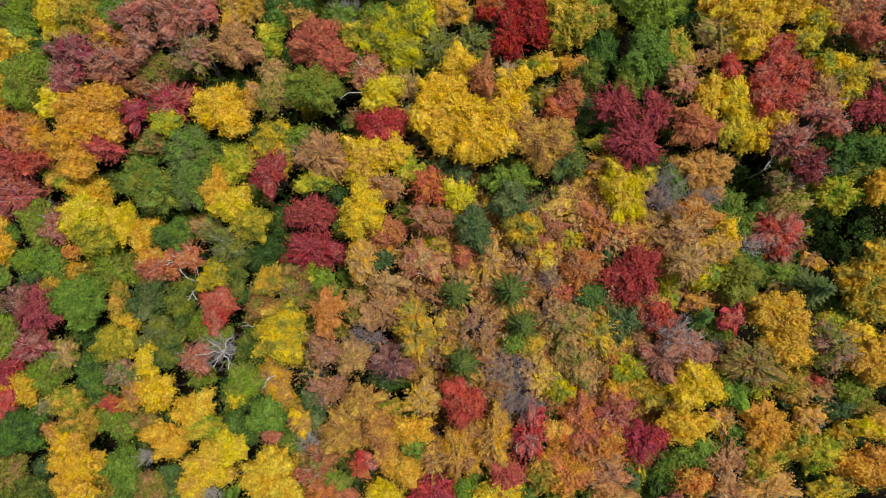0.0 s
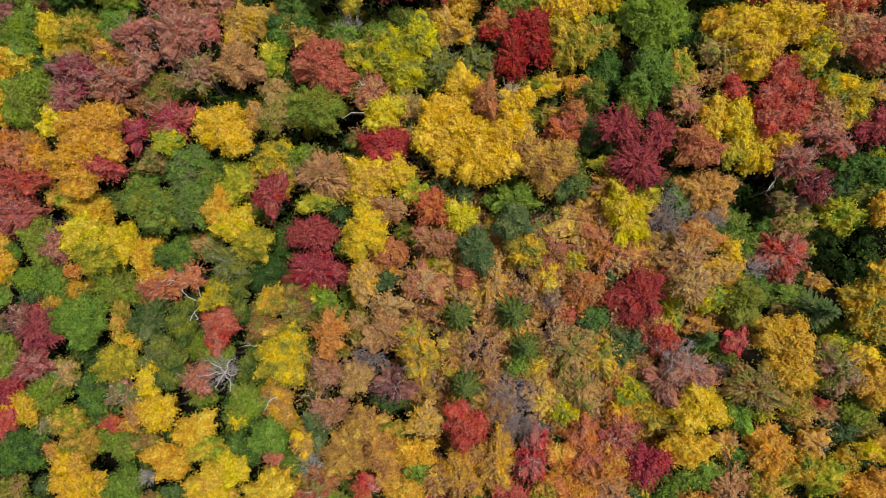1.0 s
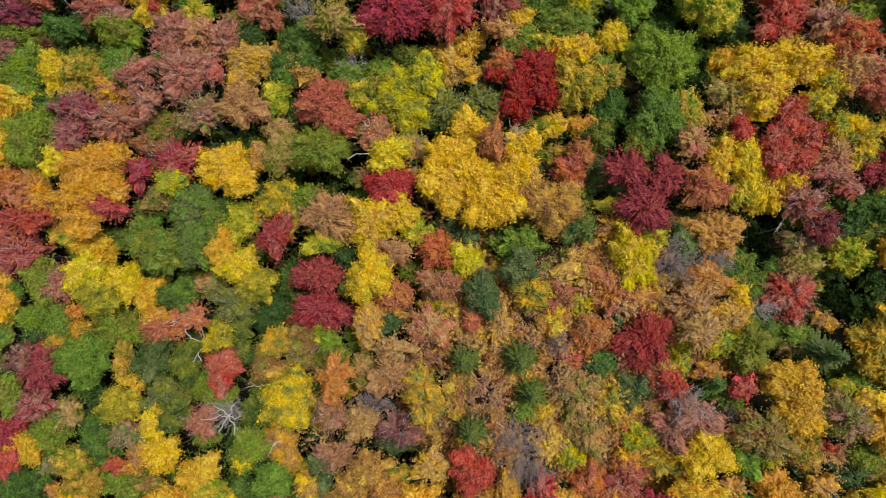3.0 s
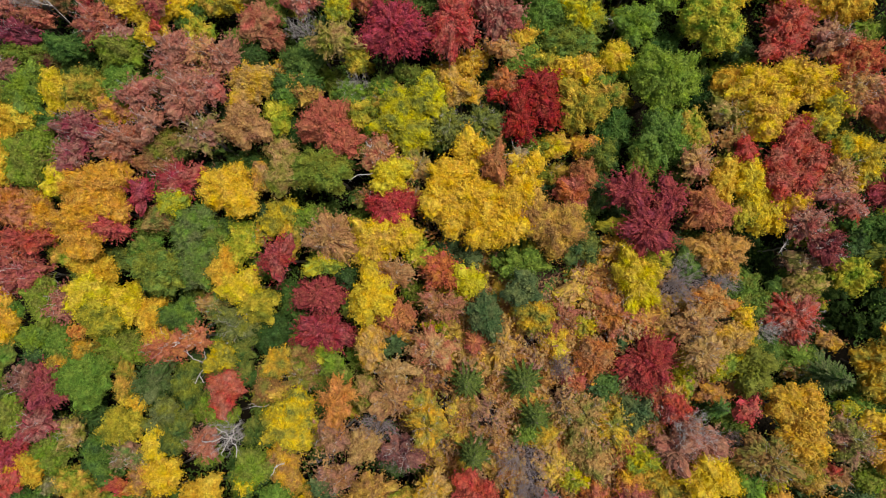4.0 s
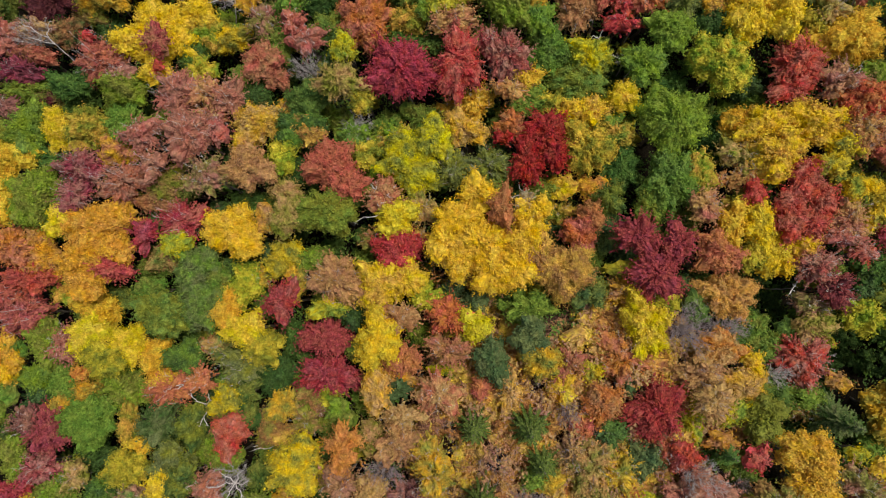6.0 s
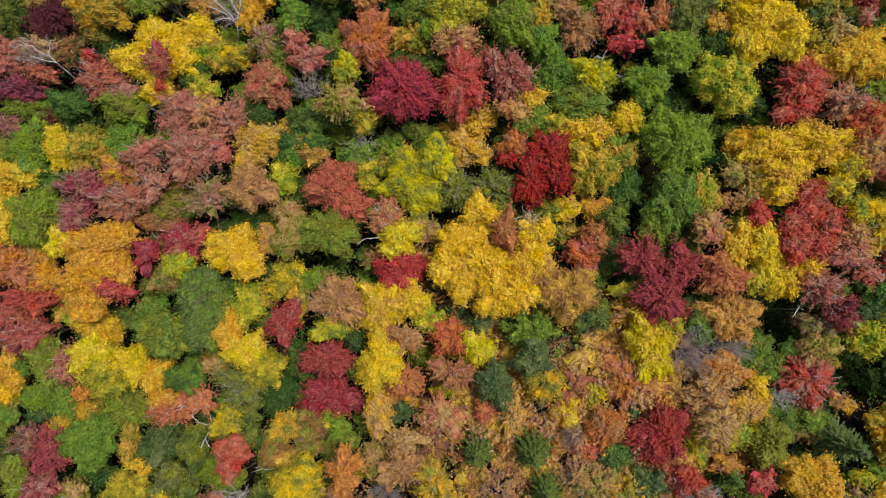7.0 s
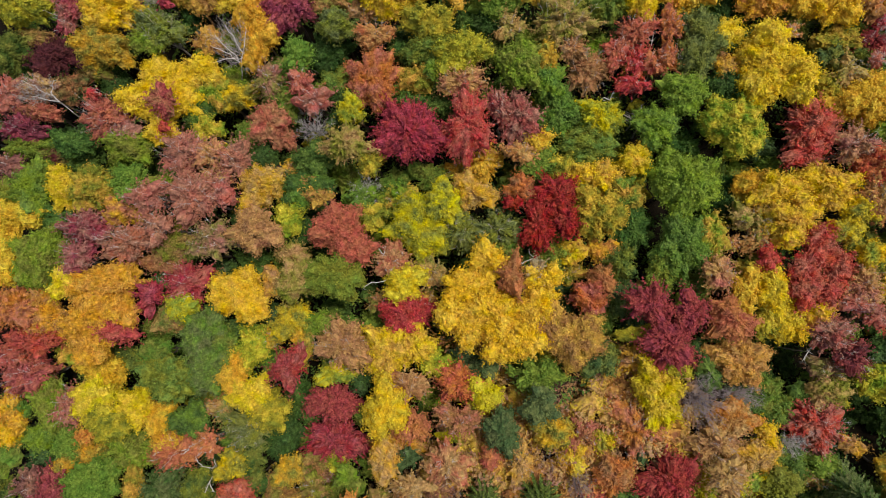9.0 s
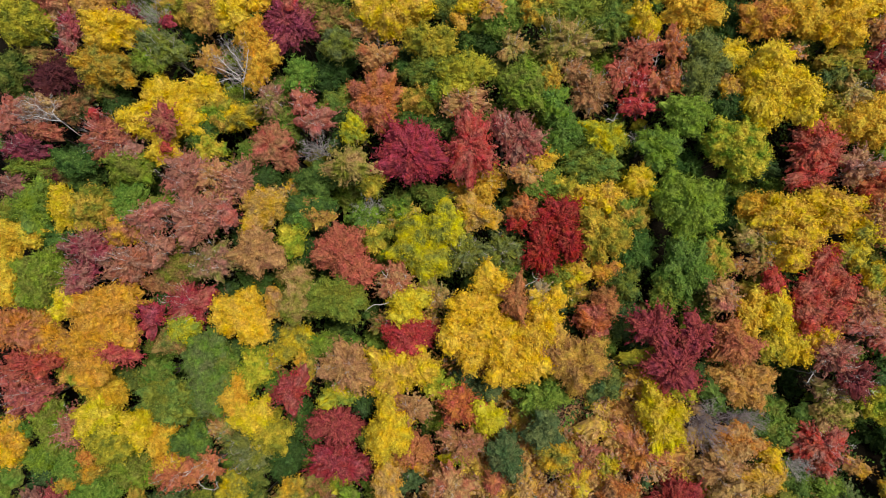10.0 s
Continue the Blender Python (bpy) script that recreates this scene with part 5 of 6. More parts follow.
dense("amber", "lime", (38.7, -24.6, 13.0, 2.2, 3.0))
dense("lime", "lemon", (40.8, -26.3, 12.9, 2.3, 3.2))
dense("blue_green", "blue_green", (45.7, -21.1, 9.8, 2.8, 1.9))
dense("olive", "rust", (49.5, -22.3, 9.3, 2.9, 2.3))
dense("lime", "olive", (47.9, -19.1, 11.2, 2.0, 1.7))
thin("tan", "rust", (44.6, -19.0, 9.6, 2.1, 1.7))
dense("scarlet", "rust", (42.1, -17.0, 11.8, 1.1, 0.9))
dense("blue_green", "deep_green", (44.6, -24.3, 9.9, 2.1, 1.6))
dense("blue_green", "deep_green", (48.0, -24.9, 10.0, 1.7, 1.5))
dense("amber", "olive", (45.0, -24.8, 12.1, 1.4, 1.8))
dense("lemon", "amber", (49.0, -23.7, 12.7, 2.2, 1.8))
dense("amber", "amber", (47.8, -28.9, 12.5, 4.8, 3.5))
dense("olive", "rust", (45.0, -29.5, 10.8, 1.9, 2.2))
dense("golden", "olive", (41.6, -30.9, 14.1, 2.6, 1.6))
dense("lime", "amber", (33.3, -26.8, 13.6, 3.0, 2.2))
thin("rust", "tan", (28.3, -26.1, 13.8, 3.3, 3.3))
dense("green", "lime", (24.7, -24.6, 13.7, 2.7, 2.0))
dense("green", "olive", (21.7, -26.8, 12.6, 2.2, 2.7))
dense("orange", "amber", (24.0, -28.0, 14.6, 2.5, 2.1))
thin("tan", "amber", (33.2, -29.9, 13.5, 5.0, 2.2))
thin("rust", "tan", (28.4, -30.1, 14.5, 2.8, 1.5))
dense("deep_green", "deep_green", (40.4, -31.5, 10.2, 2.4, 1.9))
dense("scarlet", "scarlet", (20.3, -21.6, 15.3, 1.1, 1.2))
snag((-61.0, 61.5), ((-61.0, 61.5, 10.5), (-61.3, 62.7, 14.0), (-63.0, 64.1, 16.0), (-65.1, 65.7, 16.5)), ((-61.3, 62.7, 14.0), (-62.3, 62.7, 15.5), (-63.7, 63.0, 16.5)), ((-61.6, 62.9, 14.0), (-61.6, 63.7, 15.5), (-60.3, 65.0, 16.5)))
snag((-34.5, 63.6), ((-34.5, 63.6, 10.0), (-32.8, 64.4, 14.0), (-31.5, 66.1, 16.0), (-30.6, 68.0, 17.0)), ((-32.8, 64.4, 14.0), (-33.7, 65.9, 16.0), (-35.2, 67.9, 17.0)), ((-32.2, 65.0, 15.0), (-33.4, 64.6, 16.0), (-35.7, 64.5, 16.0)), ((-32.1, 65.7, 15.0), (-32.7, 67.2, 16.0), (-33.6, 69.2, 17.0)), ((-32.8, 64.4, 14.0), (-33.6, 65.3, 16.0), (-35.7, 66.3, 17.0)))
snag((-13.9, 34.3), ((-13.9, 34.3, 14.9), (-15.5, 35.4, 15.9), (-16.6, 36.0, 16.9)), ((-13.9, 34.3, 14.9), (-13.2, 32.8, 15.9), (-12.4, 31.8, 15.9)), ((-13.9, 34.3, 14.9), (-14.2, 33.7, 16.9), (-14.8, 34.5, 16.9)))
snag((-12.4, 31.8), ((-12.4, 31.8, 14.5), (-13.6, 30.1, 15.5), (-15.6, 30.0, 16.5), (-17.8, 29.6, 16.5)), ((-13.6, 30.1, 15.5), (-14.1, 31.3, 16.5), (-14.4, 32.9, 16.5)))
snag((6.5, 30.0), ((6.5, 30.0, 13.0), (6.0, 30.9, 15.0), (5.4, 31.8, 17.0)), ((6.0, 30.9, 15.0), (4.4, 30.3, 16.0), (3.0, 30.7, 16.0)))
snag((25.2, 49.3), ((25.2, 49.3, 7.6), (23.5, 49.4, 9.6), (22.3, 49.2, 10.6)), ((23.5, 49.4, 9.6), (24.1, 50.4, 10.6), (24.5, 51.4, 10.6)), ((23.5, 49.4, 9.6), (22.2, 50.5, 9.6), (21.3, 50.9, 9.6)))
snag((20.0, 51.3), ((20.0, 51.3, 11.5), (19.5, 51.8, 13.5), (19.9, 52.7, 14.5)), ((19.5, 51.8, 13.5), (18.6, 52.1, 14.5), (18.2, 51.8, 14.5)))
snag((26.0, 55.3), ((26.0, 55.3, 8.9), (26.0, 56.8, 11.9), (26.3, 59.3, 13.9), (26.8, 62.9, 14.9)), ((26.0, 56.8, 11.9), (24.4, 55.4, 12.9), (23.2, 54.2, 13.9)), ((26.3, 59.3, 13.9), (25.2, 60.3, 14.9), (24.5, 61.0, 14.9)))
snag((-37.6, 8.3), ((-37.6, 8.3, 10.4), (-37.9, 8.9, 12.4), (-38.5, 8.7, 13.4)), ((-37.9, 8.9, 12.4), (-36.8, 9.8, 13.4), (-37.1, 10.4, 13.4)))
snag((-43.2, 6.3), ((-43.2, 6.3, 11.7), (-43.6, 6.8, 12.7), (-44.2, 7.7, 13.7), (-44.4, 8.4, 13.7)), ((-43.2, 6.3, 11.7), (-42.1, 7.0, 12.7), (-41.8, 7.8, 13.7)), ((-43.1, 5.3, 11.7), (-43.4, 4.5, 12.7), (-43.5, 3.5, 13.7)), ((-43.2, 4.8, 12.7), (-42.4, 3.9, 13.7), (-42.3, 3.5, 13.7)))
snag((-45.8, 9.5), ((-45.8, 9.5, 12.6), (-46.0, 9.3, 13.6), (-46.8, 9.0, 13.6)), ((-45.8, 9.5, 12.6), (-45.9, 9.7, 13.6), (-46.5, 9.6, 13.6)))
snag((-34.9, -1.2), ((-34.9, -1.2, 9.7), (-36.4, -1.1, 9.7), (-37.1, -1.1, 10.7)), ((-36.4, -1.1, 9.7), (-36.4, -0.5, 10.7), (-37.0, -0.6, 10.7)))
snag((-37.6, -4.9), ((-37.6, -4.9, 14.2), (-38.2, -4.3, 15.2), (-39.8, -4.3, 16.2), (-41.9, -4.3, 16.2)), ((-38.2, -4.3, 15.2), (-37.4, -3.0, 16.2), (-36.6, -2.5, 16.2)), ((-38.2, -4.3, 15.2), (-38.7, -5.2, 16.2), (-39.4, -6.3, 16.2)), ((-38.2, -4.3, 15.2), (-38.9, -3.2, 16.2), (-39.7, -2.7, 16.2)), ((-38.2, -4.3, 15.2), (-37.1, -5.8, 16.2), (-37.3, -6.9, 16.2)))
snag((-0.5, 0.1), ((-0.5, 0.1, 10.6), (-0.4, 2.9, 13.6), (-0.1, 5.8, 17.6)), ((-0.4, 2.9, 13.6), (0.1, 3.9, 15.6), (0.3, 4.7, 15.6)))
snag((43.3, 13.5), ((43.3, 13.5, 6.6), (42.6, 14.2, 9.6), (42.2, 15.2, 11.6)), ((42.6, 14.2, 9.6), (41.6, 13.5, 10.6), (41.1, 12.9, 10.6)))
snag((-32.1, -8.4), ((-32.1, -8.4, 14.4), (-32.2, -8.9, 15.4), (-32.9, -9.9, 15.4)), ((-32.2, -8.9, 15.4), (-31.6, -8.6, 15.4), (-30.9, -8.4, 15.4)))
edge("ruby", "crimson", (7.0, -33.7, 12.7, 3.1, 3.1))
edge("golden", "amber", (-28.4, -34.2, 14.8, 3.5, 3.0))
edge("tan", "rust", (-74.6, 81.2, 12.6, 3.0, 3.0))
edge("golden", "amber", (-42.4, 84.4, 14.0, 2.8, 2.5))
edge("rust", "amber", (41.8, 72.1, 12.8, 2.3, 2.0))
edge("salmon", "dusty_pink", (-83.2, 55.3, 14.0, 2.9, 2.9))
edge("amber", "golden", (-10.3, -33.8, 13.8, 3.3, 3.4))
edge("tan", "rust", (34.5, 75.6, 12.6, 3.8, 3.6))
edge("salmon", "dusty_pink", (28.1, -34.6, 13.7, 2.5, 2.5))
edge("rust", "amber", (-0.7, 85.9, 14.4, 2.3, 2.0))
edge("olive", "lime", (-16.6, 84.7, 12.1, 3.3, 3.0))
edge("tan", "rust", (-72.4, 87.9, 13.0, 3.0, 2.7))
dense("lime", "olive", (20.2, 61.6, 9.1, 1.6, 1.5))
edge("deep_green", "green", (58.0, -27.5, 14.4, 3.4, 3.0))
dense("deep_green", "blue_green", (10.0, 25.7, 7.2, 2.7, 2.6))
dense("green", "olive", (-7.2, 44.7, 10.6, 2.4, 2.3))
edge("golden", "amber", (-36.4, -27.3, 15.2, 2.5, 2.4))
edge("lime", "olive", (34.9, -38.3, 15.0, 2.6, 2.5))
edge("lime", "olive", (57.7, -12.8, 11.2, 2.3, 2.2))
edge("salmon", "dusty_pink", (-71.7, 95.5, 15.4, 2.3, 2.1))
dense("olive", "green", (50.1, 15.3, 5.0, 1.9, 1.6))
dense("rust", "dusty_pink", (27.2, -3.2, 12.0, 2.1, 1.8))
edge("deep_green", "green", (-61.5, 86.3, 14.7, 2.4, 2.2))
edge("green", "lime", (-82.4, 95.7, 13.0, 3.8, 3.2))
edge("tan", "rust", (55.4, 71.7, 13.5, 3.5, 3.9))
edge("rust", "amber", (-3.2, -35.2, 14.4, 2.3, 2.4))
edge("lime", "olive", (-84.2, -20.4, 12.9, 3.9, 3.4))
edge("salmon", "dusty_pink", (-84.2, -27.9, 14.3, 3.2, 3.1))
edge("rust", "amber", (-85.7, -6.2, 12.2, 3.6, 2.9))
edge("salmon", "dusty_pink", (-47.3, 93.5, 14.3, 2.3, 2.5))
edge("deep_green", "green", (-73.6, 61.5, 12.5, 2.3, 2.3))
edge("ruby", "crimson", (28.0, 71.7, 13.6, 2.4, 2.0))
edge("deep_green", "green", (-23.7, 84.6, 14.5, 3.2, 3.4))
edge("salmon", "dusty_pink", (42.2, -36.6, 15.5, 2.3, 2.2))
edge("olive", "lime", (17.4, -38.1, 13.6, 2.2, 2.3))
edge("deep_green", "green", (53.0, 76.9, 13.6, 3.4, 3.1))
edge("golden", "amber", (-82.2, 85.9, 12.5, 3.1, 3.2))
edge("ruby", "crimson", (-87.6, 2.6, 13.8, 4.2, 3.9))
edge("tan", "rust", (-58.1, -29.5, 14.6, 3.0, 2.8))
dense("deep_green", "blue_green", (-20.3, 17.1, 11.6, 2.4, 2.2))
edge("green", "lime", (-41.1, -35.6, 13.1, 3.0, 3.1))
edge("ruby", "crimson", (-37.2, -32.5, 15.0, 2.5, 2.7))
edge("ruby", "crimson", (57.2, -42.5, 13.9, 4.0, 3.9))
dense("olive", "green", (-35.7, -1.6, 7.5, 1.7, 1.8))
edge("ruby", "crimson", (-74.4, -27.1, 14.3, 2.3, 2.2))
edge("golden", "amber", (-75.5, 49.9, 13.4, 2.6, 2.6))
edge("tan", "rust", (68.1, 61.9, 11.7, 4.1, 3.7))
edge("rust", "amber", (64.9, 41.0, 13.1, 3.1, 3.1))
dense("olive", "green", (-63.6, 27.3, 6.8, 2.1, 2.1))
edge("olive", "lime", (-85.5, 9.7, 13.8, 3.1, 3.0))
edge("ruby", "crimson", (-11.4, 86.0, 13.0, 3.1, 2.9))
edge("green", "lime", (-82.0, 68.1, 12.9, 3.0, 2.7))
dense("olive", "green", (-74.4, 6.9, 7.0, 1.6, 1.5))
edge("tan", "rust", (58.8, -19.5, 12.2, 4.2, 4.6))
edge("amber", "golden", (-65.6, 93.6, 13.7, 3.9, 4.0))
edge("green", "lime", (-77.5, 43.7, 14.4, 3.2, 2.6))
dense("lime", "olive", (20.1, 44.8, 6.7, 2.1, 1.7))
dense("deep_green", "green", (-39.8, -10.1, 7.4, 2.5, 2.5))
edge("golden", "amber", (71.5, 46.8, 14.2, 3.0, 2.7))
edge("golden", "amber", (64.9, 10.6, 14.1, 3.4, 3.6))
edge("amber", "golden", (-64.7, -28.4, 15.2, 2.8, 2.7))
dense("green", "olive", (58.4, 36.0, 7.0, 1.9, 2.0))
dense("deep_green", "green", (-71.0, 68.5, 8.1, 2.4, 2.4))
edge("olive", "lime", (64.8, 21.6, 13.3, 2.6, 2.4))
edge("green", "lime", (-50.1, -33.4, 13.4, 3.1, 3.3))
edge("ruby", "crimson", (67.7, 70.1, 12.8, 3.8, 3.9))
edge("ruby", "crimson", (-80.4, 0.2, 11.5, 3.7, 3.6))
edge("amber", "golden", (-77.3, 29.0, 13.6, 3.8, 3.8))
edge("salmon", "dusty_pink", (69.2, 25.7, 13.5, 2.9, 2.5))
edge("amber", "golden", (9.8, 79.4, 13.1, 2.8, 3.0))
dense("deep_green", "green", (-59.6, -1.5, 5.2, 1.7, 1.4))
edge("olive", "lime", (58.3, -35.2, 13.9, 2.6, 2.8))
edge("amber", "golden", (-30.3, 84.2, 14.4, 3.3, 2.8))
edge("golden", "amber", (-79.9, -32.9, 14.9, 3.3, 3.2))
edge("amber", "golden", (63.3, 66.3, 13.2, 2.3, 2.3))
edge("salmon", "dusty_pink", (-51.4, -28.9, 13.1, 2.3, 2.4))
dense("green", "lime", (-51.4, 20.8, 6.3, 2.5, 2.7))
edge("deep_green", "green", (-35.3, 90.8, 12.1, 4.0, 3.7))
edge("salmon", "dusty_pink", (-82.5, 78.0, 14.2, 3.9, 3.6))
edge("tan", "rust", (65.5, 31.3, 14.8, 3.1, 3.3))
edge("salmon", "dusty_pink", (70.7, 34.6, 13.4, 3.7, 3.0))
edge("amber", "golden", (60.8, 61.9, 12.5, 4.0, 3.5))
dense("green", "lime", (-33.3, 42.6, 11.0, 1.6, 1.4))
dense("deep_green", "green", (58.7, 53.2, 7.1, 2.3, 2.4))
edge("tan", "rust", (-40.3, -28.3, 13.8, 2.3, 2.0))
edge("olive", "lime", (13.2, 75.2, 14.0, 2.2, 2.3))
edge("rust", "amber", (-86.5, 28.1, 14.0, 3.8, 3.6))
edge("deep_green", "green", (36.1, 69.7, 14.9, 3.4, 3.3))
edge("deep_green", "green", (66.5, 51.4, 15.2, 2.4, 2.0))
dense("deep_green", "blue_green", (8.8, 66.2, 8.9, 2.1, 1.7))
dense("green", "lime", (-30.4, 33.6, 10.1, 1.6, 1.6))
dense("lime", "olive", (-57.1, 53.7, 5.8, 2.3, 2.5))
edge("golden", "amber", (-18.5, 79.6, 14.7, 2.8, 2.4))
edge("olive", "lime", (26.1, 78.3, 12.7, 3.1, 3.4))
dense("deep_green", "blue_green", (53.2, 12.4, 6.8, 2.0, 2.0))
dense("olive", "green", (38.4, 5.8, 5.8, 2.4, 2.3))
dense("deep_green", "blue_green", (40.1, 43.3, 9.2, 2.5, 2.2))
dense("deep_green", "green", (-25.0, 38.6, 8.5, 2.0, 2.0))
edge("ruby", "crimson", (-82.9, 38.1, 15.1, 3.1, 2.5))
edge("tan", "rust", (-0.2, 78.3, 12.7, 2.6, 2.3))
edge("rust", "amber", (45.5, -42.7, 12.2, 4.1, 3.8))
edge("amber", "golden", (63.3, 4.4, 11.2, 3.6, 3.1))
edge("olive", "lime", (48.1, 72.1, 14.9, 3.1, 2.7))
sparse("rust", "tan", (-1.4, -15.2, 11.9, 2.2, 2.4))
dense("deep_green", "green", (-46.8, 24.3, 7.2, 1.7, 1.6))
edge("amber", "golden", (-17.5, -35.8, 15.5, 2.3, 2.5))
dense("green", "olive", (-35.0, 55.2, 7.8, 2.4, 2.4))
edge("salmon", "dusty_pink", (-81.9, 33.6, 13.0, 2.5, 2.5))
dense("deep_green", "blue_green", (19.6, 21.4, 7.5, 2.2, 1.9))
dense("deep_green", "green", (58.1, 40.2, 8.3, 2.2, 1.9))
edge("green", "lime", (10.1, -37.3, 12.8, 2.4, 2.0))
edge("ruby", "crimson", (-62.4, -33.0, 15.4, 2.4, 2.4))
edge("tan", "rust", (-55.1, 91.6, 14.2, 2.9, 2.7))
dense("deep_green", "green", (33.6, 7.7, 7.5, 2.6, 2.6))
edge("amber", "golden", (23.0, -40.3, 15.6, 2.2, 2.1))
edge("olive", "lime", (-76.1, 98.4, 14.5, 3.6, 3.1))
edge("tan", "rust", (0.9, -37.0, 12.7, 2.8, 2.9))
dense("lime", "olive", (10.4, 32.7, 7.7, 1.6, 1.6))
dense("deep_green", "green", (-37.8, -23.4, 7.1, 1.9, 1.6))
dense("deep_green", "green", (-31.8, 61.9, 9.2, 1.9, 2.0))
dense("olive", "green", (-42.3, 4.7, 7.0, 2.3, 2.3))
dense("green", "olive", (-19.9, 11.6, 11.7, 1.7, 1.4))
edge("golden", "amber", (19.3, 76.7, 14.7, 2.4, 2.3))
edge("ruby", "crimson", (-86.6, -32.7, 14.5, 2.8, 3.0))
dense("deep_green", "green", (37.8, -31.8, 8.3, 2.6, 2.2))
dense("lime", "olive", (9.5, 62.7, 10.9, 1.7, 1.7))
dense("green", "olive", (48.8, 56.9, 6.9, 2.1, 2.0))
edge("rust", "amber", (-86.6, 16.4, 13.6, 3.7, 3.9))
edge("salmon", "dusty_pink", (-48.3, 84.2, 14.1, 3.7, 3.3))
edge("rust", "amber", (51.6, -34.6, 13.8, 3.9, 3.3))
dense("lime", "olive", (58.5, 43.0, 7.5, 2.9, 2.4))
dense("olive", "green", (-25.2, 1.1, 10.4, 2.4, 2.0))
edge("rust", "amber", (-5.2, 78.9, 13.0, 3.3, 3.4))
dense("deep_green", "green", (33.1, 26.2, 7.4, 1.7, 1.5))
dense("deep_green", "green", (-63.1, 75.6, 6.7, 1.7, 1.8))
dense("deep_green", "green", (46.4, -11.4, 7.5, 2.6, 2.4))
edge("amber", "golden", (72.0, 54.9, 14.8, 2.8, 2.2))
dense("deep_green", "green", (26.2, 68.8, 9.4, 3.0, 2.5))
dense("green", "lime", (40.1, 27.3, 8.0, 1.7, 1.4))
edge("olive", "lime", (-83.0, 43.3, 15.3, 2.3, 1.8))
edge("lime", "olive", (-81.1, 50.2, 12.4, 3.5, 3.3))
dense("deep_green", "green", (30.0, 44.8, 9.2, 2.3, 2.0))
dense("olive", "green", (46.4, -14.9, 6.7, 2.6, 2.2))
edge("amber", "golden", (-88.1, -12.2, 12.6, 3.8, 3.1))
edge("olive", "lime", (27.6, -41.7, 15.0, 3.4, 3.4))
edge("rust", "amber", (-82.1, -13.2, 11.6, 2.6, 2.4))
edge("salmon", "dusty_pink", (-67.6, 87.3, 13.1, 2.6, 2.5))
dense("deep_green", "blue_green", (26.4, 15.9, 9.6, 1.9, 1.6))
edge("ruby", "crimson", (-83.8, 90.5, 14.8, 2.7, 2.7))
edge("salmon", "dusty_pink", (-81.7, 62.0, 14.2, 3.2, 2.8))
dense("green", "olive", (50.1, -18.7, 7.5, 2.4, 2.2))
edge("deep_green", "green", (39.2, -41.3, 12.7, 3.0, 3.2))
dense("lime", "olive", (-37.7, 72.6, 5.8, 2.9, 2.3))
edge("ruby", "crimson", (-78.9, 23.2, 12.4, 3.3, 2.8))
edge("lime", "olive", (62.7, -11.6, 14.0, 3.5, 3.5))
dense("deep_green", "blue_green", (-51.8, 0.8, 6.2, 1.6, 1.8))
dense("green", "olive", (36.6, 8.2, 6.8, 3.0, 3.1))
edge("green", "lime", (-23.2, -36.4, 13.8, 3.1, 3.0))
edge("rust", "amber", (19.7, 81.2, 15.2, 2.9, 2.4))
edge("tan", "rust", (22.4, 72.4, 13.6, 3.0, 3.2))
dense("lime", "olive", (-19.8, 3.8, 9.4, 1.7, 1.7))
edge("salmon", "dusty_pink", (-18.7, -31.3, 13.4, 3.4, 2.9))
dense("olive", "green", (-69.0, 15.3, 6.5, 1.7, 1.6))
dense("deep_green", "blue_green", (-71.5, -19.5, 7.6, 1.7, 1.8))
dense("lime", "olive", (-14.1, 40.8, 11.4, 1.6, 1.3))
edge("lime", "olive", (-5.5, 85.8, 12.8, 3.3, 3.5))
edge("lime", "olive", (70.2, 39.8, 15.2, 2.7, 2.9))
edge("lime", "olive", (65.0, 16.5, 14.7, 2.4, 2.1))
edge("deep_green", "green", (41.0, 79.1, 12.7, 2.9, 3.2))
dense("deep_green", "blue_green", (-42.4, 1.1, 8.3, 2.1, 1.7))
dense("deep_green", "blue_green", (-17.3, -10.8, 9.3, 1.8, 1.8))
dense("lime", "olive", (-0.5, 64.5, 9.2, 2.0, 2.1))
dense("deep_green", "green", (-30.0, 12.3, 7.1, 2.1, 2.0))
dense("olive", "green", (8.2, 71.1, 7.8, 2.4, 2.0))
dense("green", "lime", (31.8, -19.0, 8.8, 1.6, 1.8))
edge("amber", "golden", (-79.3, -27.7, 15.4, 2.3, 2.2))
dense("deep_green", "green", (40.0, 59.5, 9.9, 1.9, 1.6))
dense("green", "olive", (14.3, 22.1, 9.0, 2.8, 3.0))
edge("tan", "rust", (-78.0, 90.3, 12.9, 2.6, 2.3))
dense("deep_green", "blue_green", (-62.4, 61.3, 5.4, 1.9, 1.8))
dense("deep_green", "green", (-3.8, 54.6, 11.6, 2.8, 2.5))
edge("rust", "amber", (-9.5, 81.0, 15.2, 2.3, 1.9))
edge("rust", "amber", (63.2, 55.9, 14.0, 2.3, 2.5))
edge("tan", "rust", (11.6, 83.7, 12.5, 3.0, 3.0))
dense("olive", "green", (-66.5, 73.8, 7.4, 2.3, 2.1))
dense("deep_green", "blue_green", (-39.4, 34.1, 10.7, 2.0, 1.9))
dense("green", "olive", (-67.7, -11.2, 4.4, 2.2, 2.1))
dense("deep_green", "green", (44.9, 55.8, 7.1, 2.9, 2.4))
sparse("rust", "tan", (-9.3, -9.2, 12.5, 2.3, 2.1))
edge("golden", "amber", (-28.0, 88.9, 15.1, 2.5, 2.1))
edge("amber", "golden", (-86.7, 34.3, 13.0, 2.2, 2.0))
dense("lime", "olive", (38.2, 40.6, 5.8, 2.2, 2.0))
dense("green", "olive", (-26.0, 67.2, 7.3, 2.1, 1.7))
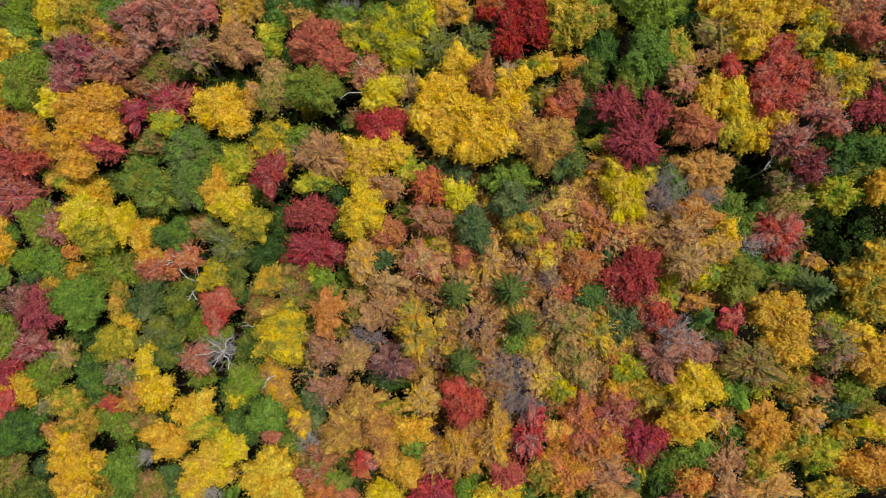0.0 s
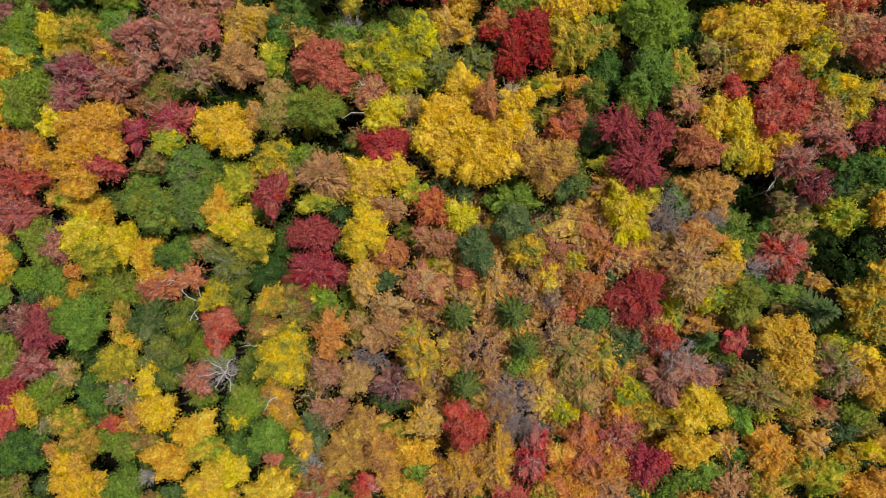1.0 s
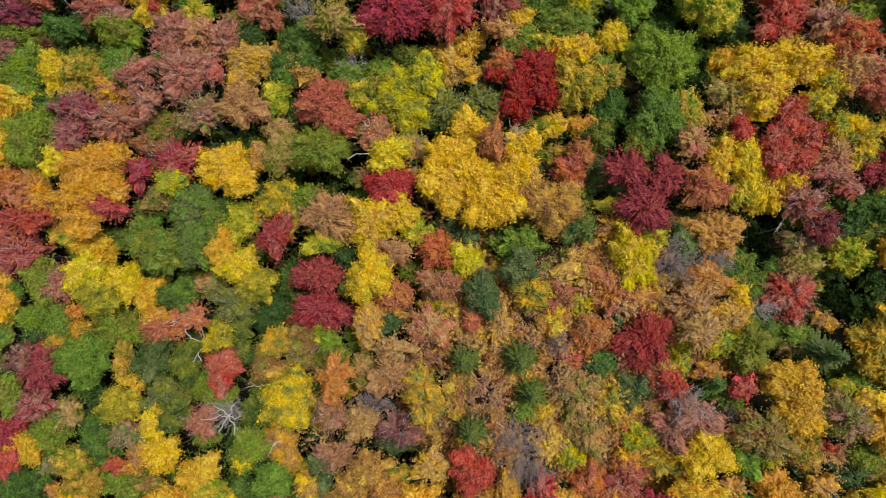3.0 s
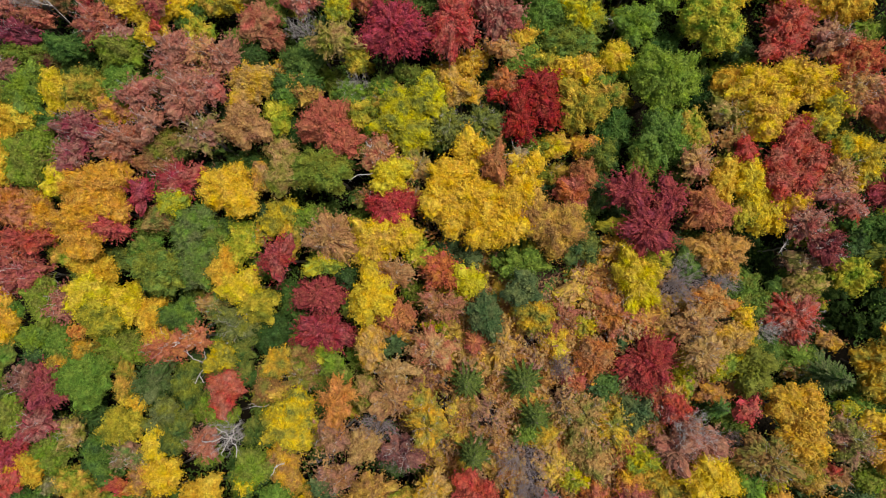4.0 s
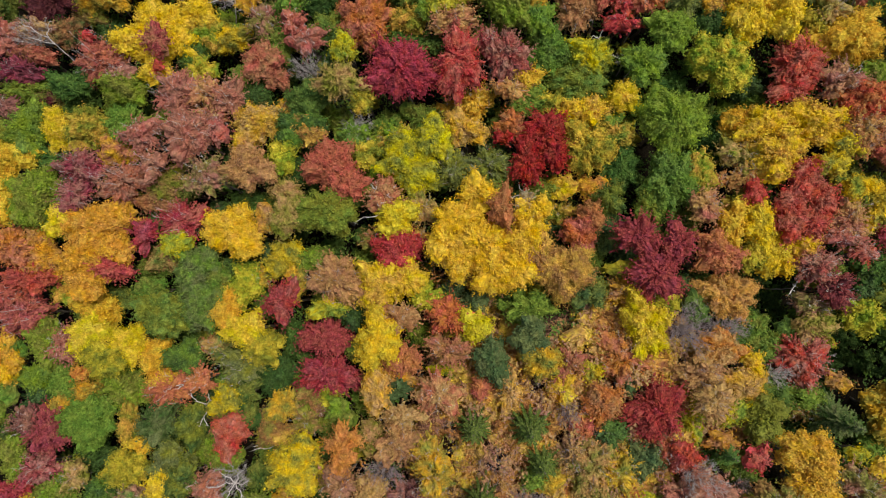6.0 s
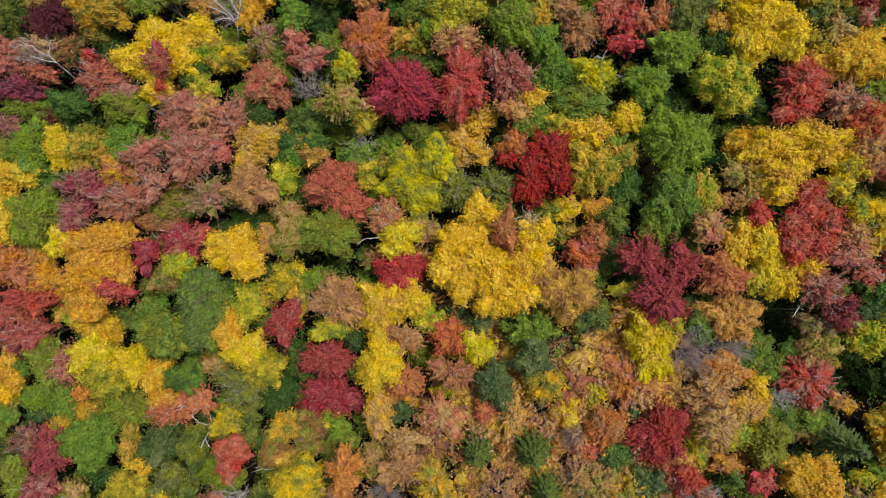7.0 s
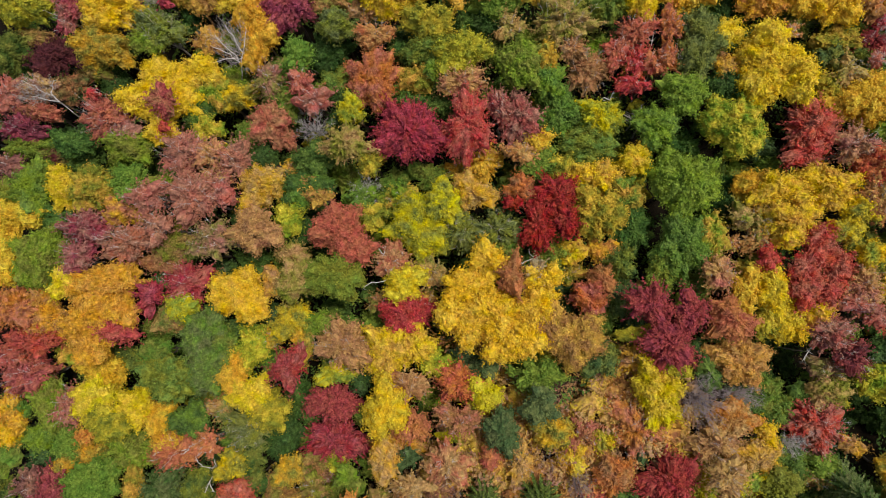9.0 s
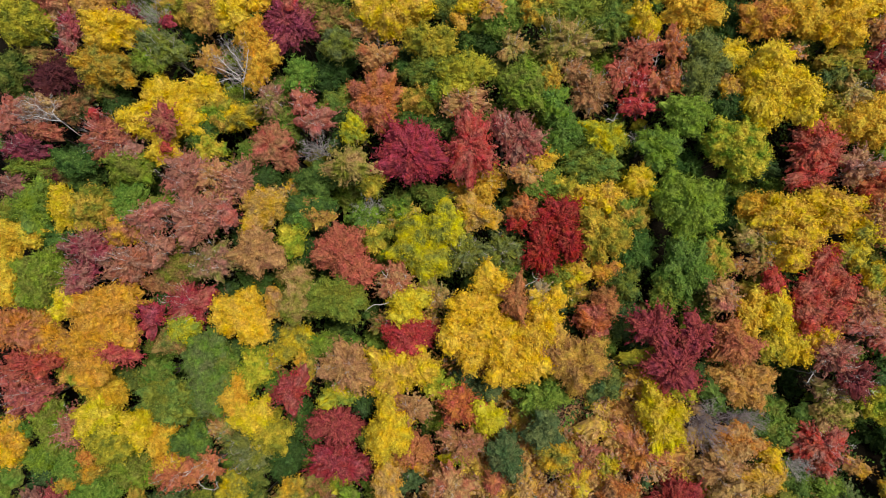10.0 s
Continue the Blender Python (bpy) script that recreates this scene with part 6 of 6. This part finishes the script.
dense("olive", "green", (-28.3, -25.0, 9.6, 1.8, 1.7))
dense("green", "lime", (-32.5, 57.8, 7.4, 2.6, 2.5))
dense("green", "olive", (-46.6, 50.5, 8.1, 2.9, 2.9))
dense("deep_green", "blue_green", (18.4, 42.4, 9.2, 1.9, 1.5))
dense("green", "olive", (17.5, -29.8, 8.3, 2.0, 2.0))
dense("deep_green", "blue_green", (-21.8, -23.6, 9.7, 2.1, 2.2))
edge("golden", "amber", (62.1, -4.9, 11.8, 2.9, 3.1))
dense("green", "lime", (-18.1, 25.4, 8.4, 2.0, 1.9))
edge("tan", "rust", (32.7, -41.7, 15.0, 2.4, 2.3))
edge("ruby", "crimson", (-26.5, 79.5, 13.1, 2.6, 2.1))
dense("deep_green", "blue_green", (-65.9, 70.3, 6.2, 1.7, 1.5))
edge("amber", "golden", (-84.9, 22.0, 12.4, 3.0, 3.1))
dense("deep_green", "green", (11.5, 46.6, 8.8, 1.7, 1.5))
edge("salmon", "dusty_pink", (21.5, -32.5, 13.0, 3.3, 3.4))
dense("green", "olive", (4.0, 55.4, 10.0, 2.8, 2.3))
dense("deep_green", "blue_green", (36.5, 61.9, 10.3, 1.7, 1.6))
edge("green", "lime", (61.0, 75.1, 13.4, 3.6, 3.0))
edge("salmon", "dusty_pink", (-19.0, 88.8, 14.6, 2.3, 2.3))
dense("green", "olive", (-50.4, 18.1, 6.8, 2.0, 1.8))
edge("tan", "rust", (-67.3, -34.0, 12.1, 3.4, 3.3))
edge("salmon", "dusty_pink", (-80.0, -5.1, 12.0, 2.3, 2.0))
dense("lime", "olive", (3.1, 72.3, 8.5, 2.3, 2.5))
dense("lime", "olive", (-58.4, 73.2, 8.5, 2.3, 1.9))
edge("golden", "amber", (-56.6, 85.1, 13.3, 3.2, 3.4))
edge("rust", "amber", (-70.8, -28.9, 13.5, 2.3, 2.4))
dense("green", "olive", (-4.5, -25.1, 11.1, 1.9, 1.6))
dense("green", "lime", (-33.9, 19.8, 6.9, 2.8, 2.9))
dense("olive", "green", (34.8, -5.2, 9.8, 1.7, 1.4))
dense("deep_green", "green", (4.9, 31.1, 10.5, 2.4, 2.6))
edge("tan", "rust", (15.2, -33.9, 14.9, 3.1, 3.2))
edge("deep_green", "green", (-79.4, -22.9, 13.9, 2.2, 2.1))
dense("deep_green", "blue_green", (-59.6, 51.9, 6.1, 2.1, 1.9))
dense("green", "lime", (-20.2, 42.2, 7.9, 2.2, 2.3))
dense("deep_green", "blue_green", (-67.1, -16.6, 6.8, 1.7, 1.8))
edge("golden", "amber", (-37.6, 81.8, 13.6, 3.2, 3.1))
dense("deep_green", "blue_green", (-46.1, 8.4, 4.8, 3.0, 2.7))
edge("rust", "amber", (-86.1, 51.3, 15.2, 2.7, 2.8))
dense("deep_green", "green", (-68.0, 70.2, 6.9, 1.8, 1.6))
dense("green", "olive", (52.4, 28.5, 8.0, 2.7, 2.8))
dense("deep_green", "blue_green", (-35.9, -13.4, 9.1, 2.0, 2.1))
dense("deep_green", "green", (-25.5, -1.5, 9.1, 2.3, 2.4))
dense("olive", "green", (5.4, 43.4, 7.3, 2.6, 2.9))
dense("olive", "green", (-44.6, 16.2, 6.8, 1.8, 1.8))
edge("green", "lime", (-34.3, -37.1, 12.2, 3.3, 3.3))
dense("olive", "green", (27.9, 23.8, 9.7, 2.2, 2.4))
edge("lime", "olive", (-77.8, 36.3, 14.8, 3.3, 3.0))
dense("lime", "olive", (7.1, -29.2, 8.1, 2.7, 2.4))
edge("green", "lime", (-41.5, 88.9, 13.8, 2.4, 2.0))
dense("green", "lime", (-40.7, 70.7, 6.4, 2.1, 2.2))
edge("olive", "lime", (-23.9, 90.0, 12.8, 2.6, 2.7))
edge("lime", "olive", (-5.0, -30.5, 13.9, 3.4, 3.2))
dense("green", "olive", (-41.7, 39.7, 11.5, 1.6, 1.3))
dense("green", "olive", (-50.4, 27.9, 9.4, 2.7, 2.4))
dense("olive", "green", (1.1, -27.0, 10.8, 2.6, 2.5))
dense("green", "lime", (44.0, 59.2, 8.6, 1.7, 1.8))
edge("amber", "golden", (-75.4, 55.3, 12.7, 2.7, 2.9))
dense("green", "lime", (-59.1, -15.8, 4.1, 2.6, 2.3))
dense("deep_green", "green", (-52.3, -15.4, 5.7, 2.3, 1.9))
dense("green", "lime", (-52.6, 24.5, 7.0, 2.5, 2.3))
dense("olive", "green", (-57.6, 79.6, 8.8, 2.7, 2.7))
dense("green", "olive", (58.0, 50.0, 7.1, 2.9, 2.8))
dense("deep_green", "green", (-62.6, 31.6, 7.4, 2.3, 2.3))
dense("deep_green", "blue_green", (2.8, 39.4, 9.7, 2.3, 2.3))
dense("green", "lime", (55.1, 41.6, 6.6, 2.4, 2.1))
dense("lime", "olive", (-44.5, -0.4, 9.0, 2.4, 2.4))
edge("ruby", "crimson", (-77.2, 71.6, 14.3, 2.6, 2.6))
dense("green", "olive", (33.7, 40.6, 5.9, 2.4, 2.1))
dense("green", "lime", (-48.7, 79.3, 9.5, 1.7, 1.7))
dense("deep_green", "green", (-30.3, 15.1, 7.0, 1.7, 1.6))
dense("lime", "olive", (-11.0, 13.1, 8.6, 1.9, 1.8))
dense("lime", "olive", (-40.7, -12.7, 6.6, 2.2, 2.2))
dense("green", "olive", (51.3, -10.5, 5.2, 2.1, 2.3))
dense("olive", "green", (-50.5, 80.1, 10.1, 1.7, 1.5))
dense("deep_green", "green", (-71.3, 60.2, 7.1, 1.7, 1.6))
edge("lime", "olive", (-32.5, -29.6, 13.9, 3.0, 2.5))
edge("tan", "rust", (-73.4, -33.9, 14.3, 4.1, 3.3))
dense("green", "lime", (-29.8, 8.4, 6.7, 2.0, 1.9))
dense("green", "lime", (41.1, 40.1, 8.6, 2.2, 2.0))
dense("olive", "green", (19.6, -24.7, 10.3, 2.4, 2.6))
dense("green", "olive", (-63.2, 34.2, 9.7, 1.7, 1.5))
dense("green", "olive", (35.5, 65.3, 9.1, 2.8, 2.6))
dense("rust", "dusty_pink", (-10.2, 0.9, 12.8, 1.8, 1.7))
dense("green", "olive", (-47.4, 57.5, 7.0, 2.3, 2.3))
dense("deep_green", "blue_green", (38.7, 61.1, 7.8, 1.6, 1.5))
edge("deep_green", "green", (63.9, 47.5, 14.7, 3.4, 3.0))
edge("tan", "rust", (5.0, 82.7, 13.4, 4.0, 3.6))
dense("olive", "green", (-28.5, 64.2, 8.1, 2.9, 2.9))
dense("deep_green", "green", (36.7, -1.0, 10.2, 2.3, 2.5))
edge("ruby", "crimson", (-80.9, 13.9, 11.3, 2.9, 2.6))
dense("green", "olive", (50.6, -8.2, 2.0, 2.3, 2.2))
dense("deep_green", "blue_green", (53.2, 20.7, 5.0, 2.2, 1.9))
dense("lime", "olive", (-64.8, -6.3, 3.4, 2.8, 2.9))
sparse("rust", "tan", (-8.1, 23.2, 10.4, 1.9, 1.5))
dense("olive", "green", (-18.7, 63.7, 6.7, 1.7, 1.6))
dense("green", "olive", (57.1, 27.5, 5.0, 1.7, 1.6))
dense("olive", "green", (30.6, -9.1, 12.3, 3.0, 2.6))
edge("lime", "olive", (48.8, 66.9, 12.7, 2.4, 2.2))
dense("deep_green", "blue_green", (-33.0, -5.8, 6.8, 1.7, 1.4))
edge("lime", "olive", (-76.4, 64.8, 12.6, 2.5, 2.7))
dense("lime", "olive", (-45.5, -7.9, 6.4, 2.4, 2.0))
edge("golden", "amber", (-59.5, 95.6, 11.9, 3.9, 3.2))
dense("lime", "olive", (-57.3, -7.7, 6.7, 1.7, 1.8))
dense("green", "olive", (36.6, -27.0, 8.6, 2.0, 1.6))
dense("deep_green", "blue_green", (-64.7, 58.6, 7.2, 2.3, 2.1))
edge("amber", "golden", (63.6, 35.8, 14.5, 2.6, 2.3))
dense("deep_green", "blue_green", (-52.2, 11.8, 4.8, 1.9, 1.6))
dense("lime", "olive", (17.9, 60.3, 8.6, 2.5, 2.5))
dense("deep_green", "blue_green", (-9.4, 66.8, 8.9, 2.2, 2.2))
edge("green", "lime", (5.6, -39.7, 14.4, 3.3, 3.1))
edge("green", "lime", (56.0, 66.2, 14.4, 2.8, 3.0))
edge("salmon", "dusty_pink", (62.4, 27.0, 11.9, 2.8, 2.3))
dense("green", "lime", (-63.5, 53.1, 7.0, 1.7, 1.7))
dense("deep_green", "blue_green", (-35.3, 42.6, 10.5, 2.3, 2.2))
dense("olive", "green", (-69.5, -16.9, 5.2, 2.2, 2.1))
dense("green", "olive", (-13.0, 43.9, 8.8, 2.7, 3.0))
dense("deep_green", "green", (-34.4, 35.3, 9.9, 2.4, 2.3))
dense("rust", "amber", (-3.1, 19.6, 10.8, 1.6, 1.6))
dense("lime", "olive", (-20.8, 46.9, 8.3, 2.3, 2.1))
dense("lime", "olive", (-36.1, 63.6, 8.6, 2.9, 3.1))
dense("deep_green", "green", (-49.7, 34.3, 9.5, 2.0, 2.0))
edge("lime", "olive", (50.0, -39.7, 13.0, 2.4, 2.1))
dense("deep_green", "blue_green", (-32.2, 26.6, 9.9, 2.3, 2.5))
dense("green", "olive", (34.3, 1.2, 10.3, 2.6, 2.6))
dense("green", "lime", (10.8, 60.2, 8.9, 1.8, 1.5))
sparse("tan", "rust", (-12.0, 7.1, 10.0, 2.4, 2.0))
dense("lime", "olive", (-15.3, 37.1, 8.6, 2.9, 2.5))
dense("amber", "rust", (-19.9, 7.0, 10.1, 1.7, 1.3))
sparse("rust", "tan", (-21.7, -8.3, 9.7, 2.3, 1.9))
dense("deep_green", "blue_green", (57.7, 23.4, 5.3, 1.8, 1.7))
dense("olive", "green", (16.0, -23.6, 8.9, 1.9, 1.7))
dense("green", "olive", (-23.2, -21.3, 9.9, 2.4, 2.5))
dense("deep_green", "blue_green", (-20.0, 55.1, 10.7, 1.6, 1.8))
dense("green", "olive", (-65.1, 22.7, 5.6, 1.6, 1.5))
# -- end of the trees --

# ---- forest floor: undergrowth and fallen leaves ----


def open_floor(x, y):
    """How far a place lies in the open, brown-floored stand in the middle."""
    return math.exp(-(((x - 7) / 25) ** 2 + ((y + 4) / 22) ** 2)) + 0.35 * noise.noise((x * 0.07, y * 0.07, 9.0))


# dark, shaded gaps between the crowns, kept clear of the brighter bushes
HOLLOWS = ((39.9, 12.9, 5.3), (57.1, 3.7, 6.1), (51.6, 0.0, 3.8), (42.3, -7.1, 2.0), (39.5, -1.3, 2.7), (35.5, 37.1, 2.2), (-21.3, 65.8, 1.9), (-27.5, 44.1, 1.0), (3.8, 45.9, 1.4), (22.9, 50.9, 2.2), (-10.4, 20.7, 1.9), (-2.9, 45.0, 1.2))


CX, CY, CZ, CA, CB = np.array(canopy).T


def bushes(name, label, first, second, count, brown, tall, share):
    """Low growth nobody could count, as one mesh."""
    made = []
    while len(made) < count:
        x, y = rng.uniform(-76, 72), rng.uniform(-36, 94)
        if (open_floor(x, y) > 0.45) != brown or any((x - h[0]) ** 2 + (y - h[1]) ** 2 < h[2] ** 2 for h in HOLLOWS):
            continue
        if (((CX - x) / CA) ** 2 + ((CY - y) / CB) ** 2 < 0.5).any():
            continue
        a, b = rng.uniform(0.8, 2.2, 2)
        made.append(puffs(a, b, rng.uniform(0.7, 1.7), share) + np.array([x, y, ground_z(x, y) + rng.uniform(*tall) * (0.35 if brown else 1.0)]))
    tagged(new(name, foliage(name, np.concatenate(made), leaf_material(first, second))), label, "undergrowth", kind="stuff")


bushes("green_undergrowth", "dark green bushes and saplings under the trees", "deep_green", "green", 400, False, (1.0, 6.0), 0.35)
bushes("bright_undergrowth", "fresh green saplings in the gaps between trees", "green", "lime", 130, False, (1.5, 7.0), 0.35)
bushes("olive_undergrowth", "olive and yellow green saplings under the trees", "olive", "lemon", 150, False, (1.5, 7.0), 0.35)
bushes("rust_undergrowth", "sparse rust and amber saplings under the trees", "rust", "amber", 130, True, (1.0, 6.5), 0.35)
bushes("tan_undergrowth", "sparse tan and golden saplings under the trees", "tan", "golden", 130, True, (1.0, 6.5), 0.3)


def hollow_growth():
    """Dim green growth, dark-leaved to deepen the shade in the hollows, as one mesh."""
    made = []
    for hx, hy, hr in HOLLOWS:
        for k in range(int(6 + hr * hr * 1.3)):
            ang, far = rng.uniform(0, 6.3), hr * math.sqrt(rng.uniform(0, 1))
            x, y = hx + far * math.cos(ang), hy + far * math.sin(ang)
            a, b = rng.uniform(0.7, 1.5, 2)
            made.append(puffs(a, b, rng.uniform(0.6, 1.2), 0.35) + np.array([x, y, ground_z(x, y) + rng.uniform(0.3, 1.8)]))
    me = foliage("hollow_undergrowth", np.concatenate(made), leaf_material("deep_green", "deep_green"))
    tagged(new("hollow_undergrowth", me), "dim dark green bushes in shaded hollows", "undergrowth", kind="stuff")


hollow_growth()


def fallen_log(start, end):
    """A pale barkless log on the forest floor."""
    g0, g1 = ground_z(*start) + 0.12, ground_z(*end) + 0.12
    mid = ((start[0] + end[0]) / 2, (start[1] + end[1]) / 2, (g0 + g1) / 2 - 0.12)
    o = np.array(mid)
    rods = limb_segs(np.array([*start, g0]) - o, np.array([*end, g1]) - o, 0.16, 0.09, 5, 0.04)
    ob = new("fallen_log", tubes("fallen_log", rods, TWIG["white"], 8))
    ob.location = mid
    tagged(ob, "pale bleached log lying on brown leaf litter", "log")


def scattered_leaves(count):
    """Thinly held leaves of spindly young trees in the open, brown-floored stand, as one mesh."""
    xy = rng.uniform((-24, -34), (40, 26), (count * 6, 2))
    keep = [open_floor(x, y) > 0.4 and noise.noise((x * 0.5, y * 0.5, 4.0)) + 0.4 * noise.noise((x * 1.6, y * 1.6, 2.0)) > 0.0 for x, y in xy]
    xy = xy[np.array(keep)][:count]
    high = np.array([1.2 + 2.2 * max(0.0, 0.5 + noise.noise((x * 0.3, y * 0.3, 7.0))) for x, y in xy])
    p = np.array([(x, y, ground_z(x, y) + h) for (x, y), h in zip(xy, high)]) + rng.normal(size=(len(xy), 3)) * [0, 0, 0.7]
    u, v = oriented(rng.normal(size=p.shape) * 0.35 + [0, 0, 1], rng.uniform(0.12, 0.24, len(p)), 1.25)
    me = blades("scattered_leaves", p, u, v, leaf_material("tan", "dusty_pink"))
    tagged(new("scattered_leaves", me), "sparse tan and pinkish leaves of spindly saplings", "undergrowth", kind="stuff")


scattered_leaves(26000)


def uncovered(xy, share):
    """Which places lie outside the crowns, each taken at a share of its size."""
    free = np.ones(len(xy), dtype=bool)
    for x, y, z, a, b in canopy:
        free &= ((xy[:, 0] - x) / (a * share)) ** 2 + ((xy[:, 1] - y) / (b * share)) ** 2 > 1
    return xy[free]


def ground_cover(count):
    """Ferns, brambles and seedlings that fill the gaps between the trees, as one mesh."""
    xy = uncovered(rng.uniform((-74, -34), (68, 90), (count * 5, 2)), 0.55)
    keep = np.array([open_floor(x, y) < 0.4 + 0.2 * noise.noise((x * 0.4, y * 0.4, 3.0)) for x, y in xy])
    for h in HOLLOWS:
        keep &= ((xy - [h[0], h[1]]) ** 2).sum(axis=1) > (h[2] * 0.3) ** 2
    xy = xy[keep][:count]
    p = np.array([(x, y, ground_z(x, y) + 1.0 + 2.4 * max(0.0, 0.4 + noise.noise((x * 0.35, y * 0.35, 5.0))) + 0.9 * noise.noise((x * 1.1, y * 1.1, 8.0))) for x, y in xy])
    nor = rng.normal(size=p.shape) * 0.45 + [0.25, 0, 1]
    u, v = oriented(nor, rng.uniform(0.11, 0.22, len(p)), 1.3)
    me = blades("ground_cover", p, u, v, leaf_material("green", "deep_green"))
    tagged(new("ground_cover", me), "dense green ferns and seedlings covering gaps between trees", "undergrowth", kind="stuff")


ground_cover(90000)


def fallen_leaves(count):
    xy = uncovered(rng.uniform((-40, -34), (54, 40), (count * 4, 2)), 0.6)
    xy = xy[np.array([open_floor(x, y) > 0.33 for x, y in xy])][:count]
    p = np.array([(x, y, ground_z(x, y) + 0.03) for x, y in xy])
    nor = rng.normal(size=p.shape) * 0.25 + [0, 0, 1]
    u, v = oriented(nor, rng.uniform(0.07, 0.14, len(p)), 1.2)
    me = blades("leaf_litter", p, u, v, leaf_material("tan", "dusty_pink"))
    tagged(new("leaf_litter", me), "fallen tan and pinkish leaves on the forest floor", "fallen leaves", kind="stuff")


fallen_leaves(75000)
fallen_log((10.82, 10.61), (12.33, 9.41))
fallen_log((11.90, 9.14), (13.29, 9.54))


def build_edge():
    """The wood around, past what can be counted, as one mesh."""
    mats = list(dict.fromkeys(e[1] for e in edge_wood))
    me = foliage("surrounding_wood", np.concatenate([e[0] for e in edge_wood]), mats[0])
    for m in mats[1:]:
        me.materials.append(m)
    me.polygons.foreach_set("material_index", np.concatenate([np.full(len(e[0]), mats.index(e[1]), dtype=np.int32) for e in edge_wood]))
    wood = tagged(new("surrounding_wood", me), "mixed autumn wood of yellow, red and green trees", "woodland", kind="stuff")
    stems = [[x, y, ground_z(x, y) - 0.2, x, y, z, 0.2, 0.1] for x, y, z in (e[2] for e in edge_wood)]
    part("trunks", tubes("trunks", stems, BARK, 6), wood)


build_edge()
